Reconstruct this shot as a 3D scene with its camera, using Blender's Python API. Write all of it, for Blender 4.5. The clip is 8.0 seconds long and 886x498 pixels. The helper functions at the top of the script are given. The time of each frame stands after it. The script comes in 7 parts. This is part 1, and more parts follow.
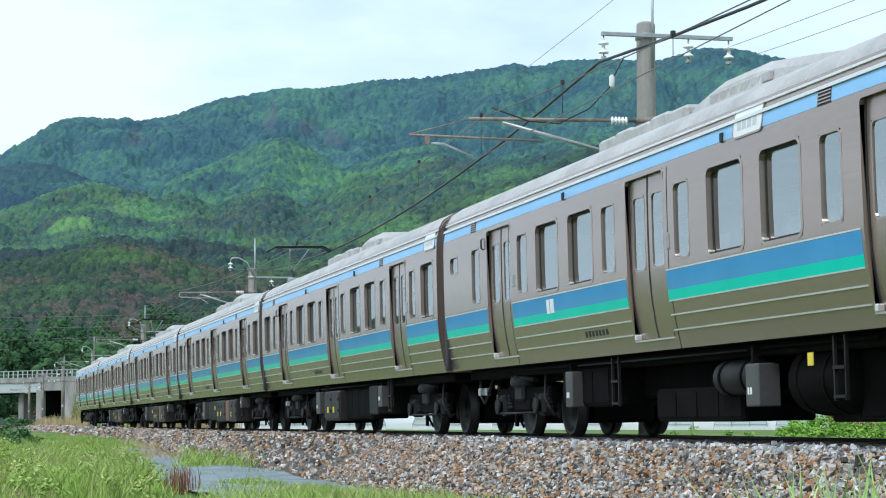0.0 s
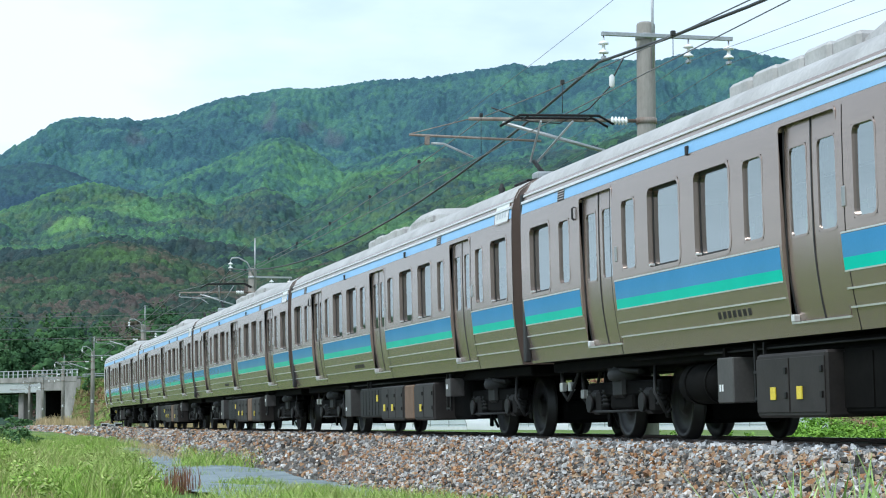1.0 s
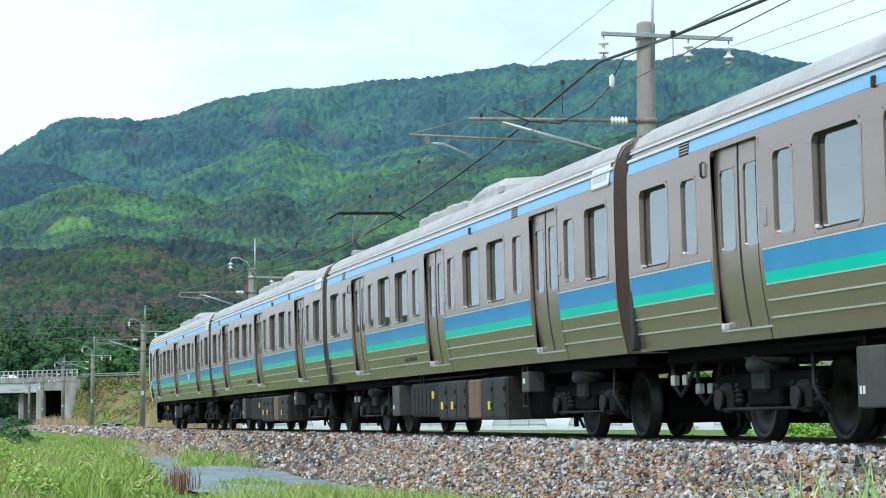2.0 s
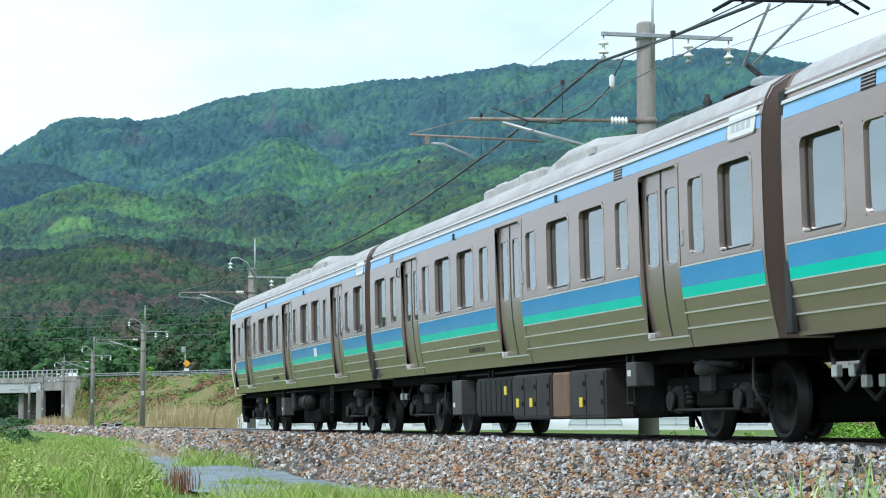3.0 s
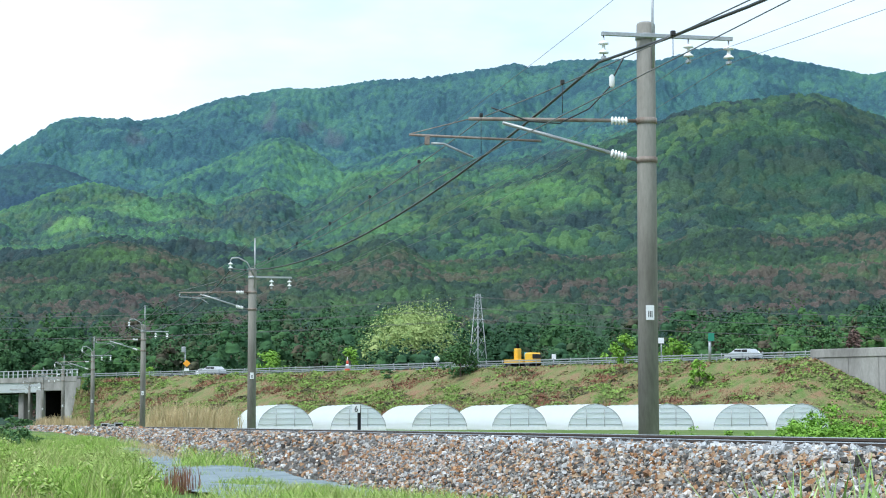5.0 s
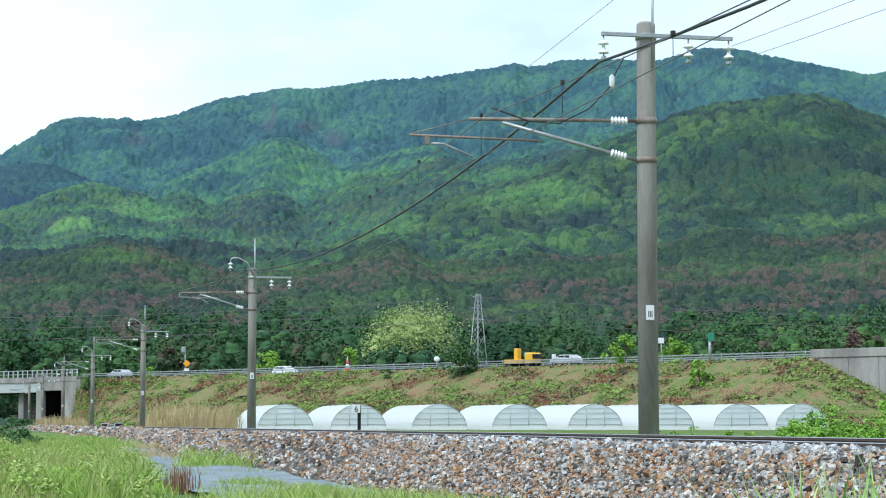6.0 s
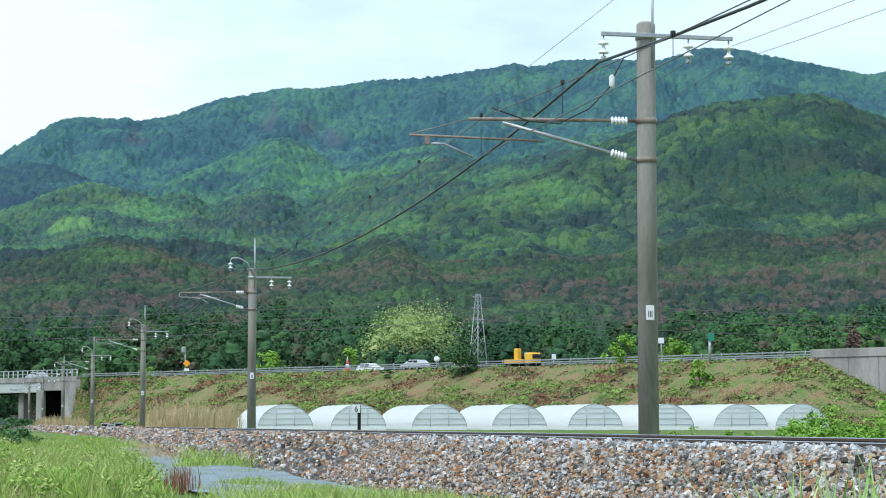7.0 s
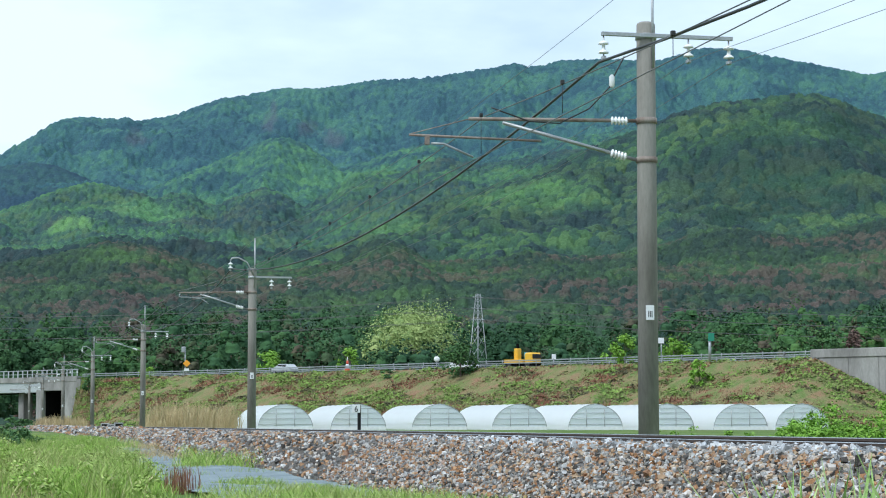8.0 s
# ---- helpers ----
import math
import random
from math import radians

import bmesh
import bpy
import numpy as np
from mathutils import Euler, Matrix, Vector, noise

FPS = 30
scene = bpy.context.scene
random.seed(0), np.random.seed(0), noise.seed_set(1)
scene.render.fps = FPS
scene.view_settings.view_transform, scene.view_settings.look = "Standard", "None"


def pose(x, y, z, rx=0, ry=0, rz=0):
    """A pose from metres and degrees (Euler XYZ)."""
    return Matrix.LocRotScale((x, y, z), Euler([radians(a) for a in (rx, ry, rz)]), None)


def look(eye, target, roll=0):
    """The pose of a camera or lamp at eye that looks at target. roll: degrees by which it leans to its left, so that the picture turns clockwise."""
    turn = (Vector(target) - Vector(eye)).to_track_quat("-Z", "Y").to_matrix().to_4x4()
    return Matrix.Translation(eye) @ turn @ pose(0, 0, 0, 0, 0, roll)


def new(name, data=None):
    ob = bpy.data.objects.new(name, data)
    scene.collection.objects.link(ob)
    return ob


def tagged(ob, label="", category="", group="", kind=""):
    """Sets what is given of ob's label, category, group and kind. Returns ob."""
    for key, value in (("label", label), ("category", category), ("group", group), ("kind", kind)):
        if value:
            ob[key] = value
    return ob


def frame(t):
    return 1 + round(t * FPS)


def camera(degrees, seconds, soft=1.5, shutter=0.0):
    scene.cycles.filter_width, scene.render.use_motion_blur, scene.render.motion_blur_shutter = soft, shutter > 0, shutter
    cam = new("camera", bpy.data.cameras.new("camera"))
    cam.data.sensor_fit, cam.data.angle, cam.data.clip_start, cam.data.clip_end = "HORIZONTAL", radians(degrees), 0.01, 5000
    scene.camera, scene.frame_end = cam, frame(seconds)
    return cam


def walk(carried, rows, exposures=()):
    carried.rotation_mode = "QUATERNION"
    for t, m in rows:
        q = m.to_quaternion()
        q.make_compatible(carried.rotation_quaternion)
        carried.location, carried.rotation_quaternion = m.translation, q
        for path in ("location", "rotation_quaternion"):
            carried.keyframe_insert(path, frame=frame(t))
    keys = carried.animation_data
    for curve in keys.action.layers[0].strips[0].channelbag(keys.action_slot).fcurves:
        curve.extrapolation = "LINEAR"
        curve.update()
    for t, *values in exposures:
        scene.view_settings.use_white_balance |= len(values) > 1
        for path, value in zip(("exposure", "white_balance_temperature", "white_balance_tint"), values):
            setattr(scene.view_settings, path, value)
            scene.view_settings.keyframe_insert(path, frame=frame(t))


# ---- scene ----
# The railway runs along y; rail tops lie at z = 0, the track's middle at x = 0.
cam = camera(23.31, 8.0, soft=1.1)
EYE = (-8.99, 0.0, 0.164)
YAW, PITCH = 12.90, 4.652
CAM_POSE = pose(*EYE, 90 + PITCH, 0, -YAW)
walk(cam, [(0.0, CAM_POSE), (8.0, CAM_POSE)],
     [(0.0, 0.52), (1.5, 0.6), (3.0, 0.63), (4.0, 0.73), (4.7, 0.74), (6.0, 0.62), (7.0, 0.57), (8.0, 0.46)])

# ---- light: bright thin overcast, soft sun high on the side of the camera ----
world = bpy.data.worlds.new("world")
scene.world = world
world.use_nodes = True
SUN_ELEV, SUN_ROT = radians(52), radians(238)
scene.view_settings.exposure = 0.55
scene.view_settings.use_white_balance = True
scene.view_settings.white_balance_temperature = 5860
scene.view_settings.white_balance_tint = 5


def build_world():
    nt = world.node_tree
    nt.nodes.clear()
    out = nt.nodes.new("ShaderNodeOutputWorld")
    bg = nt.nodes.new("ShaderNodeBackground")
    sky = nt.nodes.new("ShaderNodeTexSky")
    sky.sky_type = "NISHITA"
    sky.sun_disc = False
    sky.sun_elevation, sky.sun_rotation = SUN_ELEV, SUN_ROT
    sky.air_density, sky.dust_density = 1.0, 2.0
    # a veil of thin cloud over the sky
    tc = nt.nodes.new("ShaderNodeTexCoord")
    mp = nt.nodes.new("ShaderNodeMapping")
    mp.inputs["Scale"].default_value = (1.0, 1.0, 3.0)
    nz = nt.nodes.new("ShaderNodeTexNoise")
    nz.inputs["Scale"].default_value = 3.2
    nz.inputs["Detail"].default_value = 6.0
    nz.inputs["Roughness"].default_value = 0.55
    ramp = nt.nodes.new("ShaderNodeValToRGB")
    ramp.color_ramp.elements[0].position, ramp.color_ramp.elements[0].color = 0.36, (0.45, 0.45, 0.45, 1)
    ramp.color_ramp.elements[1].position, ramp.color_ramp.elements[1].color = 0.60, (1, 1, 1, 1)
    mix = nt.nodes.new("ShaderNodeMixRGB")
    mix.inputs["Color2"].default_value = (6.7, 7.5, 8.2, 1)
    nt.links.new(tc.outputs["Generated"], mp.inputs["Vector"])
    nt.links.new(mp.outputs["Vector"], nz.inputs["Vector"])
    nt.links.new(nz.outputs["Fac"], ramp.inputs["Fac"])
    nt.links.new(ramp.outputs["Color"], mix.inputs["Fac"])
    nt.links.new(sky.outputs["Color"], mix.inputs["Color1"])
    nt.links.new(mix.outputs["Color"], bg.inputs["Color"])
    bg.inputs["Strength"].default_value = 0.105
    nt.links.new(bg.outputs["Background"], out.inputs["Surface"])


build_world()
sun_data = bpy.data.lights.new("sun", "SUN")
sun_data.energy, sun_data.angle, sun_data.color = 1.7, radians(14), (1.0, 0.97, 0.92)
sun = new("sun", sun_data)
sun.matrix_world = pose(0, 0, 60) @ look((0, 0, 0), (math.sin(SUN_ROT) * -math.cos(SUN_ELEV), -math.cos(SUN_ROT) * math.cos(SUN_ELEV), -math.sin(SUN_ELEV)))

# ---- small tools ----
def empty(name, m=None):
    ob = new(name)
    ob.empty_display_size = 0.3
    if m is not None:
        ob.matrix_world = m
    return ob


def link_bm(name, bm, material, parent=None, smooth=False):
    me = bpy.data.meshes.new(name)
    bm.to_mesh(me)
    bm.free()
    for mm in (material if isinstance(material, (list, tuple)) else (material,)):
        me.materials.append(mm)
    if smooth:
        for p in me.polygons:
            p.use_smooth = True
        me.set_sharp_from_angle(angle=radians(32))
    ob = new(name, me)
    if parent is not None:
        ob.parent = parent
    return ob


def part(name, bm, material, parent, label="", smooth=False):
    ob = link_bm(name, bm, material, parent, smooth)
    if label:
        tagged(ob, label)
    return ob


def grid_mesh(name, P, material, smooth=True):
    """A sheet from an array of points (rows, columns, 3)."""
    r, c = P.shape[:2]
    i = np.arange(r * c).reshape(r, c)
    q = np.stack([i[:-1, :-1], i[:-1, 1:], i[1:, 1:], i[1:, :-1]], -1).reshape(-1, 4)
    me = bpy.data.meshes.new(name)
    me.vertices.add(r * c)
    me.vertices.foreach_set("co", P.reshape(-1).astype(np.float32))
    me.loops.add(q.size)
    me.loops.foreach_set("vertex_index", q.reshape(-1).astype(np.int32))
    me.polygons.add(len(q))
    me.polygons.foreach_set("loop_start", np.arange(0, q.size, 4, dtype=np.int32))
    me.polygons.foreach_set("use_smooth", np.full(len(q), smooth))
    me.update(calc_edges=True)
    me.materials.append(material)
    return new(name, me)


def tri_mesh(name, V, F, material, parent=None, smooth=True):
    """One mesh from arrays of points and triangles."""
    me = bpy.data.meshes.new(name)
    me.vertices.add(len(V))
    me.vertices.foreach_set("co", V.reshape(-1).astype(np.float32))
    me.loops.add(F.size)
    me.loops.foreach_set("vertex_index", F.reshape(-1).astype(np.int32))
    me.polygons.add(len(F))
    me.polygons.foreach_set("loop_start", np.arange(0, F.size, F.shape[1], dtype=np.int32))
    me.polygons.foreach_set("use_smooth", np.full(len(F), smooth))
    me.update(calc_edges=True)
    me.materials.append(material)
    ob = new(name, me)
    if parent is not None:
        ob.parent = parent
    return ob


def add_box(bm, x0, x1, y0, y1, z0, z1, bevel=0.0, mat=0, m=None):
    r = bmesh.ops.create_cube(bm, size=1.0)
    vs = r["verts"]
    for v in vs:
        v.co = Vector(((x0 + x1) / 2 + v.co.x * (x1 - x0), (y0 + y1) / 2 + v.co.y * (y1 - y0), (z0 + z1) / 2 + v.co.z * (z1 - z0)))
        if m is not None:
            v.co = m @ v.co
    fs = {f for v in vs for f in v.link_faces}
    for f in fs:
        f.material_index = mat
    if bevel > 0:
        es = list({e for f in fs for e in f.edges})
        bmesh.ops.bevel(bm, geom=es, offset=bevel, segments=1, affect="EDGES")
    return bm


def box(*args, **kw):
    return add_box(bmesh.new(), *args, **kw)


def add_tube(bm, points, radius, sides=8, mat=0, caps=True):
    """A round bar along points; radius may be one number or one for each point."""
    rings = []
    n = len(points)
    rad = radius if isinstance(radius, (list, tuple)) else [radius] * n
    for i, p in enumerate(points):
        a, b = Vector(points[max(i - 1, 0)]), Vector(points[min(i + 1, n - 1)])
        d = (b - a).normalized()
        u = d.cross(Vector((0, 0, 1)) if abs(d.z) < 0.9 else Vector((1, 0, 0))).normalized()
        w = d.cross(u)
        rings.append([bm.verts.new(Vector(p) + rad[i] * (math.cos(t) * u + math.sin(t) * w)) for t in (2 * math.pi * k / sides for k in range(sides))])
    for r0, r1 in zip(rings, rings[1:]):
        for k in range(sides):
            f = bm.faces.new((r0[k], r0[(k + 1) % sides], r1[(k + 1) % sides], r1[k]))
            f.material_index = mat
            f.smooth = True
    if caps:
        for r in (rings[0][::-1], rings[-1]):
            bm.faces.new(r).material_index = mat
    return bm


def tube(points, radius, sides=8):
    return add_tube(bmesh.new(), points, radius, sides)


def lathe(profile, sides=16, axis="z", centre=(0, 0, 0), bm=None):
    """A turned body: profile is (along, radius) pairs."""
    bm = bm or bmesh.new()
    ax = {"x": Vector((1, 0, 0)), "y": Vector((0, 1, 0)), "z": Vector((0, 0, 1))}[axis]
    pts = [Vector(centre) + ax * a for a, _ in profile]
    u = Vector((0, 0, 1)) if axis != "z" else Vector((1, 0, 0))
    w = ax.cross(u)
    rings = [[bm.verts.new(p + r * (math.cos(t) * u + math.sin(t) * w)) for t in (2 * math.pi * k / sides for k in range(sides))] for p, (_, r) in zip(pts, profile)]
    for r0, r1 in zip(rings, rings[1:]):
        for k in range(sides):
            bm.faces.new((r0[k], r0[(k + 1) % sides], r1[(k + 1) % sides], r1[k])).smooth = True
    for r in (rings[0][::-1], rings[-1]):
        bm.faces.new(r)
    bmesh.ops.recalc_face_normals(bm, faces=bm.faces)
    return bm


# value noise on arrays
TABLE = np.random.RandomState(7).rand(256, 256)


def vnoise(x, y):
    xi, yi = np.floor(x).astype(int), np.floor(y).astype(int)
    fx, fy = x - xi, y - yi
    fx, fy = fx * fx * (3 - 2 * fx), fy * fy * (3 - 2 * fy)
    g = lambda i, j: TABLE[i % 256, j % 256]
    return (g(xi, yi) * (1 - fx) + g(xi + 1, yi) * fx) * (1 - fy) + (g(xi, yi + 1) * (1 - fx) + g(xi + 1, yi + 1) * fx) * fy


def fbm(x, y, octaves=5, gain=0.5):
    s, a, tot = 0.0, 1.0, 0.0
    for o in range(octaves):
        s = s + a * vnoise(x * 2 ** o + 17.3 * o, y * 2 ** o + 9.1 * o)
        tot += a
        a *= gain
    return s / tot


# ---- materials ----
def material(name, rough=0.6, metal=0.0, spec=0.5):
    m = bpy.data.materials.new(name)
    m.use_nodes = True
    b = m.node_tree.nodes["Principled BSDF"]
    b.inputs["Roughness"].default_value = rough
    b.inputs["Metallic"].default_value = metal
    b.inputs["Specular IOR Level"].default_value = spec
    return m, m.node_tree, b


def noise_node(nt, scale, detail=4, rough=0.6, coords="Object", stretch=(1, 1, 1)):
    tc = nt.nodes.new("ShaderNodeTexCoord")
    mp = nt.nodes.new("ShaderNodeMapping")
    mp.inputs["Scale"].default_value = stretch
    nz = nt.nodes.new("ShaderNodeTexNoise")
    nz.inputs["Scale"].default_value = scale
    nz.inputs["Detail"].default_value = detail
    nz.inputs["Roughness"].default_value = rough
    if coords == "World":
        geo = nt.nodes.new("ShaderNodeNewGeometry")
        nt.links.new(geo.outputs["Position"], mp.inputs["Vector"])
    else:
        nt.links.new(tc.outputs[coords], mp.inputs["Vector"])
    nt.links.new(mp.outputs["Vector"], nz.inputs["Vector"])
    return nz.outputs["Fac"]


def ramp_node(nt, fac, stops):
    r = nt.nodes.new("ShaderNodeValToRGB")
    el = r.color_ramp.elements
    while len(el) < len(stops):
        el.new(0.5)
    for e, (p, c) in zip(el, stops):
        e.position, e.color = p, (*c, 1)
    nt.links.new(fac, r.inputs["Fac"])
    return r.outputs["Color"]


def mix_node(nt, a, b, fac, mode="MIX"):
    m = nt.nodes.new("ShaderNodeMixRGB")
    m.blend_type = mode
    for sock, v in (("Fac", fac), ("Color1", a), ("Color2", b)):
        if isinstance(v, (int, float)):
            m.inputs[sock].default_value = v
        elif isinstance(v, tuple):
            m.inputs[sock].default_value = (*v, 1)
        else:
            nt.links.new(v, m.inputs[sock])
    return m.outputs["Color"]


def bump(nt, b, fac, strength=0.3, dist=0.02):
    n = nt.nodes.new("ShaderNodeBump")
    n.inputs["Strength"].default_value, n.inputs["Distance"].default_value = strength, dist
    nt.links.new(fac, n.inputs["Height"])
    nt.links.new(n.outputs["Normal"], b.inputs["Normal"])


def mottled(name, dark, light, scale=4.0, fine=40.0, rough=0.7, metal=0.0, bumps=0.2, dist=0.01, coords="Object", stretch=(1, 1, 1), spec=0.5, amount=0.45):
    """A surface of two tones in large stains with a fine grain over them."""
    m, nt, b = material(name, rough, metal, spec)
    big = noise_node(nt, scale, 5, 0.6, coords, stretch)
    small = noise_node(nt, fine, 3, 0.6, coords, stretch)
    c = ramp_node(nt, big, [(0.3, dark), (0.7, light)])
    grain = ramp_node(nt, small, [(0.3, (0.72, 0.72, 0.72)), (0.7, (1.2, 1.2, 1.2))])
    nt.links.new(mix_node(nt, c, grain, amount, "MULTIPLY"), b.inputs["Base Color"])
    if bumps:
        bump(nt, b, small, bumps, dist)
    return m


def pieces_material(name, stops, rough=0.85, grain=60.0, per="island", bumps=0.4, dist=0.01, spec=0.3, coords="Object", patches=None):
    """Colour that differs from piece to piece, with grain."""
    m, nt, b = material(name, rough, 0, spec)
    if per == "island":
        rnd = nt.nodes.new("ShaderNodeNewGeometry").outputs["Random Per Island"]
    else:
        rnd = nt.nodes.new("ShaderNodeObjectInfo").outputs["Random"]
    c = ramp_node(nt, rnd, stops)
    if patches:
        tint, scale, amount = patches
        c = mix_node(nt, c, tint, ramp_node(nt, noise_node(nt, scale, 4, 0.65, "World"), [(0.42, (0, 0, 0)), (0.64, (amount, amount, amount))]))
    g = noise_node(nt, grain, 4, 0.6, coords)
    gr = ramp_node(nt, g, [(0.3, (0.6, 0.6, 0.6)), (0.7, (1.2, 1.2, 1.2))])
    nt.links.new(mix_node(nt, c, gr, 0.6, "MULTIPLY"), b.inputs["Base Color"])
    if bumps:
        bump(nt, b, g, bumps, dist)
    return m


STEEL = mottled("brushed_steel", (0.355, 0.275, 0.238), (0.435, 0.34, 0.298), 0.8, 60, 0.26, 0.72, 0.03, 0.001, stretch=(1, 0.05, 1), amount=0.25)
STEEL_ROOF = mottled("roof_grey_paint", (0.33, 0.315, 0.305), (0.50, 0.485, 0.475), 1.6, 20, 0.55, 0.1, 0.05, 0.002)
# pale trim base: the sky's sheen on the wall ribs is put into it
SILVER = mottled("bright_trim", (0.62, 0.62, 0.61), (0.74, 0.74, 0.73), 3, 60, 0.4, 0.4, 0, amount=0.2)
BLUE = mottled("blue_stripe", (0.07, 0.29, 0.58), (0.085, 0.32, 0.64), 1.5, 40, 0.10, 0, 0, amount=0.15)
LIGHT_BLUE = mottled("light_blue_stripe", (0.21, 0.45, 0.76), (0.24, 0.49, 0.8), 1.5, 40, 0.35, 0, 0, amount=0.15)
TEAL = mottled("teal_stripe", (0.015, 0.58, 0.46), (0.02, 0.64, 0.5), 1.5, 40, 0.15, 0, 0, amount=0.15)
BLACK = mottled("black_rubber", (0.012, 0.012, 0.013), (0.03, 0.03, 0.03), 3, 40, 0.7, 0, 0.1, 0.003)
UNDER = mottled("near_black_finish", (0.003, 0.003, 0.003), (0.009, 0.0085, 0.008), 2.5, 30, 0.85, 0.0, 0.2, 0.004, spec=0.06)
BOXGREY = mottled("dark_grey_equipment", (0.005, 0.0047, 0.0047), (0.015, 0.0145, 0.014), 2.0, 30, 0.6, 0.0, 0.1, 0.003, spec=0.25)
CASEGREY = mottled("brown_grey_case", (0.017, 0.0145, 0.0135), (0.036, 0.031, 0.029), 2.0, 30, 0.6, 0.0, 0.1, 0.003, spec=0.3)
SLAB = mottled("worn_grey_cover", (0.045, 0.042, 0.041), (0.08, 0.076, 0.073), 2.0, 30, 0.55, 0.0, 0.1, 0.003, spec=0.4)
BROWNBOX = mottled("rusty_brown_panel", (0.12, 0.07, 0.04), (0.19, 0.115, 0.07), 3.0, 30, 0.7, 0, 0.1, 0.003)
WHEELSTEEL = mottled("wheel_steel", (0.006, 0.0058, 0.0055), (0.018, 0.017, 0.016), 3.0, 30, 0.5, 0.2, 0.1, 0.003)
YELLOW = mottled("yellow_plate", (0.68, 0.52, 0.03), (0.75, 0.6, 0.06), 5, 40, 0.5, 0, 0)
WHITE = mottled("white_paint", (0.72, 0.72, 0.72), (0.82, 0.82, 0.82), 4, 40, 0.5, 0, 0, amount=0.15)
PAPER = mottled("white_paper", (0.7, 0.7, 0.7), (0.8, 0.8, 0.8), 4, 40, 0.8, 0, 0, amount=0.15)
ROOM = mottled("cream_interior", (0.5, 0.48, 0.44), (0.6, 0.58, 0.54), 2, 20, 0.6, 0, 0, amount=0.15)
SEATCLOTH = mottled("blue_seat_cloth", (0.05, 0.09, 0.2), (0.07, 0.12, 0.25), 2, 50, 0.9, 0, 0.1)
CONCRETE = mottled("weathered_concrete", (0.19, 0.175, 0.155), (0.34, 0.32, 0.29), 1.6, 25, 0.85, 0, 0.2, 0.006, stretch=(1, 1, 0.25))
WALLCONCRETE = mottled("retaining_concrete", (0.17, 0.16, 0.15), (0.36, 0.345, 0.325), 0.35, 5, 0.9, 0, 0.2, 0.02, coords="World", stretch=(1, 1, 0.4))
GALV = mottled("galvanised_steel", (0.34, 0.35, 0.36), (0.46, 0.47, 0.48), 5, 40, 0.45, 0.6, 0.05)
RUSTY = mottled("rusty_steel", (0.16, 0.10, 0.07), (0.36, 0.32, 0.29), 4, 40, 0.7, 0.3, 0.2, 0.003)
RAILRUST = mottled("rusty_rail", (0.055, 0.038, 0.03), (0.10, 0.07, 0.055), 3, 60, 0.7, 0.3, 0.2, 0.002)
RAILTOP = mottled("polished_rail_head", (0.45, 0.45, 0.46), (0.6, 0.6, 0.6), 3, 60, 0.25, 0.9, 0)
PORCELAIN = mottled("white_porcelain", (0.78, 0.78, 0.77), (0.85, 0.85, 0.84), 5, 40, 0.2, 0, 0, amount=0.1)
WIRE = mottled("dark_wire", (0.02, 0.02, 0.02), (0.04, 0.04, 0.04), 5, 40, 0.5, 0.3, 0)
COPPER = mottled("grey_wire", (0.10, 0.10, 0.10), (0.16, 0.155, 0.15), 5, 40, 0.5, 0.4, 0)
ORANGE = mottled("orange_paint", (0.8, 0.33, 0.02), (0.85, 0.38, 0.03), 5, 40, 0.4, 0, 0)
CARPAINT = mottled("silver_car_paint", (0.5, 0.51, 0.52), (0.58, 0.59, 0.6), 5, 40, 0.3, 0.4, 0, amount=0.1)


def glass(name, tint, ior):
    """A thin pane: clear by its tint, with gloss that grows at a slant."""
    m, nt, b = material(name, 0.03)
    tr = nt.nodes.new("ShaderNodeBsdfTransparent")
    tr.inputs["Color"].default_value = (*tint, 1)
    gl = nt.nodes.new("ShaderNodeBsdfGlossy")
    gl.inputs["Roughness"].default_value = 0.02
    gl.inputs["Color"].default_value = (0.90, 0.95, 0.95, 1)
    fr = nt.nodes.new("ShaderNodeFresnel")
    fr.inputs["IOR"].default_value = ior
    mx = nt.nodes.new("ShaderNodeMixShader")
    nt.links.new(fr.outputs["Fac"], mx.inputs["Fac"])
    nt.links.new(tr.outputs["BSDF"], mx.inputs[1])
    nt.links.new(gl.outputs["BSDF"], mx.inputs[2])
    nt.links.new(mx.outputs["Shader"], nt.nodes["Material Output"].inputs["Surface"])
    return m


GLASS = glass("window_glass", (0.66, 0.70, 0.71), 5.0)


def film():
    m, nt, b = material("greenhouse_film", 0.35)
    c = ramp_node(nt, noise_node(nt, 1.2, 4, 0.6, "World"), [(0.3, (0.90, 0.91, 0.92)), (0.7, (0.95, 0.955, 0.96))])
    nt.links.new(c, b.inputs["Base Color"])
    tl = nt.nodes.new("ShaderNodeBsdfTranslucent")
    tl.inputs["Color"].default_value = (0.88, 0.9, 0.92, 1)
    mx = nt.nodes.new("ShaderNodeMixShader")
    mx.inputs["Fac"].default_value = 0.4
    nt.links.new(b.outputs["BSDF"], mx.inputs[1])
    nt.links.new(tl.outputs["BSDF"], mx.inputs[2])
    nt.links.new(mx.outputs["Shader"], nt.nodes["Material Output"].inputs["Surface"])
    return m


FILM = film()


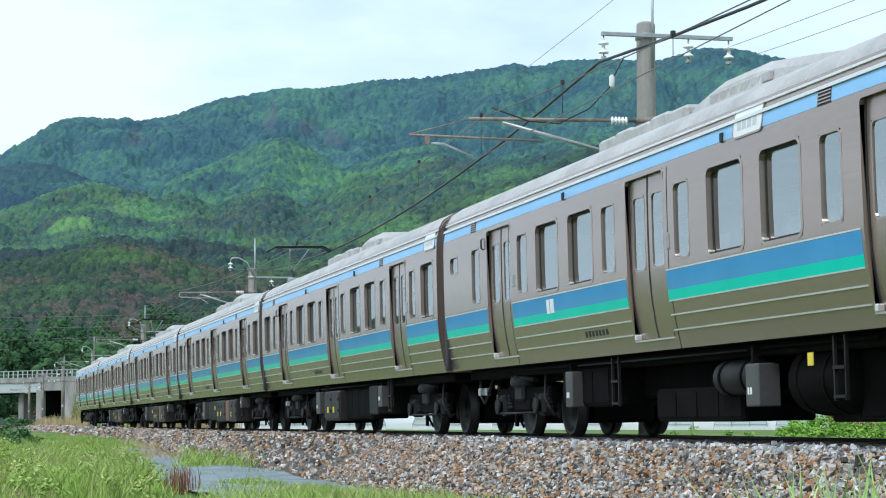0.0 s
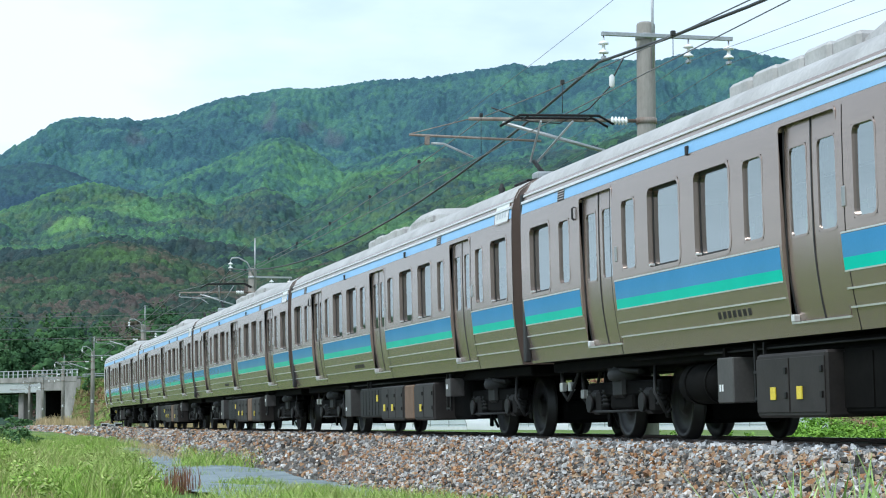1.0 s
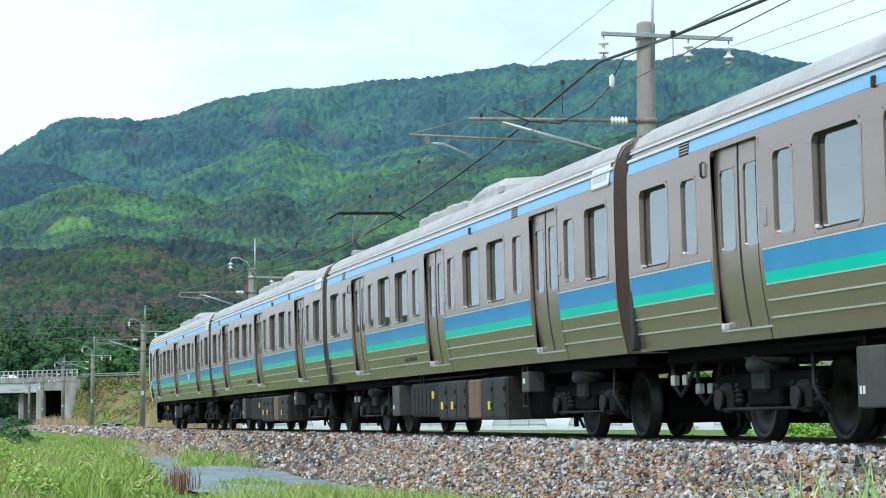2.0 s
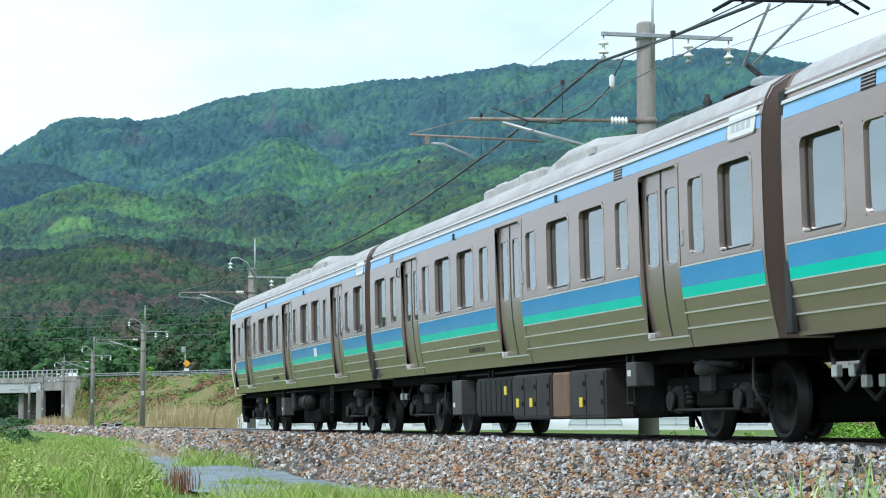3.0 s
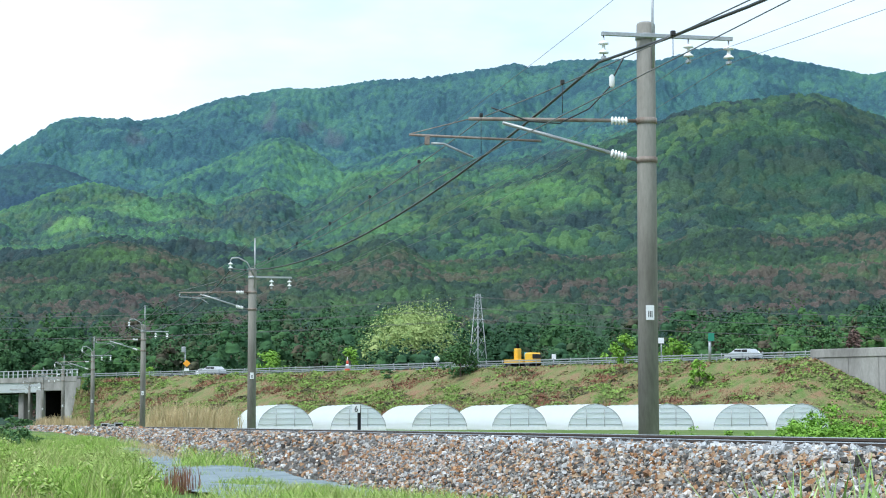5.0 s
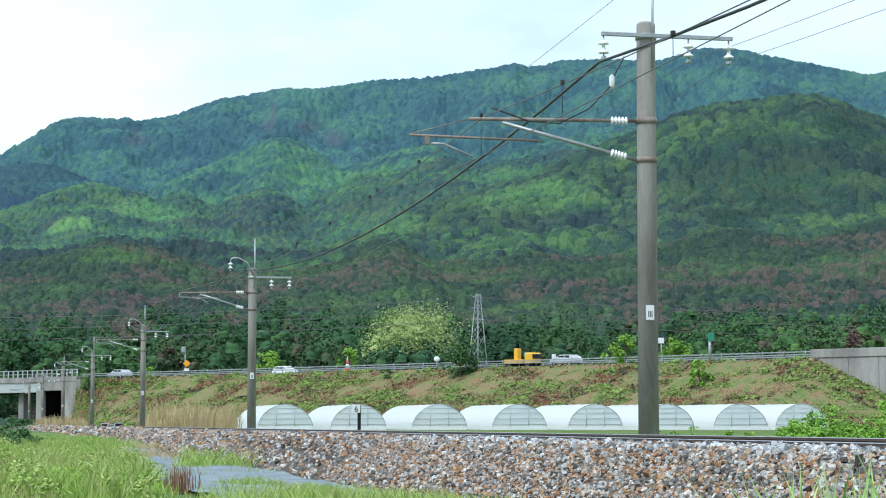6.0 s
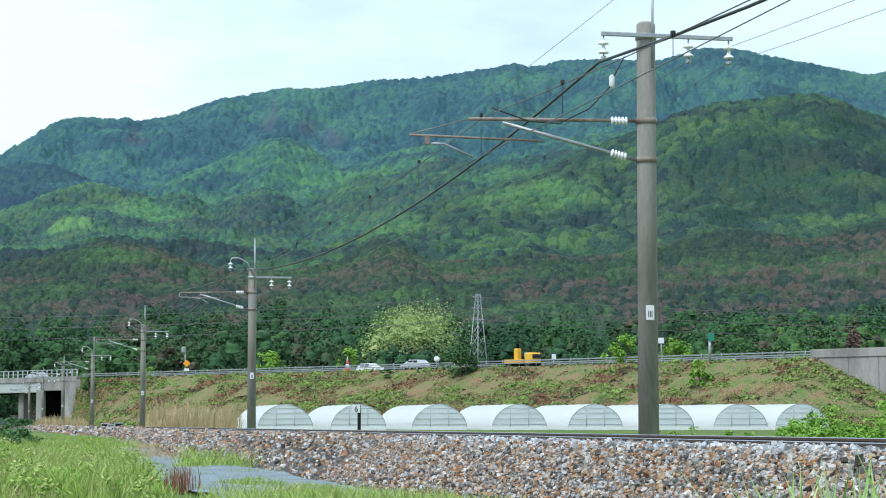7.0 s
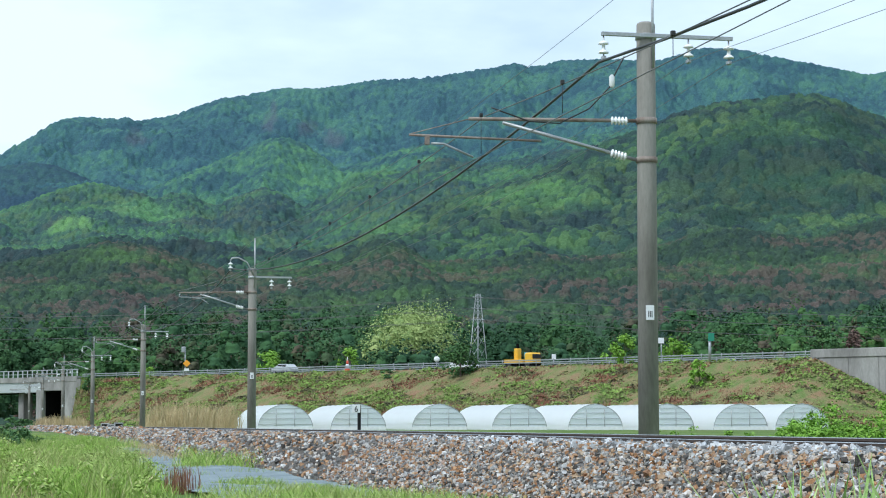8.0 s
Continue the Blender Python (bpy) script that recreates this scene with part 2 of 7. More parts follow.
def end_film():
    m, nt, b = material("clear_end_film", 0.3)
    b.inputs["Base Color"].default_value = (0.86, 0.90, 0.93, 1)
    tr = nt.nodes.new("ShaderNodeBsdfTransparent")
    tl = nt.nodes.new("ShaderNodeBsdfTranslucent")
    tl.inputs["Color"].default_value = (0.82, 0.87, 0.9, 1)
    m1, m2 = nt.nodes.new("ShaderNodeMixShader"), nt.nodes.new("ShaderNodeMixShader")
    m1.inputs["Fac"].default_value, m2.inputs["Fac"].default_value = 0.6, 0.86
    nt.links.new(tl.outputs["BSDF"], m1.inputs[1])
    nt.links.new(b.outputs["BSDF"], m1.inputs[2])
    nt.links.new(tr.outputs["BSDF"], m2.inputs[1])
    nt.links.new(m1.outputs["Shader"], m2.inputs[2])
    nt.links.new(m2.outputs["Shader"], nt.nodes["Material Output"].inputs["Surface"])
    return m


ENDFILM = end_film()


def crown_stuff(name, stops, big, zone, brown, grain=0.5):
    """Crowns of differing green, in stands, with browned pines in a belt low on the slope."""
    m, nt, b = material(name, 0.9, 0, 0.12)
    geo = nt.nodes.new("ShaderNodeNewGeometry")
    rnd = geo.outputs["Random Per Island"]
    stand_n = noise_node(nt, big, 4, 0.6, "World")
    mixed = nt.nodes.new("ShaderNodeMath")
    mixed.operation = "MULTIPLY_ADD"
    mixed.inputs[1].default_value = 0.30
    nt.links.new(rnd, mixed.inputs[0])
    sc = nt.nodes.new("ShaderNodeMapRange")
    sc.inputs["From Min"].default_value, sc.inputs["From Max"].default_value = 0.36, 0.66
    sc.inputs["To Min"].default_value, sc.inputs["To Max"].default_value = 0.0, 0.72
    nt.links.new(stand_n, sc.inputs["Value"])
    nt.links.new(sc.outputs["Result"], mixed.inputs[2])
    c = ramp_node(nt, mixed.outputs["Value"], stops)
    sp = nt.nodes.new("ShaderNodeSeparateXYZ")
    nt.links.new(geo.outputs["Position"], sp.inputs["Vector"])
    patch = ramp_node(nt, noise_node(nt, big * 2.2, 4, 0.7, "World"), [(0.48, (0, 0, 0)), (0.56, (1, 1, 1))])
    single = ramp_node(nt, rnd, [(0.55, (1, 1, 1)), (0.85, (0.1, 0.1, 0.1))])
    belt = nt.nodes.new("ShaderNodeMapRange")
    belt.inputs["From Min"].default_value, belt.inputs["From Max"].default_value = zone[1] * 0.75, zone[1] * 1.25
    belt.inputs["To Min"].default_value, belt.inputs["To Max"].default_value = brown, 0.0
    nt.links.new(sp.outputs["Z"], belt.inputs["Value"])
    f = mix_node(nt, mix_node(nt, patch, single, 1.0, "MULTIPLY"), belt.outputs["Result"], 1.0, "MULTIPLY")
    c = mix_node(nt, c, (0.108, 0.078, 0.064), f)
    g = noise_node(nt, grain, 4, 0.7, "World")
    gr = ramp_node(nt, g, [(0.3, (0.6, 0.63, 0.65)), (0.7, (1.28, 1.24, 1.15))])
    nt.links.new(mix_node(nt, c, gr, 0.6, "MULTIPLY"), b.inputs["Base Color"])
    bump(nt, b, g, 0.5, 0.6 / grain)
    return m


def leaves(name, stops, scale=25.0, patches=None):
    return pieces_material(name, stops, 0.75, scale, "island", 0.5, 0.02, spec=0.25, patches=patches)


TREE_GREEN = leaves("tree_leaves", [(0, (0.045, 0.105, 0.04)), (0.5, (0.07, 0.155, 0.05)), (1, (0.105, 0.20, 0.058))], 1.2)
TREE_BRIGHT = leaves("fresh_leaves", [(0, (0.13, 0.27, 0.025)), (0.5, (0.19, 0.36, 0.04)), (1, (0.26, 0.43, 0.07))], 3)
TREE_PALE = leaves("pale_bamboo_leaves", [(0, (0.26, 0.36, 0.12)), (0.5, (0.34, 0.43, 0.15)), (1, (0.42, 0.49, 0.18))], 1.2)
TREE_BROWN = leaves("browned_pine_needles", [(0, (0.10, 0.065, 0.055)), (0.5, (0.14, 0.09, 0.072)), (1, (0.18, 0.12, 0.095))], 1.2)
CROWN_HILL = crown_stuff("hill_crowns", [(0, (0.038, 0.086, 0.044)), (0.4, (0.053, 0.115, 0.05)), (0.8, (0.078, 0.155, 0.056)), (1, (0.115, 0.21, 0.06))], 0.008, (20, 95), 0.8)
CROWN_WOODS = crown_stuff("wood_crowns", [(0, (0.032, 0.075, 0.042)), (0.45, (0.052, 0.115, 0.05)), (0.8, (0.076, 0.16, 0.056)), (1, (0.115, 0.21, 0.062))], 0.02, (1, 2), 0.0, 1.8)
BARK = mottled("bark", (0.08, 0.06, 0.045), (0.16, 0.125, 0.1), 2, 15, 0.9, 0, 0.5, 0.03)
GRASS = leaves("grass_blades", [(0, (0.15, 0.28, 0.035)), (0.4, (0.26, 0.42, 0.06)), (0.8, (0.38, 0.54, 0.11)), (0.95, (0.44, 0.48, 0.18)), (1, (0.55, 0.50, 0.28))], 6, ((0.46, 0.46, 0.2), 0.7, 0.7))
GRASS_NEAR = leaves("pale_green_grass_blades", [(0, (0.28, 0.44, 0.13)), (0.6, (0.42, 0.57, 0.2)), (1, (0.56, 0.64, 0.33))], 6)
REED = leaves("dry_reeds", [(0, (0.40, 0.30, 0.15)), (0.5, (0.50, 0.39, 0.21)), (1, (0.58, 0.47, 0.28))], 6)
REDWEED = leaves("red_brown_weeds", [(0, (0.15, 0.06, 0.04)), (0.5, (0.22, 0.10, 0.06)), (1, (0.3, 0.17, 0.09))], 6)
STONE_TONES = [(0, (0.06, 0.052, 0.046)), (0.16, (0.17, 0.16, 0.15)), (0.32, (0.30, 0.29, 0.28)), (0.46, (0.58, 0.575, 0.57)), (0.60, (0.46, 0.35, 0.24)), (0.76, (0.42, 0.235, 0.12)), (0.88, (0.27, 0.13, 0.06)), (1.0, (0.70, 0.69, 0.67))]
PALE_TONES = [(0, (0.09, 0.088, 0.085)), (0.2, (0.30, 0.30, 0.30)), (0.5, (0.50, 0.505, 0.51)), (0.78, (0.70, 0.71, 0.73)), (0.88, (0.36, 0.25, 0.16)), (1.0, (0.30, 0.15, 0.075))]
STONE = pieces_material("ballast_stones", STONE_TONES, 0.8, 35, "island", 0.5, 0.01)
STONE_PALE = pieces_material("pale_ballast_stones", PALE_TONES, 0.8, 35, "island", 0.5, 0.01)
STONE_ONE = pieces_material("single_stones", STONE_TONES, 0.8, 35, "object", 0.5, 0.01)
BED = mottled("ballast_bed", (0.05, 0.042, 0.035), (0.12, 0.10, 0.08), 6, 30, 0.95, 0, 0.5, 0.03)


def earth(name, dark, mid, light, scale):
    m, nt, b = material(name, 0.95, 0, 0.2)
    a = noise_node(nt, scale, 6, 0.65, "World")
    f = noise_node(nt, scale * 12, 5, 0.65, "World")
    c = ramp_node(nt, a, [(0.32, dark), (0.5, mid), (0.68, light)])
    g = ramp_node(nt, f, [(0.3, (0.6, 0.6, 0.6)), (0.7, (1.25, 1.25, 1.25))])
    nt.links.new(mix_node(nt, c, g, 0.8, "MULTIPLY"), b.inputs["Base Color"])
    bump(nt, b, f, 0.8, 0.15)
    return m


FIELD = earth("grassy_ground", (0.07, 0.13, 0.025), (0.12, 0.19, 0.04), (0.19, 0.2, 0.08), 0.12)
BANKSOIL = earth("embankment_ground", (0.11, 0.19, 0.045), (0.22, 0.20, 0.09), (0.28, 0.16, 0.10), 0.55)
ASPHALT = mottled("asphalt", (0.05, 0.05, 0.05), (0.075, 0.073, 0.07), 0.5, 20, 0.9, 0, 0.2, 0.01)
SHEET = mottled("blue_grey_sheet", (0.13, 0.17, 0.185), (0.27, 0.32, 0.335), 1.6, 9, 0.6, 0, 0.9, 0.09, coords="World")

# ---- terrain ----
ROAD_A, ROAD_B = Vector((83.2, 219.1)), Vector((14.2, 341.9))
ROAD_U = (ROAD_B - ROAD_A).normalized()
ROAD_N = Vector((-ROAD_U.y, ROAD_U.x))
if ROAD_N.x > 0:
    ROAD_N = -ROAD_N
ROAD_Z = 7.25


def smooth(a, b, x):
    t = np.clip((x - a) / (b - a), 0, 1)
    return t * t * (3 - 2 * t)


def ground_z(x, y):
    x, y = np.asarray(x, float), np.asarray(y, float)
    far_side = -0.42 + 0.10 * (fbm(x * 0.2, y * 0.2, 3) - 0.5)
    near_side = -0.80 + 0.22 * (fbm(x * 0.35 + 5, y * 0.12, 4) - 0.5) - 0.45 * smooth(16, 6, y) * smooth(-5, -8, x)
    near_side = near_side + 0.38 * smooth(55, 90, y) + 0.20 * smooth(-6.8, -8.2, x) * smooth(25, 40, y)
    z = near_side + (far_side - near_side) * smooth(-2.2, 2.4, x)
    return np.where(np.abs(x) < 2.3, np.minimum(z, -0.5), z)


def axis_steps(lo, hi, fine_lo, fine_hi, fine, grow=1.18):
    mid = list(np.arange(fine_lo, fine_hi + 1e-6, fine))
    up, step = [], fine
    v = mid[-1]
    while v < hi:
        step *= grow
        v += step
        up.append(min(v, hi))
    down, step, v = [], fine, mid[0]
    while v > lo:
        step *= grow
        v -= step
        down.append(max(v, lo))
    return np.array(down[::-1] + mid + up)


gx = axis_steps(-3600, 3600, -12, 12, 0.3)
gy = axis_steps(-1500, 7500, 0, 100, 0.6)
GX, GY = np.meshgrid(gx, gy)
ground = grid_mesh("ground", np.stack([GX, GY, ground_z(GX, GY)], -1), FIELD)
tagged(ground, "grassy uneven ground along the railway and fields", "ground", kind="structure")


def ico():
    bm = bmesh.new()
    bmesh.ops.create_icosphere(bm, subdivisions=1, radius=1.0)
    top = [v.co.copy() for v in bm.verts][:12]
    bm.free()
    bm = bmesh.new()
    for c in top:
        bm.verts.new(c)
    bmesh.ops.convex_hull(bm, input=bm.verts)
    bm.verts.index_update()
    V = np.array([v.co[:] for v in bm.verts])
    F = np.array([[v.index for v in f.verts] for f in bm.faces])
    bm.free()
    return V, F


ICO_V, ICO_F = ico()


def dome():
    """Half a crown: a top, and three widening rings."""
    V = [(0, 0, 0.95)]
    for r, z, o in ((0.55, 0.80, 0.0), (0.95, 0.25, 0.5), (1.0, -0.6, 0.0)):
        V += [(r * math.cos((k + o) * math.pi / 3), r * math.sin((k + o) * math.pi / 3), z) for k in range(6)]
    F = [(0, 1 + k, 1 + (k + 1) % 6) for k in range(6)]
    for a, b in ((1, 7), (7, 13)):
        for k in range(6):
            k2 = (k + 1) % 6
            F += [(a + k, b + k, a + k2), (b + k, b + k2, a + k2)]
    return np.array(V), np.array(F)


DOME_V, DOME_F = dome()


# ---- hills and mountains ----
def bearing_of(px):
    return YAW + math.degrees(math.atan((px - 784) / 3801))


SINP, COSP = math.sin(radians(PITCH)), math.cos(radians(PITCH))


def slope_of(px, py):
    """Sideways and upward slope, per metre of level distance, of a line of sight."""
    u, v = (np.asarray(px, float) - 784) / 3801, (441 - np.asarray(py, float)) / 3801
    fwd = COSP - v * SINP
    return u / fwd, (SINP + v * COSP) / fwd


def crown_field(x, y, cell):
    """Tree tops: their relief, and one chance number for each tree."""
    gx, gy = x / cell, y / cell
    xi, yi = np.floor(gx).astype(int), np.floor(gy).astype(int)
    best, tall, chance = np.full(np.shape(x), 9.0), np.zeros(np.shape(x)), np.zeros(np.shape(x))
    for i in (-1, 0, 1):
        for j in (-1, 0, 1):
            a, b = xi + i, yi + j
            px, py = a + TABLE[a % 256, b % 256], b + TABLE[(b + 91) % 256, (a + 37) % 256]
            d = (gx - px) ** 2 + (gy - py) ** 2
            near = d < best
            tall = np.where(near, TABLE[(a + 11) % 256, (b + 53) % 256], tall)
            chance = np.where(near, TABLE[(a + 71) % 256, (b + 19) % 256], chance)
            best = np.minimum(best, d)
    return np.sqrt(np.clip(1 - best / 0.52, 0, 1)) * (0.65 + 0.35 * tall) + 0.35 * tall, chance


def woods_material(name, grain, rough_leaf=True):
    """Foliage coloured by each tree's tone, far ones with haze in it, with leaf grain over it."""
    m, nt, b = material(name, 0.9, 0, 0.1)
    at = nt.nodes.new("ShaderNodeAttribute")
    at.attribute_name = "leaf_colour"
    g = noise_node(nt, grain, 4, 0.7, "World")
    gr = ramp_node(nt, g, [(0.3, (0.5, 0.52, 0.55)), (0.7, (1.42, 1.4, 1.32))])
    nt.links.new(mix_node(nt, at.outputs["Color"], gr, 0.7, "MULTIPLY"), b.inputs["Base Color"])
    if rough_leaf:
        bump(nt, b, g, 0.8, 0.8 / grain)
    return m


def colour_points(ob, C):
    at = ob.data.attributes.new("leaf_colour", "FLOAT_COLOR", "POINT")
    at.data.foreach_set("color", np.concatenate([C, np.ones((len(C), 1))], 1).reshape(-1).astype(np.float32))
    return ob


def sprays(C, N, q, r):
    """Leaf sprays: four-cornered blades at points, about square to their normals."""
    n = len(C)
    d = np.cross(N, r.randn(n, 3))
    d /= np.linalg.norm(d, axis=1)[:, None] + 1e-9
    e = np.cross(N, d)
    e /= np.linalg.norm(e, axis=1)[:, None] + 1e-9
    q = q[:, None]
    V = np.stack([C - d * q, C + e * q * 0.6, C + d * q, C - e * q * 0.6], 1).reshape(-1, 3)
    F = (np.array([[0, 2, 1], [0, 3, 2]])[None] + (np.arange(n) * 4)[:, None, None]).reshape(-1, 3)
    return V, F


def hills(name, dist, depth, crest, foot, tones, label, seed, relief=(40, 260), cell=9.0, tall=5.0, step=2.2, leaf=(30000, 1.3), brown=0.0, brown_tone=(0.112, 0.083, 0.078), bright=(), rock=(), span=(-90, 1660)):
    """A wooded range from its foot to its crest: spurs and gullies, the top of every tree, and leaf sprays over them."""
    px = np.arange(*span, step)
    cpx, cpy = zip(*crest)
    py = np.interp(px, cpx, cpy)
    py = (py + np.roll(py, 3) + np.roll(py, -3)) / 3
    py[:3], py[-3:] = py[3], py[-4]
    side, up = slope_of(px, py)
    low = slope_of(784, foot)[1]
    up = np.maximum(up, low + 0.002)
    rows = int(max(40, (up.max() - low) * 3801 / (step * 0.9)))
    v = np.concatenate([np.linspace(0, 1, rows), 1 + np.array([0.02, 0.06, 0.15, 0.3])])[:, None]
    r = dist - depth * (1 - v)
    # spurs reach out towards the valley, gullies draw back
    wob = fbm(side[None] * dist / relief[1] + seed, v * depth / relief[1] * 0.8 + seed * 0.37, 4)
    spur = 1 - np.abs(2 * wob - 1)
    env = np.sin(np.pi * np.clip(v, 0, 1)) ** 0.8
    x, y = r * side[None], r + 0 * side[None]
    vv = np.clip(v, 0, 1)
    z = EYE[2] + r * (low + (up[None] - low) * (0.75 * vv ** 0.9 + 0.25 * vv ** 2.2))
    z = z + relief[0] * (spur - 0.74) * env + relief[0] * 0.6 * (fbm(x / 90 + seed, y / 90, 3) - 0.5) * env
    z = np.where(v > 1, z - (v - 1) * depth * 0.6, z)
    h, chance = crown_field(x + seed * 31, y, cell)
    h2, _ = crown_field(x - seed * 17, y + 5, cell * 0.42)
    z = z + tall * h + 0.3 * tall * h2 - 0.9 * tall - 0.5 * tall * smooth(0.9, 1.0, v) * h
    # each tree's leaf colour, haze in the tones: stands of one kind, single trees, browned pines, young bright growth,
    # darkened patches
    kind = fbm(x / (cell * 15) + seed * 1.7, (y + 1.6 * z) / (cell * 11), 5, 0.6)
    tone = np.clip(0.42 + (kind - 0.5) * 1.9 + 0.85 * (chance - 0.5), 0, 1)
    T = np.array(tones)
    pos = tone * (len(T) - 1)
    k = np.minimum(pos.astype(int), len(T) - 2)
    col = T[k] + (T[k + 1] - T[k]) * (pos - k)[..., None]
    PX = np.broadcast_to(px[None], z.shape)
    PY = 441 - 3801 * np.tan(np.arctan((z - EYE[2]) / r) - radians(PITCH))
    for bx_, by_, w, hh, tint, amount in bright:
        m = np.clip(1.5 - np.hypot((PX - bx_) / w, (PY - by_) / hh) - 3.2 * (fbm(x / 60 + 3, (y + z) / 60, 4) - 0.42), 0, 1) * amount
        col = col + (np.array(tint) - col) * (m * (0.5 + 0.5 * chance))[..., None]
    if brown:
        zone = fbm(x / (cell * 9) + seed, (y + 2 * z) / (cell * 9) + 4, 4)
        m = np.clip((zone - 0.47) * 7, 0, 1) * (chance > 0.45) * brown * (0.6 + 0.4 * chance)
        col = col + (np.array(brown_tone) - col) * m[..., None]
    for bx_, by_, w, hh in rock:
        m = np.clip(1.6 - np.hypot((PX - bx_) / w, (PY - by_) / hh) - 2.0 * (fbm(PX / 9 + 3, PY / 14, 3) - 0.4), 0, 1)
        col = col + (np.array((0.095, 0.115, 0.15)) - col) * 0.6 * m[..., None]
    cy, sy = math.cos(radians(YAW)), math.sin(radians(YAW))
    P = np.stack([EYE[0] + y * sy + x * cy, EYE[1] + y * cy - x * sy, z], -1)
    # the foot reaches down to the plain
    f = P[:1].copy()
    back = 1.6 * np.maximum(f[..., 2], 1)
    f[..., 0] -= back * sy
    f[..., 1] -= back * cy
    f[..., 2] = -1.0
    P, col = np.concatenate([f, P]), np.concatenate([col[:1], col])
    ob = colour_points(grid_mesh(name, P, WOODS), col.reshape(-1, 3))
    tagged(ob, label, "mountain", kind="stuff")
    rnd = np.random.RandomState(int(seed * 10))
    n, size = leaf
    i, j = rnd.randint(2, rows, n), rnd.randint(0, len(px) - 1, n)
    C = P[i, j] + (P[i + 1, j] - P[i, j]) * rnd.rand(n, 1) + (P[i, j + 1] - P[i, j]) * rnd.rand(n, 1)
    C[:, 2] += 0.25 * size
    N = np.array([-0.45 * sy, -0.45 * cy, 1.0]) + 0.28 * rnd.randn(n, 3)
    V, F = sprays(C, N, size * (0.5 + 0.8 * rnd.rand(n)), rnd)
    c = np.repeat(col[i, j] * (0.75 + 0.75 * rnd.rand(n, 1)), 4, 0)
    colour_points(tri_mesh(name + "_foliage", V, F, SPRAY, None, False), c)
    tagged(bpy.data.objects[name + "_foliage"], "leafy tree tops covering the " + name.replace("_", " "), "woods", kind="stuff")
    return ob


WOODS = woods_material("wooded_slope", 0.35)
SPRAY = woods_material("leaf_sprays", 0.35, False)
# Tree tones turn bluer with distance: the air's haze is put into them.
HAZY_FAR = [(0.045, 0.099, 0.132), (0.056, 0.125, 0.146), (0.065, 0.148, 0.148), (0.083, 0.185, 0.146)]
HAZY_MIDDLE = [(0.041, 0.090, 0.113), (0.055, 0.122, 0.120), (0.071, 0.163, 0.120), (0.101, 0.218, 0.121)]
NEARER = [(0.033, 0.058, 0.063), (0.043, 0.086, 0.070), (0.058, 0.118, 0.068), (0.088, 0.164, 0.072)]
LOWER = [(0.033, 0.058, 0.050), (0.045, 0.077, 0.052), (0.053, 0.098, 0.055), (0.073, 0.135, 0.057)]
FRESH = (0.12, 0.26, 0.10)
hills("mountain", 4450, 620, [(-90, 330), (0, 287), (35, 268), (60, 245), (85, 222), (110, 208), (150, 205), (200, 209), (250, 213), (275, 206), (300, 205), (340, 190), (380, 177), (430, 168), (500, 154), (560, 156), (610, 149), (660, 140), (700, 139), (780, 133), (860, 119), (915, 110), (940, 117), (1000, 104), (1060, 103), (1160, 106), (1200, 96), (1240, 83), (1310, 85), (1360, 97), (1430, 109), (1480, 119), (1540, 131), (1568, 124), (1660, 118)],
      335, HAZY_FAR, "steep forested mountain range under spring foliage", 3.0, (125, 280), 10, 7.5, 2.4, (26000, 1.9), rock=((480, 212, 12, 26), (592, 245, 16, 12), (240, 242, 18, 12), (545, 225, 20, 14)))
# The spur's own tones hold the blue haze too.
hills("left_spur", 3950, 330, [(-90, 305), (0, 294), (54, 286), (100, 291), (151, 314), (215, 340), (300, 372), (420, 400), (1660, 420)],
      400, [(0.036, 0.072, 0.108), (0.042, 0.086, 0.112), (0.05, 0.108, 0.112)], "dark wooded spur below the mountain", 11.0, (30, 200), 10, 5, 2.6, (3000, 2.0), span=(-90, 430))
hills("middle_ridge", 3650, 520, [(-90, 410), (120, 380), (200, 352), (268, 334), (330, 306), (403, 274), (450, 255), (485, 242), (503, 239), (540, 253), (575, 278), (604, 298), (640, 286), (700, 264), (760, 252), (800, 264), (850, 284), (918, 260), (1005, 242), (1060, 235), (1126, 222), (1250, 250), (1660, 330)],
      420, HAZY_MIDDLE, "wooded ridge in fresh green before the mountain", 5.0, (75, 210), 9.5, 7.5, 2.3, (22000, 1.9), bright=((560, 300, 60, 40, FRESH, 0.35),))
# This ridge's own tones also have some blue haze mixed in.
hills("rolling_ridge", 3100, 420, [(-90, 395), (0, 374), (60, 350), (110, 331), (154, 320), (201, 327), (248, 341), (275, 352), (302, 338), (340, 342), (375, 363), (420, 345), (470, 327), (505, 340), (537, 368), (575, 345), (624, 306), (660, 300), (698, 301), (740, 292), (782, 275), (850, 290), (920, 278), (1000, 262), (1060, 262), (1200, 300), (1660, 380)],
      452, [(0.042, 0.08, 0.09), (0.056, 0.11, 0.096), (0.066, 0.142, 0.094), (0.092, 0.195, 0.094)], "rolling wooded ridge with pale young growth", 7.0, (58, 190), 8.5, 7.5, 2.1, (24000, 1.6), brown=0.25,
      bright=((125, 398, 34, 14, (0.16, 0.30, 0.11), 0.9), (250, 378, 56, 24, (0.13, 0.28, 0.12), 0.85), (40, 385, 50, 30, FRESH, 0.4), (160, 345, 60, 22, FRESH, 0.35)))
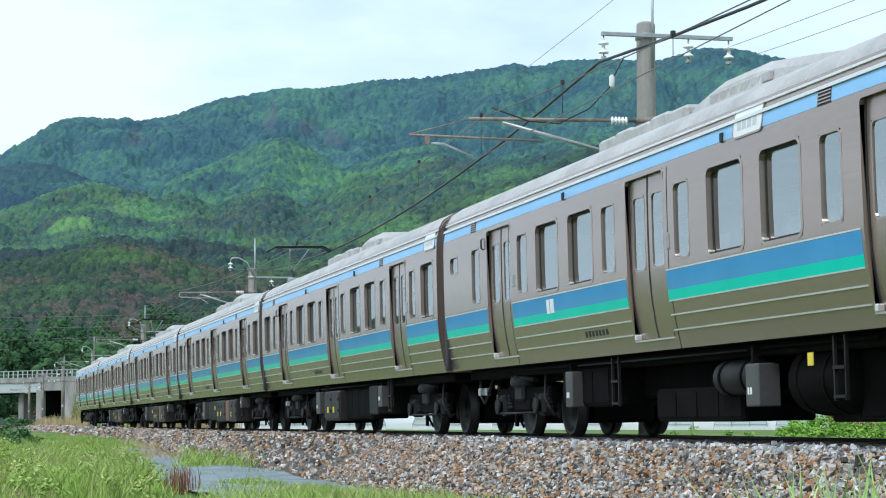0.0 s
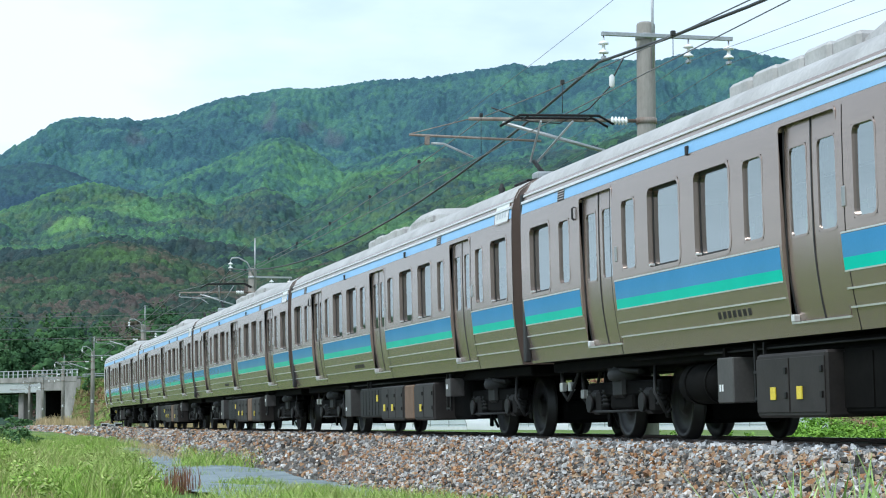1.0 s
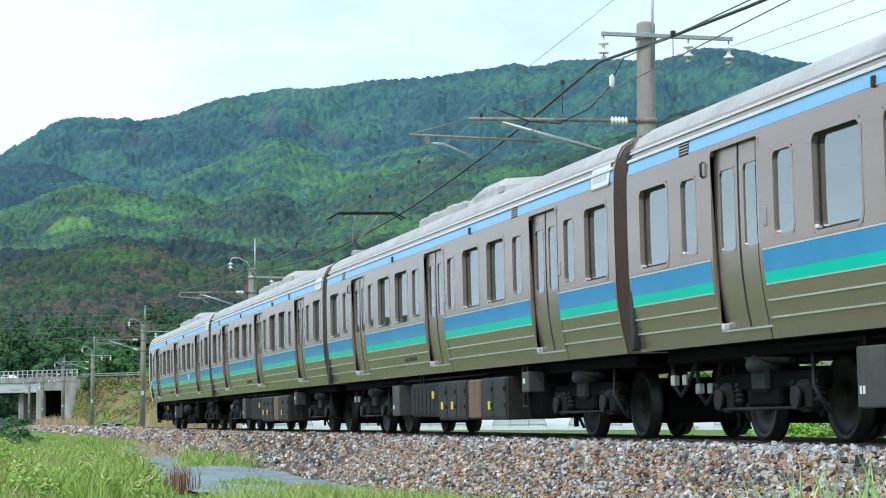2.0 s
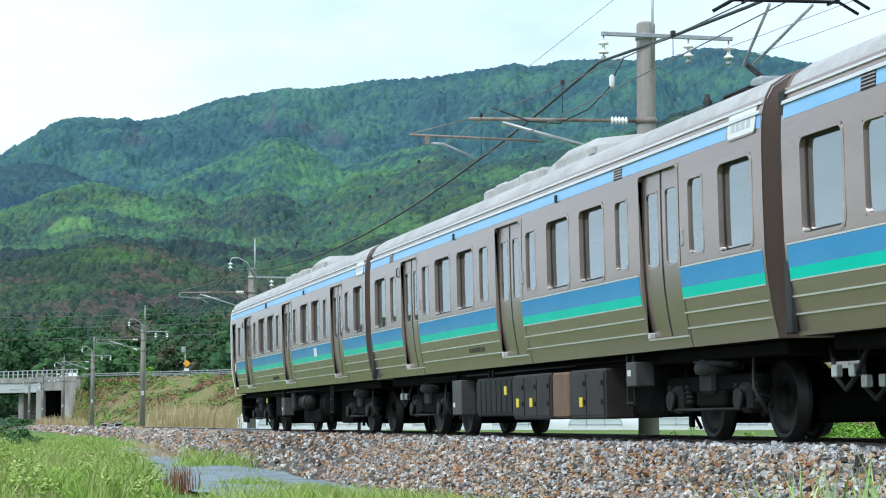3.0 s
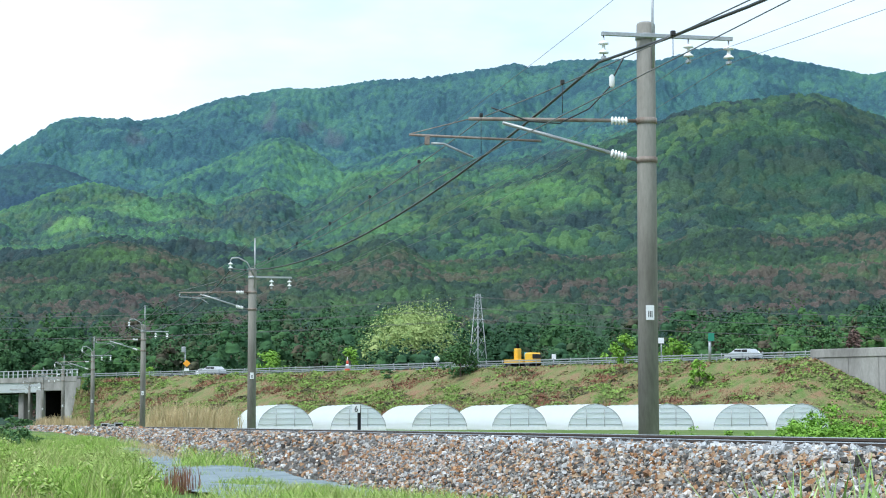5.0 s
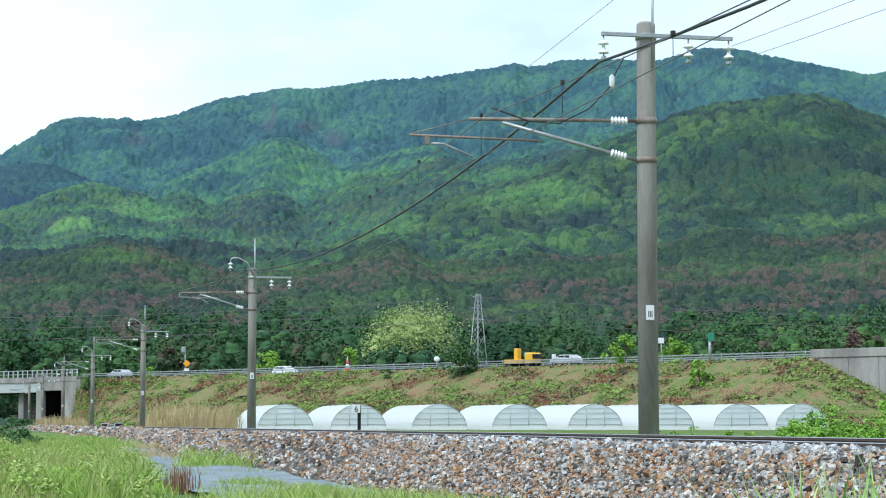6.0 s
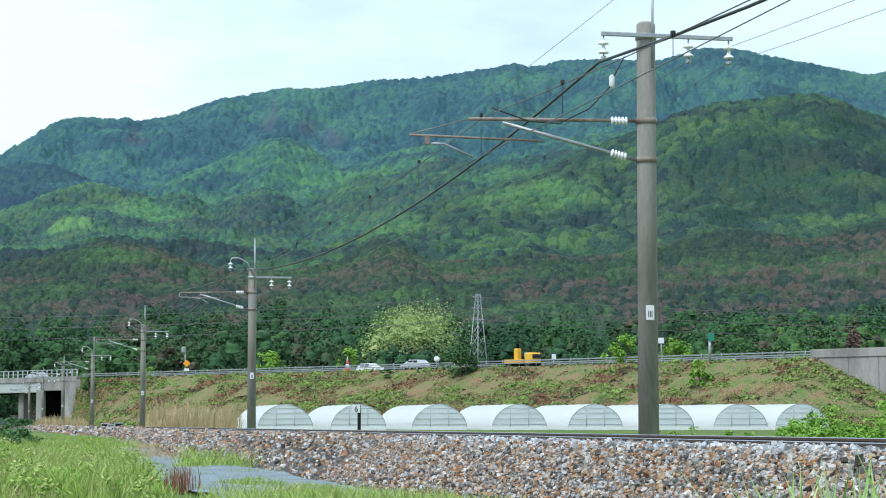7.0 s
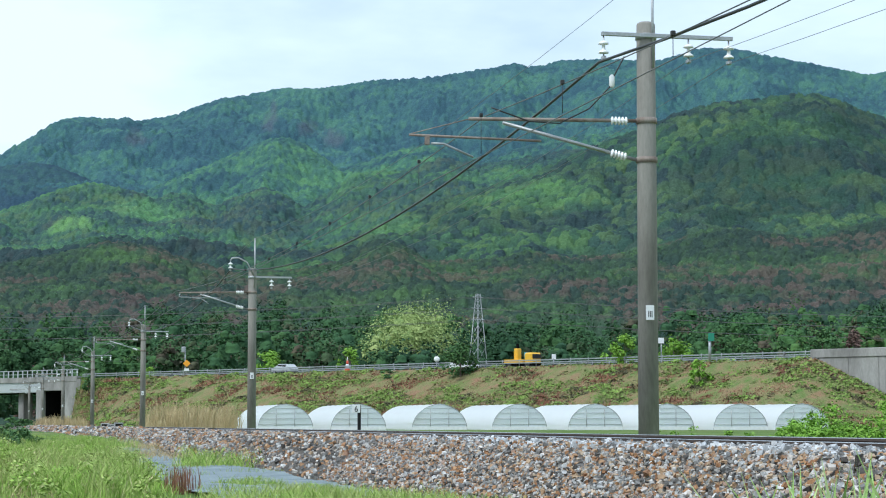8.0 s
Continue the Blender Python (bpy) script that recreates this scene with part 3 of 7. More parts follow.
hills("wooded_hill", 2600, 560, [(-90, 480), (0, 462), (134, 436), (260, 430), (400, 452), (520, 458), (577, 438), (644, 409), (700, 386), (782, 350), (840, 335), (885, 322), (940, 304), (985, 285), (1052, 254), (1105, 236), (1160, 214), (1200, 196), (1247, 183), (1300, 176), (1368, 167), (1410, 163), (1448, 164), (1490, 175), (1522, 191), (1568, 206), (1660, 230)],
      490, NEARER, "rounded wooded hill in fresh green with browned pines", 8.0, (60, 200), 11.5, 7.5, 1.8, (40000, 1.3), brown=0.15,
      # Dark tints: dense dark trees, and at 1290 a gully's shade put into colour.
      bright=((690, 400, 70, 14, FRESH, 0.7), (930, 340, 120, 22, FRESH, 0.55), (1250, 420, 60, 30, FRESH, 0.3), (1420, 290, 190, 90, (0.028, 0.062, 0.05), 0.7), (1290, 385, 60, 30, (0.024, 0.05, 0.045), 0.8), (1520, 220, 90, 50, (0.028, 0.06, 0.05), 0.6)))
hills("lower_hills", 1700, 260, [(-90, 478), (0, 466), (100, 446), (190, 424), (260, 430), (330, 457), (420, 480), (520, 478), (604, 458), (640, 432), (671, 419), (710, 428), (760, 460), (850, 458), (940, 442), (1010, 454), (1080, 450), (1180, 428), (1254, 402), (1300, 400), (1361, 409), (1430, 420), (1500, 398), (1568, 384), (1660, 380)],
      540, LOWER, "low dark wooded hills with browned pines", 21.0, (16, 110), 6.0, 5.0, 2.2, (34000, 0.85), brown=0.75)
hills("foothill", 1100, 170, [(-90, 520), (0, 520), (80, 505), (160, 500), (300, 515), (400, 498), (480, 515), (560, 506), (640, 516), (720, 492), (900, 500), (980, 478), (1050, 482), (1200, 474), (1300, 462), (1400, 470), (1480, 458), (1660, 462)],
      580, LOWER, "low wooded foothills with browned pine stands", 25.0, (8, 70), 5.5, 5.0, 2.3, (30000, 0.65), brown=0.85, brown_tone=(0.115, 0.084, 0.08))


def side_hills():
    """Wooded hills on the near side of the line, which the train's windows mirror."""
    b = np.radians(np.linspace(-100, -4, 260))[None]
    v = np.linspace(0, 1, 40)[:, None]
    r = 900 + 700 * v
    x, y = EYE[0] + r * np.sin(b), EYE[1] + r * np.cos(b)
    top = 22 + 40 * fbm(b * 9 + 2, 0 * b + 1.5, 4)
    z = -1 + top * np.sin(v * np.pi / 2) * (0.8 + 0.4 * fbm(x / 160, y / 160, 3)) * smooth(-3, -12, np.degrees(b)) + 6 * crown_field(x, y, 14)[0] * v
    ob = grid_mesh("side_hills", np.stack([x, y, z], -1), WOODS)
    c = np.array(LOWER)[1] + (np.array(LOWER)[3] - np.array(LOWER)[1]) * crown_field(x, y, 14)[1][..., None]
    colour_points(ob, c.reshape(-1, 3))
    return tagged(ob, "dark wooded hills on the near side of the line", "mountain", kind="stuff")


side_hills()


# ---- trees: trunk, limbs and a crown of many leaf clumps ----
def clump_base():
    bm = bmesh.new()
    bmesh.ops.create_icosphere(bm, subdivisions=1, radius=1.0)
    V = np.array([v.co[:] for v in bm.verts])
    F = np.array([[v.index for v in f.verts] for f in bm.faces])
    bm.free()
    return V, F


CLUMP_V, CLUMP_F = clump_base()
rng = np.random.RandomState(11)


def crown_arrays(height, width, count, size, low=0.25, conic=False):
    """Clumps of foliage round a tree's limbs."""
    Vs, Fs, n = [], [], 0
    for i in range(count):
        u = rng.rand()
        zz = low + (1 - low) * u
        env = math.sin(math.pi * min(0.97, 0.12 + 0.86 * u)) ** 0.6 if not conic else (1.05 - u)
        ang, rad = rng.rand() * 2 * math.pi, (rng.rand() ** 0.4) * env * width / 2
        c = np.array([math.cos(ang) * rad, math.sin(ang) * rad, zz * height])
        s = size * (0.55 + 0.75 * rng.rand()) * np.array([1.0, 1.0, 0.75])
        jit = 1 + 0.16 * rng.randn(len(DOME_V), 1)
        Vs.append(DOME_V * s * jit + c)
        Fs.append(DOME_F + n)
        n += len(DOME_V)
    return np.concatenate(Vs), np.concatenate(Fs)


def leaf_arrays(height, width, count, size, low=0.1, conic=False):
    """Leaf sprays round a tree's limbs, each a small four-cornered blade; they gather in lumps with gaps between."""
    lumps = max(5, count // 45)
    u = rng.rand(lumps)
    env = (1.04 - u) if conic else np.sin(np.pi * np.minimum(0.97, 0.15 + 0.84 * u)) ** 0.6
    ang, rad = rng.rand(lumps) * 6.283, rng.rand(lumps) ** 0.45 * env * width / 2
    L = np.stack([np.cos(ang) * rad, np.sin(ang) * rad, (low + (1 - low) * u) * height], -1)
    k = rng.randint(0, lumps, count)
    off = rng.randn(count, 3)
    off /= np.linalg.norm(off, axis=1)[:, None] + 1e-9
    c = L[k] + off * (rng.rand(count, 1) ** 0.5) * np.array([0.19 * width, 0.19 * width, 0.14 * height])
    c[:, 2] = np.maximum(c[:, 2], 0.02 * height)
    up = off * 0.7 + np.array([0, 0, 0.75]) + 0.35 * rng.randn(count, 3)
    d = np.cross(up, rng.randn(count, 3))
    d /= np.linalg.norm(d, axis=1)[:, None]
    e = np.cross(up, d)
    e /= np.linalg.norm(e, axis=1)[:, None]
    q = size * (0.6 + 0.8 * rng.rand(count, 1))
    V = np.stack([c - d * q, c + e * q * 0.5, c + d * q, c - e * q * 0.5], 1).reshape(-1, 3)
    F = (np.array([[0, 2, 1], [0, 3, 2]])[None] + (np.arange(count) * 4)[:, None, None]).reshape(-1, 3)
    return V, F


def make_tree(x, y, z, height, width, mat, label, count=60, size=0.8, leafy=0, name="tree", category="tree", low=0.25, conic=False):
    t = tagged(empty(name, pose(x, y, z)), label, category)
    bm = bmesh.new()
    lean = rng.randn() * 0.03
    add_tube(bm, [(0, 0, -0.3), (lean * height * 0.3, 0, height * 0.3), (lean * height, 0, height * 0.8)], [0.035 * height, 0.025 * height, 0.008 * height], 7)
    for k in range(5):
        a, s0 = k * 2.4, height * (0.28 + 0.1 * k)
        add_tube(bm, [(0, 0, s0), (math.cos(a) * width * 0.2, math.sin(a) * width * 0.2, s0 + height * 0.12), (math.cos(a) * width * 0.36, math.sin(a) * width * 0.36, s0 + height * 0.2)], [0.014 * height, 0.01 * height, 0.004 * height], 5)
    part("trunk", bm, BARK, t)
    if leafy:
        V, F = leaf_arrays(height, width, leafy, size, low, conic)
        tri_mesh("crown", V, F, mat, t, False)
    else:
        V, F = crown_arrays(height, width, count, size, low, conic)
        tri_mesh("crown", V, F, mat, t, True)
    return t


def at_px(px, dist):
    """The place at that bearing and depth from the eye, on the ground plan."""
    b = radians(bearing_of(px))
    r = dist / math.cos(b - radians(YAW))
    return EYE[0] + r * math.sin(b), EYE[1] + r * math.cos(b)


def stand(name, count, spread, dist, sizes, mat, label, seed, clumps=22, conic=0.0, leafy=430, core=0.072, blade=0.36):
    """A far wood: many crowns in one object."""
    r = np.random.RandomState(seed)
    Vs, Fs, n = [], [], 0
    for i in range(count):
        px, d = spread[0] + (spread[1] - spread[0]) * r.rand(), dist[0] + (dist[1] - dist[0]) * r.rand()
        x, y = at_px(px, d)
        h = sizes[0] + (sizes[1] - sizes[0]) * r.rand()
        zb = (d - dist[0]) * 0.10
        cone = r.rand() < conic
        V, F = crown_arrays(h * 0.95, h * 0.7, clumps, core * h, 0.05, cone)
        V2, F2 = leaf_arrays(h * 1.04, h * 0.85, leafy, blade, 0.05, cone)
        Vs += [V + np.array([x, y, zb - 0.5]), V2 + np.array([x, y, zb - 0.5])]
        Fs += [F + n, F2 + n + len(V)]
        n += len(V) + len(V2)
    return tagged(tri_mesh(name, np.concatenate(Vs), np.concatenate(Fs), mat, None, True), label, "woods", kind="stuff")


stand("woods", 210, (-60, 1640), (385, 520), (10, 18), CROWN_WOODS, "dense dark green wood behind the road", 1)
stand("fresh_woods", 110, (-60, 1640), (385, 500), (9, 16), CROWN_HILL, "fresh green broadleaf trees behind the road", 2)
stand("brown_pines", 70, (-60, 1640), (470, 560), (11, 16), TREE_BROWN, "browned pines on the lower slope", 3, conic=0.6)
stand("pale_grove", 14, (676, 776), (402, 432), (16, 21), TREE_PALE, "pale yellow-green bamboo grove among dark trees", 4, 30, leafy=4200, core=0.045, blade=0.2)
stand("front_woods", 30, (625, 900), (386, 398), (10, 15), CROWN_WOODS, "dark green trees before the pale grove", 5)

# ---- the road on its embankment ----
def road_pt(along, out, z):
    p = ROAD_A + ROAD_U * along + ROAD_N * out
    return (p.x, p.y, z)


ROAD_LEN = (ROAD_B - ROAD_A).length
E0, E1 = -16.0, ROAD_LEN + 6.5
along = np.linspace(E0, E1, 120)


def bank_in(s):
    """The slope draws in towards the bridge's abutment."""
    return 1 - 0.9 * smooth(112, 147, s)


prof = [(0.0, ROAD_Z), (0.6, ROAD_Z - 0.05), (1.6, ROAD_Z - 0.5), (5, ROAD_Z - 2.3), (9, ROAD_Z - 4.4), (13, ROAD_Z - 6.5), (15.5, -0.15), (18, -0.5)]
P = np.zeros((len(prof), len(along), 3))
for i, (o, z) in enumerate(prof):
    for j, s in enumerate(along):
        px, py, pz = road_pt(s, (o + 1.2 * (fbm(s * 0.15, o * 0.2, 3) - 0.5) * (i > 1)) * bank_in(s), (z + 0.9 * (float(fbm(s * 0.22 + 3, o * 0.3, 4)) - 0.5) * (1 < i < 7) + 0.5) * min(1.0, 1 + min(s, 0) / 17) - 0.5)
        P[i, j] = (px, py, pz)
bank = grid_mesh("embankment", P, BANKSOIL)
tagged(bank, "weedy grass embankment with brown and green patches", "embankment", kind="structure")
bm = bmesh.new()
vs = [bm.verts.new(road_pt(s, o, z)) for s in (-145, 159) for o, z in ((0.05, ROAD_Z + 0.004), (-22, ROAD_Z + 0.004), (-34, -0.6))]
for a, b in ((0, 1), (1, 2)):
    bm.faces.new((vs[a], vs[b], vs[b + 3], vs[a + 3]))
far_end = [bm.verts.new(road_pt(235, o, ROAD_Z + 0.004)) for o in (0.05, -14)]
mid_end = bm.verts.new(road_pt(159, -14, ROAD_Z + 0.004))
bm.faces.new((vs[3], mid_end, far_end[1], far_end[0]))
tagged(link_bm("road", bm, ASPHALT), "grey asphalt road on top of the embankment", "road", kind="structure")

# ---- track ----
CANT = -1.3
TRACK = pose(0, 0, 0, 0, CANT, 0)
track = tagged(empty("railway_track", TRACK), "single railway track with rusty-sided steel rails on sleepers", "track", kind="structure")


def rail_mesh(xc):
    prof = [(-0.065, -0.153), (0.065, -0.153), (0.065, -0.142), (0.012, -0.12), (0.009, -0.045), (0.033, -0.034), (0.033, -0.006), (0.025, 0.0), (-0.025, 0.0), (-0.033, -0.006), (-0.033, -0.034), (-0.009, -0.045), (-0.012, -0.12), (-0.065, -0.142)]
    bm = bmesh.new()
    ys = [-40, 0, 20, 40, 80, 160, 300, 480]
    rings = [[bm.verts.new((xc + px, y, pz)) for px, pz in prof] for y in ys]
    n = len(prof)
    for r0, r1 in zip(rings, rings[1:]):
        for k in range(n):
            f = bm.faces.new((r0[k], r1[k], r1[(k + 1) % n], r0[(k + 1) % n]))
            f.material_index = 1 if k in (6, 7, 8) else 0
    bmesh.ops.recalc_face_normals(bm, faces=bm.faces)
    return bm


for xc in (-0.566, 0.566):
    part("rail", rail_mesh(xc), [RAILRUST, RAILTOP], track)
sl = bpy.data.meshes.new("sleeper")
bm = box(-1.0, 1.0, -0.12, 0.12, -0.33, -0.165, 0.015)
bm.to_mesh(sl)
bm.free()
sl.materials.append(CONCRETE)
for k in range(150):
    ob = new("sleeper", sl)
    ob.parent = track
    ob.location = (0, 4 + k * 0.62, 0)

# ballast bed: crown and shoulders
bx = np.array([-3.0, -2.75, -2.2, -1.75, -1.2, -0.75, -0.4, 0.4, 0.75, 1.2, 1.75, 2.3, 2.9])
bz = np.array([-0.85, -0.64, -0.33, -0.125, -0.095, -0.095, -0.15, -0.19, -0.15, -0.145, -0.17, -0.45, -0.7])
by = axis_steps(-40, 480, 5, 60, 0.25, 1.1)
BX, BY = np.meshgrid(np.interp(np.linspace(0, 1, 60), np.linspace(0, 1, len(bx)), bx), by)
BZ = np.interp(BX, bx, bz) + 0.05 * (fbm(BX * 3, BY * 2, 4) - 0.5)
ballast = tagged(grid_mesh("ballast_bed", np.stack([BX, BY, BZ], -1), BED), "stony ballast bed under the track", "ballast", kind="structure")


def stone_arrays(n, ylo, yhi, xlo, xhi, size, seed):
    r = np.random.RandomState(seed)
    V0 = 0.68 * np.array([(a, b, c) for a in (-1, 1) for b in (-1, 1) for c in (-1, 1)], float)
    quads = [(0, 1, 3, 2), (4, 6, 7, 5), (0, 4, 5, 1), (2, 3, 7, 6), (0, 2, 6, 4), (1, 5, 7, 3)]
    F0 = np.array([t for a, b, c, d in quads for t in ((a, b, c), (a, c, d))])
    x, y = xlo + (xhi - xlo) * r.rand(n), ylo + (yhi - ylo) * r.rand(n)
    z = np.interp(x, bx, bz) + 0.02 * r.randn(n)
    s = size * (0.55 + 0.75 * r.rand(n))
    jit = 1 + 0.62 * (r.rand(n, len(V0), 3) - 0.5) * 2
    V = V0[None] * jit * (s[:, None, None] * (0.65 + 0.6 * r.rand(n, 1, 3)))
    a = r.rand(n) * 6.283
    tilt = (r.rand(n) - 0.5) * 2.4
    ca, sa, ct, st = np.cos(a), np.sin(a), np.cos(tilt), np.sin(tilt)
    X, Y, Z = V[..., 0], V[..., 1], V[..., 2]
    Y, Z = Y * ct[:, None] - Z * st[:, None], Y * st[:, None] + Z * ct[:, None]
    X, Y = X * ca[:, None] - Y * sa[:, None], X * sa[:, None] + Y * ca[:, None]
    C = np.stack([x, y, z], -1)
    return np.stack([X, Y, Z], -1), C, F0


def scatter_stones(name, n, ylo, yhi, xlo, xhi, size, seed, mat=None):
    V, C, F0 = stone_arrays(n, ylo, yhi, xlo, xhi, size, seed)
    k = V.shape[1]
    F = (F0[None] + (np.arange(n) * k)[:, None, None]).reshape(-1, 3)
    ob = tri_mesh(name, (V + C[:, None]).reshape(-1, 3), F, mat or STONE, ballast, False)
    return tagged(ob, "loose grey and rust-brown crushed stones", kind="stuff")


# the stones nearest the camera lie singly
sv, sc, sf = stone_arrays(300, 13.6, 16.6, -2.95, -1.9, 0.036, 27)
SHAPES = []
for k in range(24):
    me = bpy.data.meshes.new("stone")
    me.from_pydata(sv[k].tolist(), [], sf.tolist())
    me.materials.append(STONE_ONE)
    SHAPES.append(me)
for k in range(300):
    ob = new("stone", SHAPES[k % 24])
    ob.parent = ballast
    ob.location = sc[k] + np.array((0, 0, 0.012))
    ob.rotation_euler = (0, 0, k * 2.4)
scatter_stones("stones", 24000, 11, 36, -2.95, -1.6, 0.025, 21)
scatter_stones("crown_stones", 10000, 11, 36, -1.85, -0.62, 0.029, 29, STONE_PALE)
scatter_stones("far_stones", 10000, 36, 95, -2.95, -0.62, 0.042, 22)
scatter_stones("distant_stones", 3000, 95, 210, -2.95, -0.62, 0.10, 24)
scatter_stones("middle_stones", 2000, 10, 60, -0.5, 2.0, 0.045, 23)


# ---- grass ----
def blades(name, xs, ys, zs, heights, width, mat, label, seed, lean=0.35, parent=None, category="grass"):
    r = np.random.RandomState(seed)
    n = len(xs)
    a = r.rand(n) * 6.283
    le = lean * heights * (0.3 + r.rand(n))
    dx, dy = np.cos(a) * le, np.sin(a) * le
    b = r.rand(n) * 6.283
    wx, wy = np.cos(b) * width * (0.6 + 0.8 * r.rand(n)), np.sin(b) * width * (0.6 + 0.8 * r.rand(n))
    pts = []
    for t, w in ((0, 1.0), (0.4, 0.9), (0.75, 0.55)):
        cx, cy, cz = xs + dx * t * t, ys + dy * t * t, zs + heights * (t - 0.18 * t * t)
        pts += [np.stack([cx - wx * w, cy - wy * w, cz], -1), np.stack([cx + wx * w, cy + wy * w, cz], -1)]
    pts.append(np.stack([xs + dx, ys + dy, zs + heights * 0.82], -1))
    V = np.stack(pts, 1)
    F0 = np.array([[0, 1, 3], [0, 3, 2], [2, 3, 5], [2, 5, 4], [4, 5, 6]])
    F = (F0[None] + (np.arange(n) * 7)[:, None, None]).reshape(-1, 3)
    ob = tri_mesh(name, V.reshape(-1, 3), F, mat, parent, False)
    return tagged(ob, label, category, kind="stuff")


def tufts(n_tufts, per, xr, yr, seed, mask=None, spread=0.12):
    r = np.random.RandomState(seed)
    x, y = xr[0] + (xr[1] - xr[0]) * r.rand(n_tufts), yr[0] + (yr[1] - yr[0]) * r.rand(n_tufts) ** 1.0
    if mask is not None:
        k = mask(x, y)
        x, y = x[k], y[k]
    x, y = np.repeat(x, per), np.repeat(y, per)
    return x + r.randn(len(x)) * spread, y + r.randn(len(y)) * spread, r


def near_mask(x, y):
    patch = fbm(x * 0.5 + 2, y * 0.25, 3)
    sheet = (x > np.interp(y, [25, 36, 50, 74], [-5.9, -5.5, -4.8, -3.6])) & (x < -2.9) & (y > 31) & (y < 74)
    foot = x > -3.0
    return ((patch > 0.40) | (x < -6.5)) & ~(sheet & (patch < 0.62)) & ~(foot & (patch < 0.55))


x, y, r = tufts(3600, 13, (-9.6, -2.6), (9, 95), 31, near_mask, 0.14)
blades("grass", x, y, ground_z(x, y) - 0.03, (0.16 + 0.26 * r.rand(len(x))) * (0.4 + 1.2 * fbm(x * 0.6, y * 0.3, 2)) * np.where(x > -6.3, 0.55, 0.7), 0.0045, GRASS, "tall fresh green grass in uneven tufts", 32)
x, y, r = tufts(1200, 11, (2.3, 9.0), (15, 110), 33, None, 0.2)
blades("verge_grass", x, y, ground_z(x, y) - 0.03, 0.15 + 0.22 * r.rand(len(x)), 0.007, GRASS, "green grass verge beyond the track", 34)

# ---- poles with brackets, insulators and wires ----
POLE_X = 3.0
SPANS = [-15.0, 36.14, 87.3, 138.2, 188.0, 238.0, 290.0, 340.0]


def insulator(parent, p, axis, length, r, discs, name="insulator"):
    prof = [(0, r * 0.4)]
    for k in range(discs):
        t0 = length * (k + 0.15) / discs
        prof += [(t0, r * 0.5), (t0 + 0.25 * length / discs, r), (t0 + 0.45 * length / discs, r), (t0 + 0.6 * length / discs, r * 0.5)]
    prof.append((length, r * 0.4))
    return part(name, lathe(prof, 14, axis, p), PORCELAIN, parent, "white ribbed porcelain insulator")


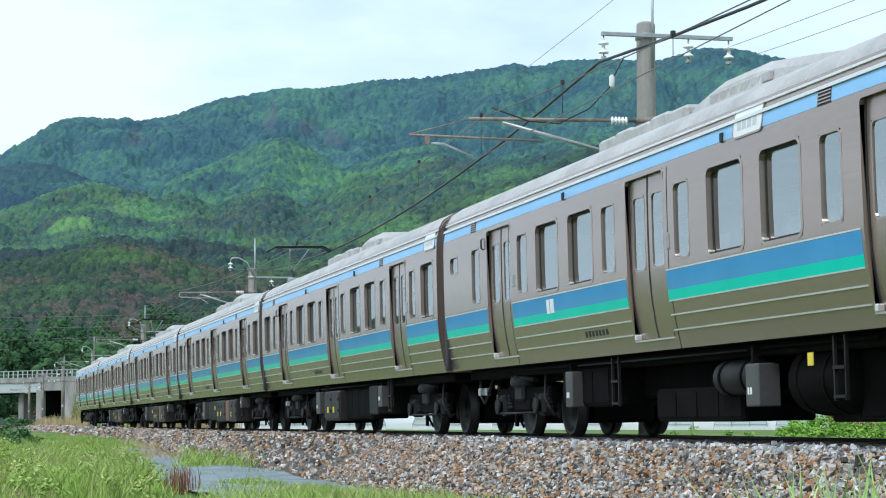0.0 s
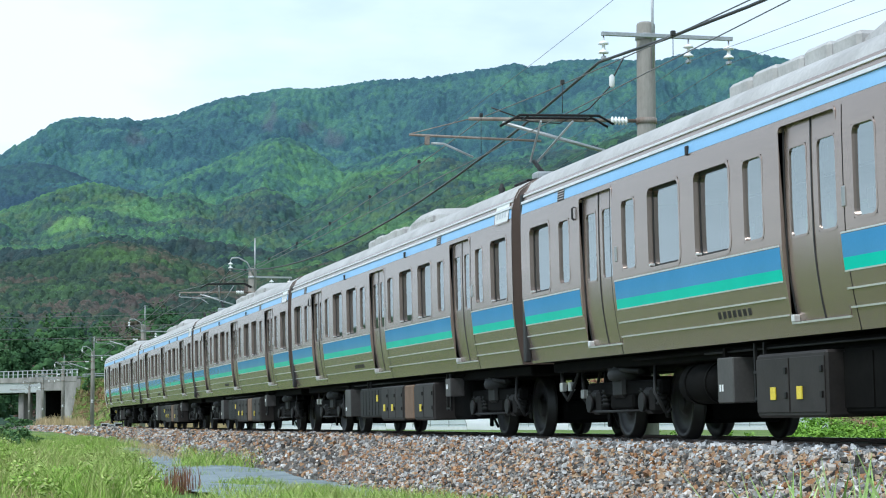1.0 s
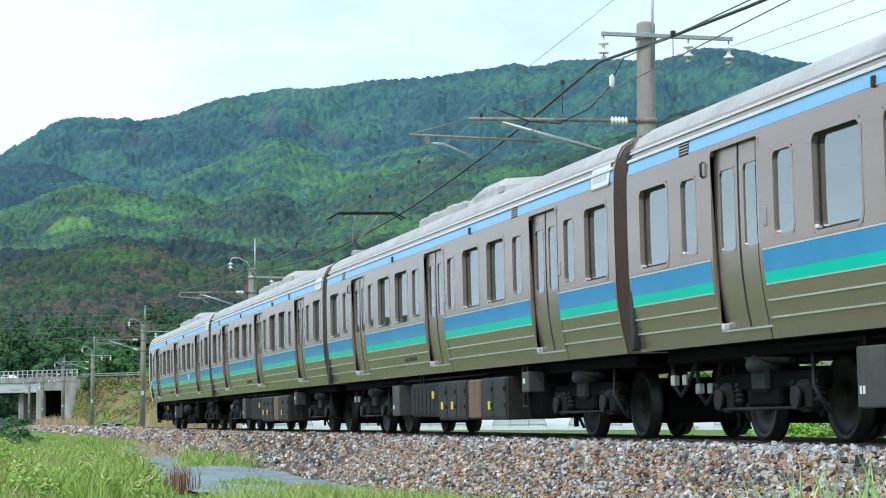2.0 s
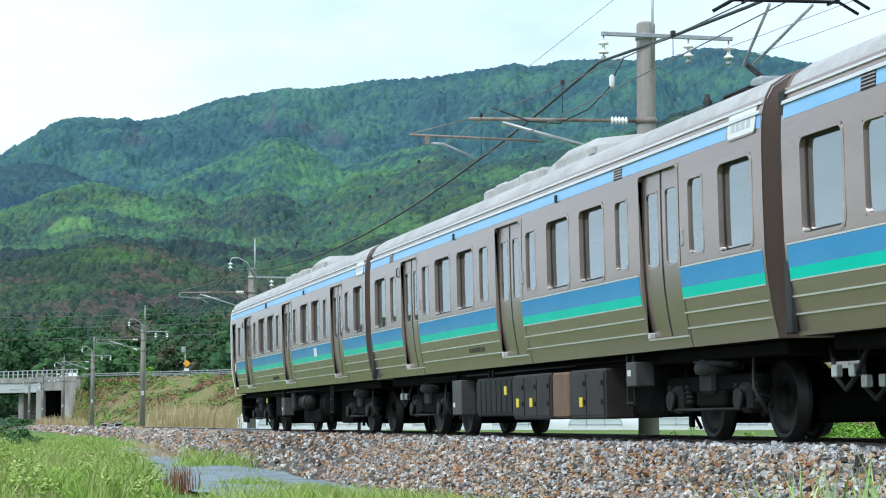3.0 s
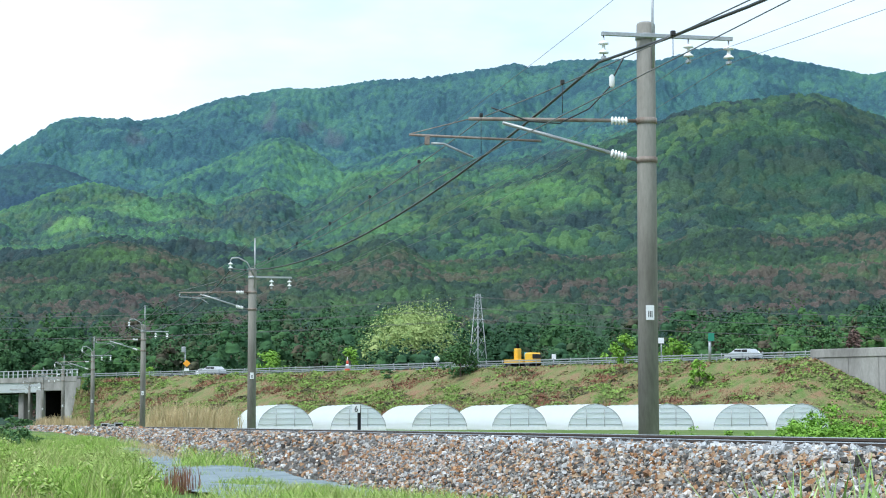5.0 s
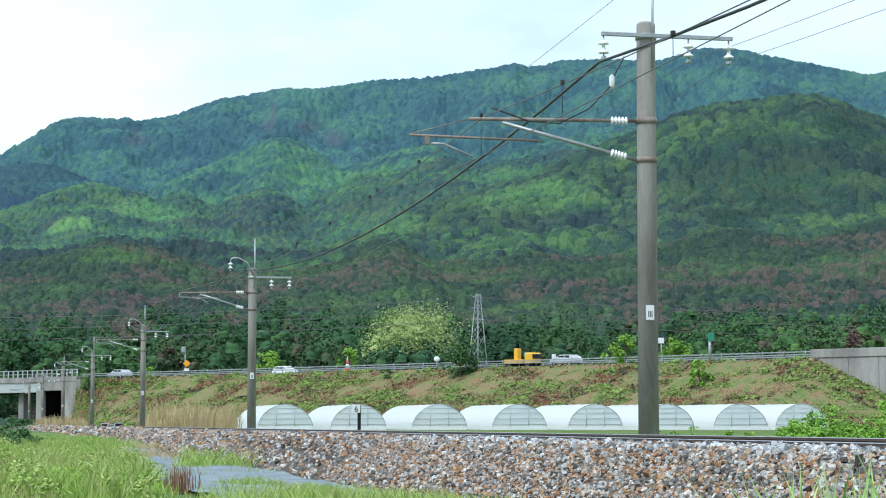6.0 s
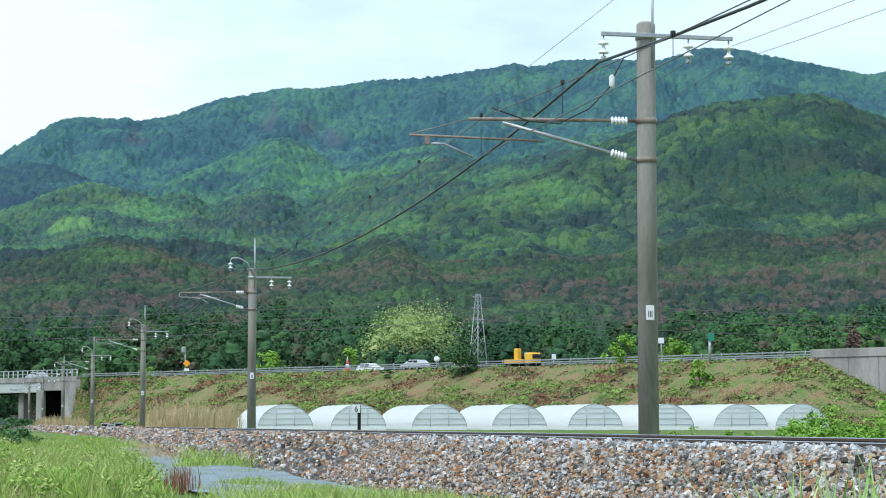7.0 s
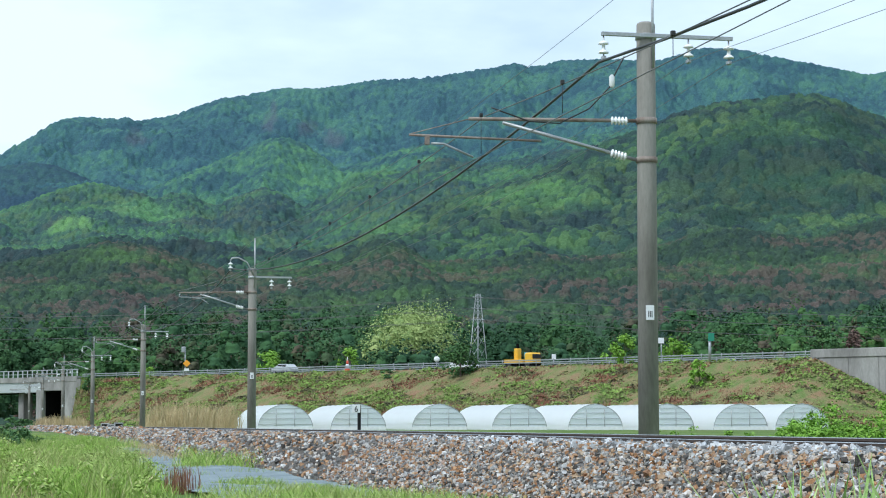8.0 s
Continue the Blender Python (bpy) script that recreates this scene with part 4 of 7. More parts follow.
def make_pole(y, top, arm_z, first):
    p = tagged(empty("catenary_pole", pose(POLE_X, y, -0.6)), "round weathered concrete railway pole with steel bracket arms", "pole", "poles along the track")
    zo = 0.6
    bm = bmesh.new()
    add_tube(bm, [(0, 0, -0.6), (0, 0, top + zo - 0.05), (0, 0, top + zo - 0.02), (0, 0, top + zo)], [0.185, 0.165, 0.15, 0.11], 20)
    part("shaft", bm, CONCRETE, p)
    part("earth_wire_pipe", tube([(0.07, -0.17, top + zo - 0.85), (0.07, -0.17, top + zo + (0.95 if first else 1.22))], 0.026, 8), GALV, p, "grey steel pipe carrying the earth wire")
    for zb in (5.53, 4.83, arm_z):
        part("band", lathe([(zb + zo - 0.05, 0.175), (zb + zo - 0.05, 0.19), (zb + zo + 0.05, 0.19), (zb + zo + 0.05, 0.175)], 20), GALV if zb == arm_z else RUSTY, p, "steel clamp band")
    if first:
        part("crossarm", box(-0.88, 1.57, -0.21, -0.14, arm_z + zo - 0.035, arm_z + zo + 0.035, 0.006), GALV, p, "galvanised steel crossarm")
        ins = (-0.84, 0.74, 1.5)
    else:
        part("crossarm", box(0.1, 1.6, -0.21, -0.14, arm_z + zo - 0.035, arm_z + zo + 0.035, 0.006), GALV, p, "galvanised steel crossarm")
        part("goose_neck", tube([(0, -0.17, arm_z + zo + 0.1), (-0.25, -0.17, arm_z + zo + 0.6), (-0.6, -0.17, arm_z + zo + 0.78), (-0.87, -0.17, arm_z + zo + 0.76), (-0.93, -0.17, arm_z + zo + 0.66)], 0.03, 8), GALV, p, "bent steel arm")
        ins = (-0.93, 0.76, 1.5)
    for k, xi in enumerate(ins):
        z0 = arm_z + zo + (0.70 if (not first and k == 0) else 0)
        part("hanger_rod", tube([(xi, -0.17, z0), (xi, -0.17, z0 - 0.42)], 0.015, 6), GALV, p)
        prof = []
        for d in (0.16, 0.32):
            prof += [(z0 - d - 0.04, 0.03), (z0 - d - 0.03, 0.095), (z0 - d + 0.0, 0.085), (z0 - d + 0.035, 0.035)]
        part("disc_insulator", lathe(sorted(prof), 14, "z", (xi, -0.17, 0)), PORCELAIN, p, "white porcelain disc insulators")
        part("wire_clamp", box(xi - 0.035, xi + 0.035, -0.23, -0.11, z0 - 0.47, z0 - 0.40, 0.01), GALV, p)
    # bracket: top tube, stay, registration pipe and arm
    part("top_tube", tube([(-0.2, 0, 5.53 + zo), ((-3.25 if first else -2.98), 0, 5.47 + zo)], 0.033, 10), RUSTY, p, "rusty steel bracket tube")
    part("stay_tube", tube([(-0.2, 0, 4.83 + zo), ((-2.64 if first else -2.13), 0, 5.42 + zo)], 0.033, 10), GALV, p, "grey steel stay tube")
    if first:
        part("registration_pipe", tube([(-1.94, 0.02, 5.12 + zo), (-4.31, 0.02, 5.16 + zo)], 0.022, 8), RUSTY, p, "rusty steel registration pipe")
        part("tie_rod", tube([(-3.2, 0.02, 5.48 + zo), (-4.28, 0.02, 5.18 + zo)], 0.01, 6), RUSTY, p)
        part("drop_bracket", box(-4.03, -3.95, -0.02, 0.06, 4.99 + zo, 5.14 + zo, 0.008), RUSTY, p)
        part("steady_arm", tube([(-3.92, 0.02, 5.02 + zo), (-3.7, 0.02, 5.02 + zo), (-3.5, 0.02, 4.94 + zo), (-3.17, 0.02, 4.80 + zo)], 0.02, 8), GALV, p, "curved grey steady arm")
    else:
        part("registration_pipe", tube([(-2.95, 0.02, 5.45 + zo), (-3.0, 0.02, 5.33 + zo), (-2.9, 0.02, 5.29 + zo), (-1.3, 0.02, 5.27 + zo)], 0.024, 8), GALV, p, "grey steel registration pipe")
        part("steady_arm", tube([(-2.3, 0.02, 5.26 + zo), (-2.1, 0.02, 5.24 + zo), (-1.9, 0.02, 5.12 + zo), (-1.8, 0.02, 5.03 + zo)], 0.02, 8), GALV, p, "curved grey steady arm")
    insulator(p, (-0.67, 0, 5.52 + zo), "x", 0.32, 0.075, 5)
    bm = lathe([(0, 0.03)] + [q for k in range(5) for q in ((0.06 * k + 0.005, 0.04), (0.06 * k + 0.02, 0.075), (0.06 * k + 0.035, 0.075), (0.06 * k + 0.05, 0.04))] + [(0.31, 0.03)], 14, "x", (0, 0, 0))
    bmesh.ops.transform(bm, matrix=Matrix.Translation((-0.67, 0, 4.945 + zo)) @ Matrix.Rotation(math.atan2(0.59, 2.44), 4, "Y"), verts=bm.verts)
    part("insulator", bm, PORCELAIN, p, "white ribbed porcelain insulator")
    part("number_plate", box(-0.1, 0.05, -0.205, -0.19, 1.98 + zo, 2.24 + zo, 0.004), WHITE, p, "white plate with dark bars")
    for k in range(3):
        part("plate_mark", box(-0.06 + 0.03 * k, -0.045 + 0.03 * k, -0.209, -0.2055, 2.03 + zo, 2.14 + zo), BLACK, p)
    return p


make_pole(36.14, 7.31, 7.04, True)
make_pole(87.3, 6.52, 6.14, False)
for yy, tp in ((138.2, 6.5), (188.0, 6.45), (238.0, 6.4), (290.0, 6.4), (340.0, 6.4)):
    make_pole(yy, tp, 6.05, False)


def sagging(points, sag, n=14):
    out = []
    for (a, b) in zip(points, points[1:]):
        for k in range(n + (b == points[-1])):
            t = k / n
            out.append(tuple(a[i] + (b[i] - a[i]) * t - (sag * 4 * t * (1 - t) if i == 2 else 0) for i in range(3)))
    return out


def wire(name, x, zs, sag, radius, mat, label, dx=0.0):
    pts = [(x + (dx if k % 2 else -dx), SPANS[k], z) for k, z in enumerate(zs)]
    return tagged(link_bm(name, tube(sagging(pts, sag), radius, 6), mat), label, "wire")


wire("feeder_cable", 2.13, [7.7, 6.56, 6.48, 6.4, 6.4, 6.4, 6.4, 6.4], 1.15, 0.026, WIRE, "thick dark feeder cable hung from pole to pole")
wire("messenger_wire", -0.05, [5.53] * 8, 0.60, 0.009, COPPER, "thin grey messenger wire above the track", 0.1)
wire("contact_wire", -0.08, [4.84] * 8, 0.02, 0.008, COPPER, "thin grooved contact wire above the track", 0.1)
wire("earth_wire", 3.07, [8.9, 8.24, 7.73, 7.7, 7.7, 7.7, 7.7, 7.7], 0.55, 0.005, COPPER, "thin earth wire over the pole tops")
wire("power_line", 3.72, [6.6, 6.6, 5.74, 5.65, 5.65, 5.65, 5.65, 5.65], 0.6, 0.0045, COPPER, "thin power line on the crossarms")
wire("power_line", 4.5, [6.6, 6.6, 5.74, 5.65, 5.65, 5.65, 5.65, 5.65], 0.6, 0.0045, COPPER, "thin power line on the crossarms")
for k in range(1, 40):
    yy = SPANS[0] + 5.1 * k
    i = max(j for j in range(len(SPANS)) if SPANS[j] <= yy + 1e-6)
    t = (yy - SPANS[i]) / (SPANS[min(i + 1, 7)] - SPANS[i])
    zt, zl = 5.53 - 0.60 * 4 * t * (1 - t), 4.84 - 0.02 * 4 * t * (1 - t)
    xx = -0.065
    tagged(link_bm("dropper", add_box(tube([(xx, yy, zl), (xx, yy, zt)], 0.006, 5), xx - 0.03, xx + 0.03, yy - 0.03, yy + 0.03, zt - 0.04, zt + 0.03, 0.008), WIRE), "thin dropper between messenger and contact wire", "dropper", "droppers of the overhead line")

# ---- greenhouses ----
def make_greenhouse(px, dist, width, height, length, turn):
    x, y = at_px(px, dist)
    g = tagged(empty("greenhouse", pose(x, y, -0.45, 0, 0, turn)), "white plastic film tunnel greenhouse with hooped frame", "greenhouse", "row of greenhouses")
    n = 14
    arc = [(-width / 2 * math.cos(math.pi * k / n), height * (0.88 * math.sin(math.pi * k / n) ** 0.9 + 0.12 * (1 - abs(2 * k / n - 1)))) for k in range(n + 1)]
    bm = bmesh.new()
    rows = 12
    rings = [[bm.verts.new((ax, length * j / rows, az * (1 - 0.012 * (j % 2)))) for ax, az in arc] for j in range(rows + 1)]
    for r0, r1 in zip(rings, rings[1:]):
        for k in range(n):
            bm.faces.new((r0[k], r0[k + 1], r1[k + 1], r1[k])).smooth = True
    part("cover", bm, FILM, g, "white translucent plastic cover")
    bm = bmesh.new()
    front = [bm.verts.new((ax * 0.985, 0.02, az * 0.985)) for ax, az in arc]
    bm.faces.new(front)
    part("end_sheet", bm, ENDFILM, g, "clear plastic end wall")
    part("front_hoop", tube([(ax, -0.02, az) for ax, az in arc], 0.035, 6), GALV, g)
    for k, zz in enumerate((0.55, 1.1, 1.65, 2.1)):
        wd = width / 2 * math.cos(math.asin(min(1, (zz / height) ** (1 / 0.95)))) if zz < height else 0.2
        part("end_rail", tube([(-wd, -0.03, zz), (wd, -0.03, zz)], 0.025, 6), GALV, g)
    for xx in (-0.9, 0.9):
        part("door_post", tube([(xx, -0.03, 0), (xx, -0.03, 2.0)], 0.03, 6), GALV, g)
    part("base_board", box(-width / 2, width / 2, -0.06, 0.0, 0.0, 0.35, 0.01), WHITE, g)
    return g


for k, px in enumerate((506, 635, 778, 919, 1053, 1179, 1309, 1418)):
    make_greenhouse(px, 208 - 0.8 * k, 5.4, 2.5, 17, 0)

# ---- along the road ----
def road_at(px, out):
    """How far along the road a bearing meets the line that runs out metres from its near edge."""
    t = math.tan(radians(bearing_of(px)))
    p = ROAD_A + ROAD_N * out
    return (EYE[0] - p.x + t * (p.y - EYE[1])) / (ROAD_U.x - t * ROAD_U.y)


ROAD_TURN = math.degrees(math.atan2(ROAD_U.y, ROAD_U.x))


def guard_rail(name, out, s0, s1, label):
    g = tagged(empty(name, pose(*road_pt(s0, out, ROAD_Z), 0, 0, ROAD_TURN)), label, "guard rail", "guard rails of the road")
    length = s1 - s0
    for z in (0.42, 0.72):
        part("beam", add_box(box(0, length, -0.03, 0.0, z, z + 0.14, 0.02), 0, length, -0.045, -0.03, z + 0.05, z + 0.09), GALV, g, "galvanised beam")
    me = None
    n = int(length / 3.0)
    for k in range(n + 1):
        if me is None:
            post = part("post", lathe([(-0.3, 0.045), (0.92, 0.045), (0.94, 0.03)], 8, "z", (0, 0.06, 0)), GALV, g)
            me = post.data
        else:
            child_ob = new("post", me)
            child_ob.parent = g
            child_ob.location = (k * 3.0, 0, 0)
    return g


guard_rail("guard_rail", -0.3, -1.0, ROAD_LEN + 6, "double-beam galvanised guard rail on white posts at the road edge")
guard_rail("guard_rail", -13.5, -10.0, ROAD_LEN + 6, "galvanised guard rail on white posts on the far road side")

# retaining wall, with panel joints and a coping
wall = tagged(empty("retaining_wall", pose(*road_pt(0.0, 0.0, 0), 0, 0, ROAD_TURN)), "grey stained concrete retaining wall beside the road", "wall", kind="structure")
panel = None
for k in range(22):
    if panel is None:
        panel = part("panel", box(-4.0 + 0.02, -0.02, -0.5, 0.12, -0.8, ROAD_Z + 0.05, 0.03), WALLCONCRETE, wall)
    else:
        ob = new("panel", panel.data)
        ob.parent = wall
        ob.location = (-4.0 * k, 0, 0)
part("coping", box(-88, 1.0, -0.55, 0.25, ROAD_Z + 0.055, ROAD_Z + 1.0, 0.05), WALLCONCRETE, wall)
for k in range(11):
    part("drain_pipe", tube([(-2.0 - 4.0 * k, 0.12, ROAD_Z - 2.6), (-2.0 - 4.0 * k, 0.26, ROAD_Z - 2.65)], 0.07, 8), WHITE, wall)
far_wall = tagged(empty("sound_wall", pose(*road_pt(-1.0, -16.0, 0), 0, 0, ROAD_TURN)), "low grey concrete wall on the far side of the road", "wall", kind="structure")
for k in range(18):
    part("panel", box(-4.0 * k - 3.97, -4.0 * k - 0.03, -0.2, 0.0, ROAD_Z - 0.2, ROAD_Z + 1.9, 0.02), WALLCONCRETE, far_wall)

# bridge over the railway with its abutment and underpass
B0, B1 = ROAD_LEN + 6.5, 159.5
O0, O1 = 150.9, 157.9
br = tagged(empty("bridge", pose(*road_pt(0, 0, 0), 0, 0, ROAD_TURN)), "grey concrete and steel road bridge over the railway", "bridge")
bm = bmesh.new()
for a, b, z0, z1 in ((B0 - 1, O0, -0.8, ROAD_Z), (O1, B1, -0.8, ROAD_Z - 1.6), (O0, O1, 5.5, ROAD_Z)):
    add_box(bm, a, b, -0.5, 0.4, z0, z1, 0.05)
part("abutment", bm, WALLCONCRETE, br, "stained concrete abutment with a dark underpass")
# Underpass walls are near black: the shade inside is put into their colour.
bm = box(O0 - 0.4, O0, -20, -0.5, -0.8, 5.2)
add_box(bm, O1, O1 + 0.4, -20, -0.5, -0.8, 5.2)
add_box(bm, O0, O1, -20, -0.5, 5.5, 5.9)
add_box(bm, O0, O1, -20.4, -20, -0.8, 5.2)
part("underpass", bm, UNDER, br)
part("girder", box(B1 - 1, 235, -0.9, 0.2, ROAD_Z - 2.0, ROAD_Z - 0.35, 0.05), CARPAINT, br, "pale grey steel girder")
for k in range(4):
    part("cross_girder", box(B1 - 1, 235, -4.0 - 3.5 * k, -3.7 - 3.5 * k, ROAD_Z - 1.9, ROAD_Z - 0.35), UNDER, br)
part("deck_edge", box(B0, 235, -0.5, 0.45, ROAD_Z - 0.35, ROAD_Z + 0.5, 0.03), WALLCONCRETE, br)
for s in (166, 181, 205):
    part("pier", box(s, s + 1.6, -3.0, -1.2, -0.8, ROAD_Z - 2.0, 0.06), WALLCONCRETE, br)
rl = part("railing", box(B0, 235, 0.1, 0.2, ROAD_Z + 1.55, ROAD_Z + 1.65, 0.01), CARPAINT, br, "pale steel bridge railing")
part("lower_bar", box(B0, 235, 0.12, 0.18, ROAD_Z + 1.0, ROAD_Z + 1.06), CARPAINT, rl)
post = None
for k in range(58):
    if post is None:
        post = part("railing_post", box(B0 + 0.2, B0 + 0.36, 0.08, 0.22, ROAD_Z + 0.5, ROAD_Z + 1.55, 0.01), CARPAINT, rl)
    else:
        ob = new("railing_post", post.data)
        ob.parent = rl
        ob.location = (1.5 * k, 0, 0)

# weeds on the bank
def bank_z(s, o):
    return (np.interp(o, [a for a, _ in prof], [b for _, b in prof]) + 0.5) * np.clip(1 + np.minimum(s, 0) / 17, 0, 1) - 0.5


def bank_weeds(name, tuft_n, per, heights, mat, label, seed, lo, hi, width=0.07, spread=0.5):
    r = np.random.RandomState(seed)
    s, o = E0 + 1 + (E1 - E0 - 1) * r.rand(tuft_n), 0.5 + 16.5 * r.rand(tuft_n)
    v = fbm(s * 0.11 + 3.3, o * 0.62 + 1.1, 5, 0.6)
    k = (v > lo) & (v < hi)
    s, o = np.repeat(s[k], per), np.repeat(o[k], per)
    s, o = s + r.randn(len(s)) * spread, np.clip(o + r.randn(len(o)) * spread, 0.3, 17.5)
    z = bank_z(s, o) - 0.06
    o = o * bank_in(s)
    x, y = ROAD_A.x + ROAD_U.x * s + ROAD_N.x * o, ROAD_A.y + ROAD_U.y * s + ROAD_N.y * o
    h = heights[0] + (heights[1] - heights[0]) * r.rand(len(x))
    return blades(name, x, y, z, h, width, mat, label, seed + 1, 0.6)


def bank_cover():
    """Low growth on the bank in patches: fresh green, tan straw, red-brown dead weeds, and a dark tone painted for
    shaded hollows.
    """
    r = np.random.RandomState(50)
    n = 85000
    a, o = E0 + 1 + (E1 - E0 - 1) * r.rand(n), 0.3 + 17 * r.rand(n)
    v = fbm(a * 0.20 + 3.3, o * 0.75 + 1.1, 5, 0.62)
    w = fbm(a * 0.33 + 9.1, o * 1.1 + 7.7, 4, 0.6)
    kinds = np.array([(0.20, 0.10, 0.065), (0.28, 0.225, 0.135), (0.215, 0.22, 0.095), (0.17, 0.225, 0.07), (0.20, 0.285, 0.075), (0.10, 0.095, 0.055)])
    k = np.digitize(v, [0.455, 0.485, 0.53, 0.585])
    k = np.where((w < 0.36) & (o > 2), 5, np.where((o > 12.5) & (v < 0.56), np.where(w > 0.5, 0, 1), k))
    z = bank_z(a, o) + 0.9 * np.clip(v - 0.5, -0.12, 0.25) + 0.35 * (fbm(a * 0.9, o * 1.3, 3) - 0.5) + 0.10 * r.rand(n)
    o = o * bank_in(a)
    C = np.stack([ROAD_A.x + ROAD_U.x * a + ROAD_N.x * o, ROAD_A.y + ROAD_U.y * a + ROAD_N.y * o, z], -1)
    N = np.array([0.5 * ROAD_N.x, 0.5 * ROAD_N.y, 1.0]) + 0.5 * r.randn(n, 3)
    V, F = sprays(C, N, 0.08 + 0.17 * r.rand(n), r)
    ob = colour_points(tri_mesh("bank_cover", V, F, SPRAY, None, False), np.repeat(kinds[k] * (0.75 + 0.5 * r.rand(n, 1)), 4, 0))
    tagged(ob, "patchy low weeds, straw and red-brown brush on the embankment", "weeds", kind="stuff")


bank_cover()
bank_weeds("bank_grass", 5500, 6, (0.12, 0.34), GRASS, "green weeds in patches on the embankment", 51, 0.52, 0.9, 0.04)
bank_weeds("bank_red_weeds", 6500, 6, (0.12, 0.34), REDWEED, "red-brown dead weeds on the embankment", 55, 0.28, 0.46, 0.05)

# bushes and trees beside the road
for px, out, base, h, w, mat, leafy, size, label in (
        (815, 3.0, ROAD_Z - 1.4, 4.2, 4.6, TREE_GREEN, 1600, 0.22, "dense dark green roadside bush"),
        (1105, -1.2, ROAD_Z - 0.3, 3.6, 3.0, TREE_BRIGHT, 900, 0.2, "small fresh green roadside tree"),
        (1238, 6.0, ROAD_Z - 3.2, 3.0, 2.6, TREE_BRIGHT, 700, 0.2, "bright green shrub on the embankment"),
        (1192, -17, ROAD_Z - 1.0, 4.6, 4.4, TREE_BRIGHT, 1100, 0.22, "fresh green roundish tree behind the road"),
        (1088, -17, ROAD_Z - 1.0, 4.0, 3.4, TREE_BRIGHT, 900, 0.22, "fresh green tree behind the road"),
        (1320, -17, ROAD_Z - 1.0, 3.6, 4.0, TREE_GREEN, 900, 0.22, "green tree behind the road"),
        (1455, -19, ROAD_Z - 1.0, 4.8, 4.2, TREE_GREEN, 1400, 0.22, "green tree behind the low wall"),
        (475, -18, ROAD_Z - 1.5, 5.4, 5.8, TREE_BRIGHT, 1600, 0.25, "bright green round tree behind the road"),
        (618, -18, ROAD_Z - 1.5, 5.6, 3.6, TREE_BRIGHT, 900, 0.25, "slim bright green tree behind the road"),
        (805, -20, ROAD_Z - 1.0, 5.2, 5.5, TREE_GREEN, 1300, 0.25, "green tree behind the road"),
        (265, -18, ROAD_Z - 1.5, 3.6, 4.0, TREE_BRIGHT, 800, 0.25, "low fresh green bush behind the road"),
        (690, 2.5, ROAD_Z - 1.3, 1.4, 2.4, TREE_GREEN, 500, 0.16, "low green bush on the embankment"),
        (158, 1.5, ROAD_Z - 2.0, 2.4, 2.2, TREE_GREEN, 500, 0.18, "green shrub beside the abutment"),
        (370, -18, ROAD_Z - 1.5, 2.4, 4.0, TREE_GREEN, 700, 0.2, "low green bush behind the road")):
    x, y, z = road_pt(road_at(px, out), out, base)
    make_tree(x, y, z, h, w, mat, label, leafy=leafy, size=size, low=0.15, name="bush" if "bush" in label or "shrub" in label else "tree", category="bush" if "bush" in label or "shrub" in label else "tree")
x, y, z = road_pt(road_at(1512, -20), -20, ROAD_Z - 1.0)
make_tree(x, y, z, 5.0, 4.0, TREE_BROWN, "browned pine with bare drooping limbs", leafy=800, size=0.22, low=0.2, conic=True)


# lattice tower
def make_tower(px, dist, top, half):
    x, y = at_px(px, dist)
    t = tagged(empty("lattice_tower", pose(x, y, 0, 0, 0, 30)), "grey steel lattice power tower behind the road", "tower")
    w = lambda z: half * (1 - 0.86 * z / top)
    for a in (-1, 1):
        for b in (-1, 1):
            part("leg", tube([(a * w(0), b * w(0), 0), (a * w(top), b * w(top), top)], 0.07, 5), GALV, t)
    zs = [top * (1 - 0.84 ** k) / (1 - 0.84 ** 11) for k in range(12)]
    for z0, z1 in zip(zs, zs[1:]):
        for a, b in (((-1, -1), (1, -1)), ((1, -1), (1, 1)), ((1, 1), (-1, 1)), ((-1, 1), (-1, -1))):
            part("brace", tube([(a[0] * w(z0), a[1] * w(z0), z0), (b[0] * w(z1), b[1] * w(z1), z1)], 0.035, 4), GALV, t)
            part("brace", tube([(b[0] * w(z0), b[1] * w(z0), z0), (a[0] * w(z1), a[1] * w(z1), z1)], 0.035, 4), GALV, t)
    for z, l in ((top - 0.6, 1.3), (top - 2.6, 1.6), (top - 4.6, 1.6)):
        part("arm", tube([(-l, 0, z), (l, 0, z)], 0.07, 5), GALV, t)
    return (x, y)


tx, ty = make_tower(846, 385, 23.4, 1.9)
for dz in (0.6, 2.6, 4.6):
    for sg in (-1, 1):
        for sd in (-1.5, 1.5):
            ax, ay = at_px(846 + sg * 1500, 400)
            tagged(link_bm("transmission_line", tube(sagging([(tx + sd, ty, 23.4 - dz), (ax, ay, 21.0 - dz)], 2.0, 16), 0.03, 4), COPPER), "thin grey high-voltage line from tower to tower", "wire")


# signs and small things on the road edge
def post_sign(px, out, height, radius, label, name="road_sign"):
    x, y, z = road_pt(road_at(px, out), out, ROAD_Z)
    t = tagged(empty(name, pose(x, y, z, 0, 0, -YAW)), label, "road sign")
    part("post", lathe([(-0.3, radius), (height, radius)], 8, "z"), GALV, t)
    return t


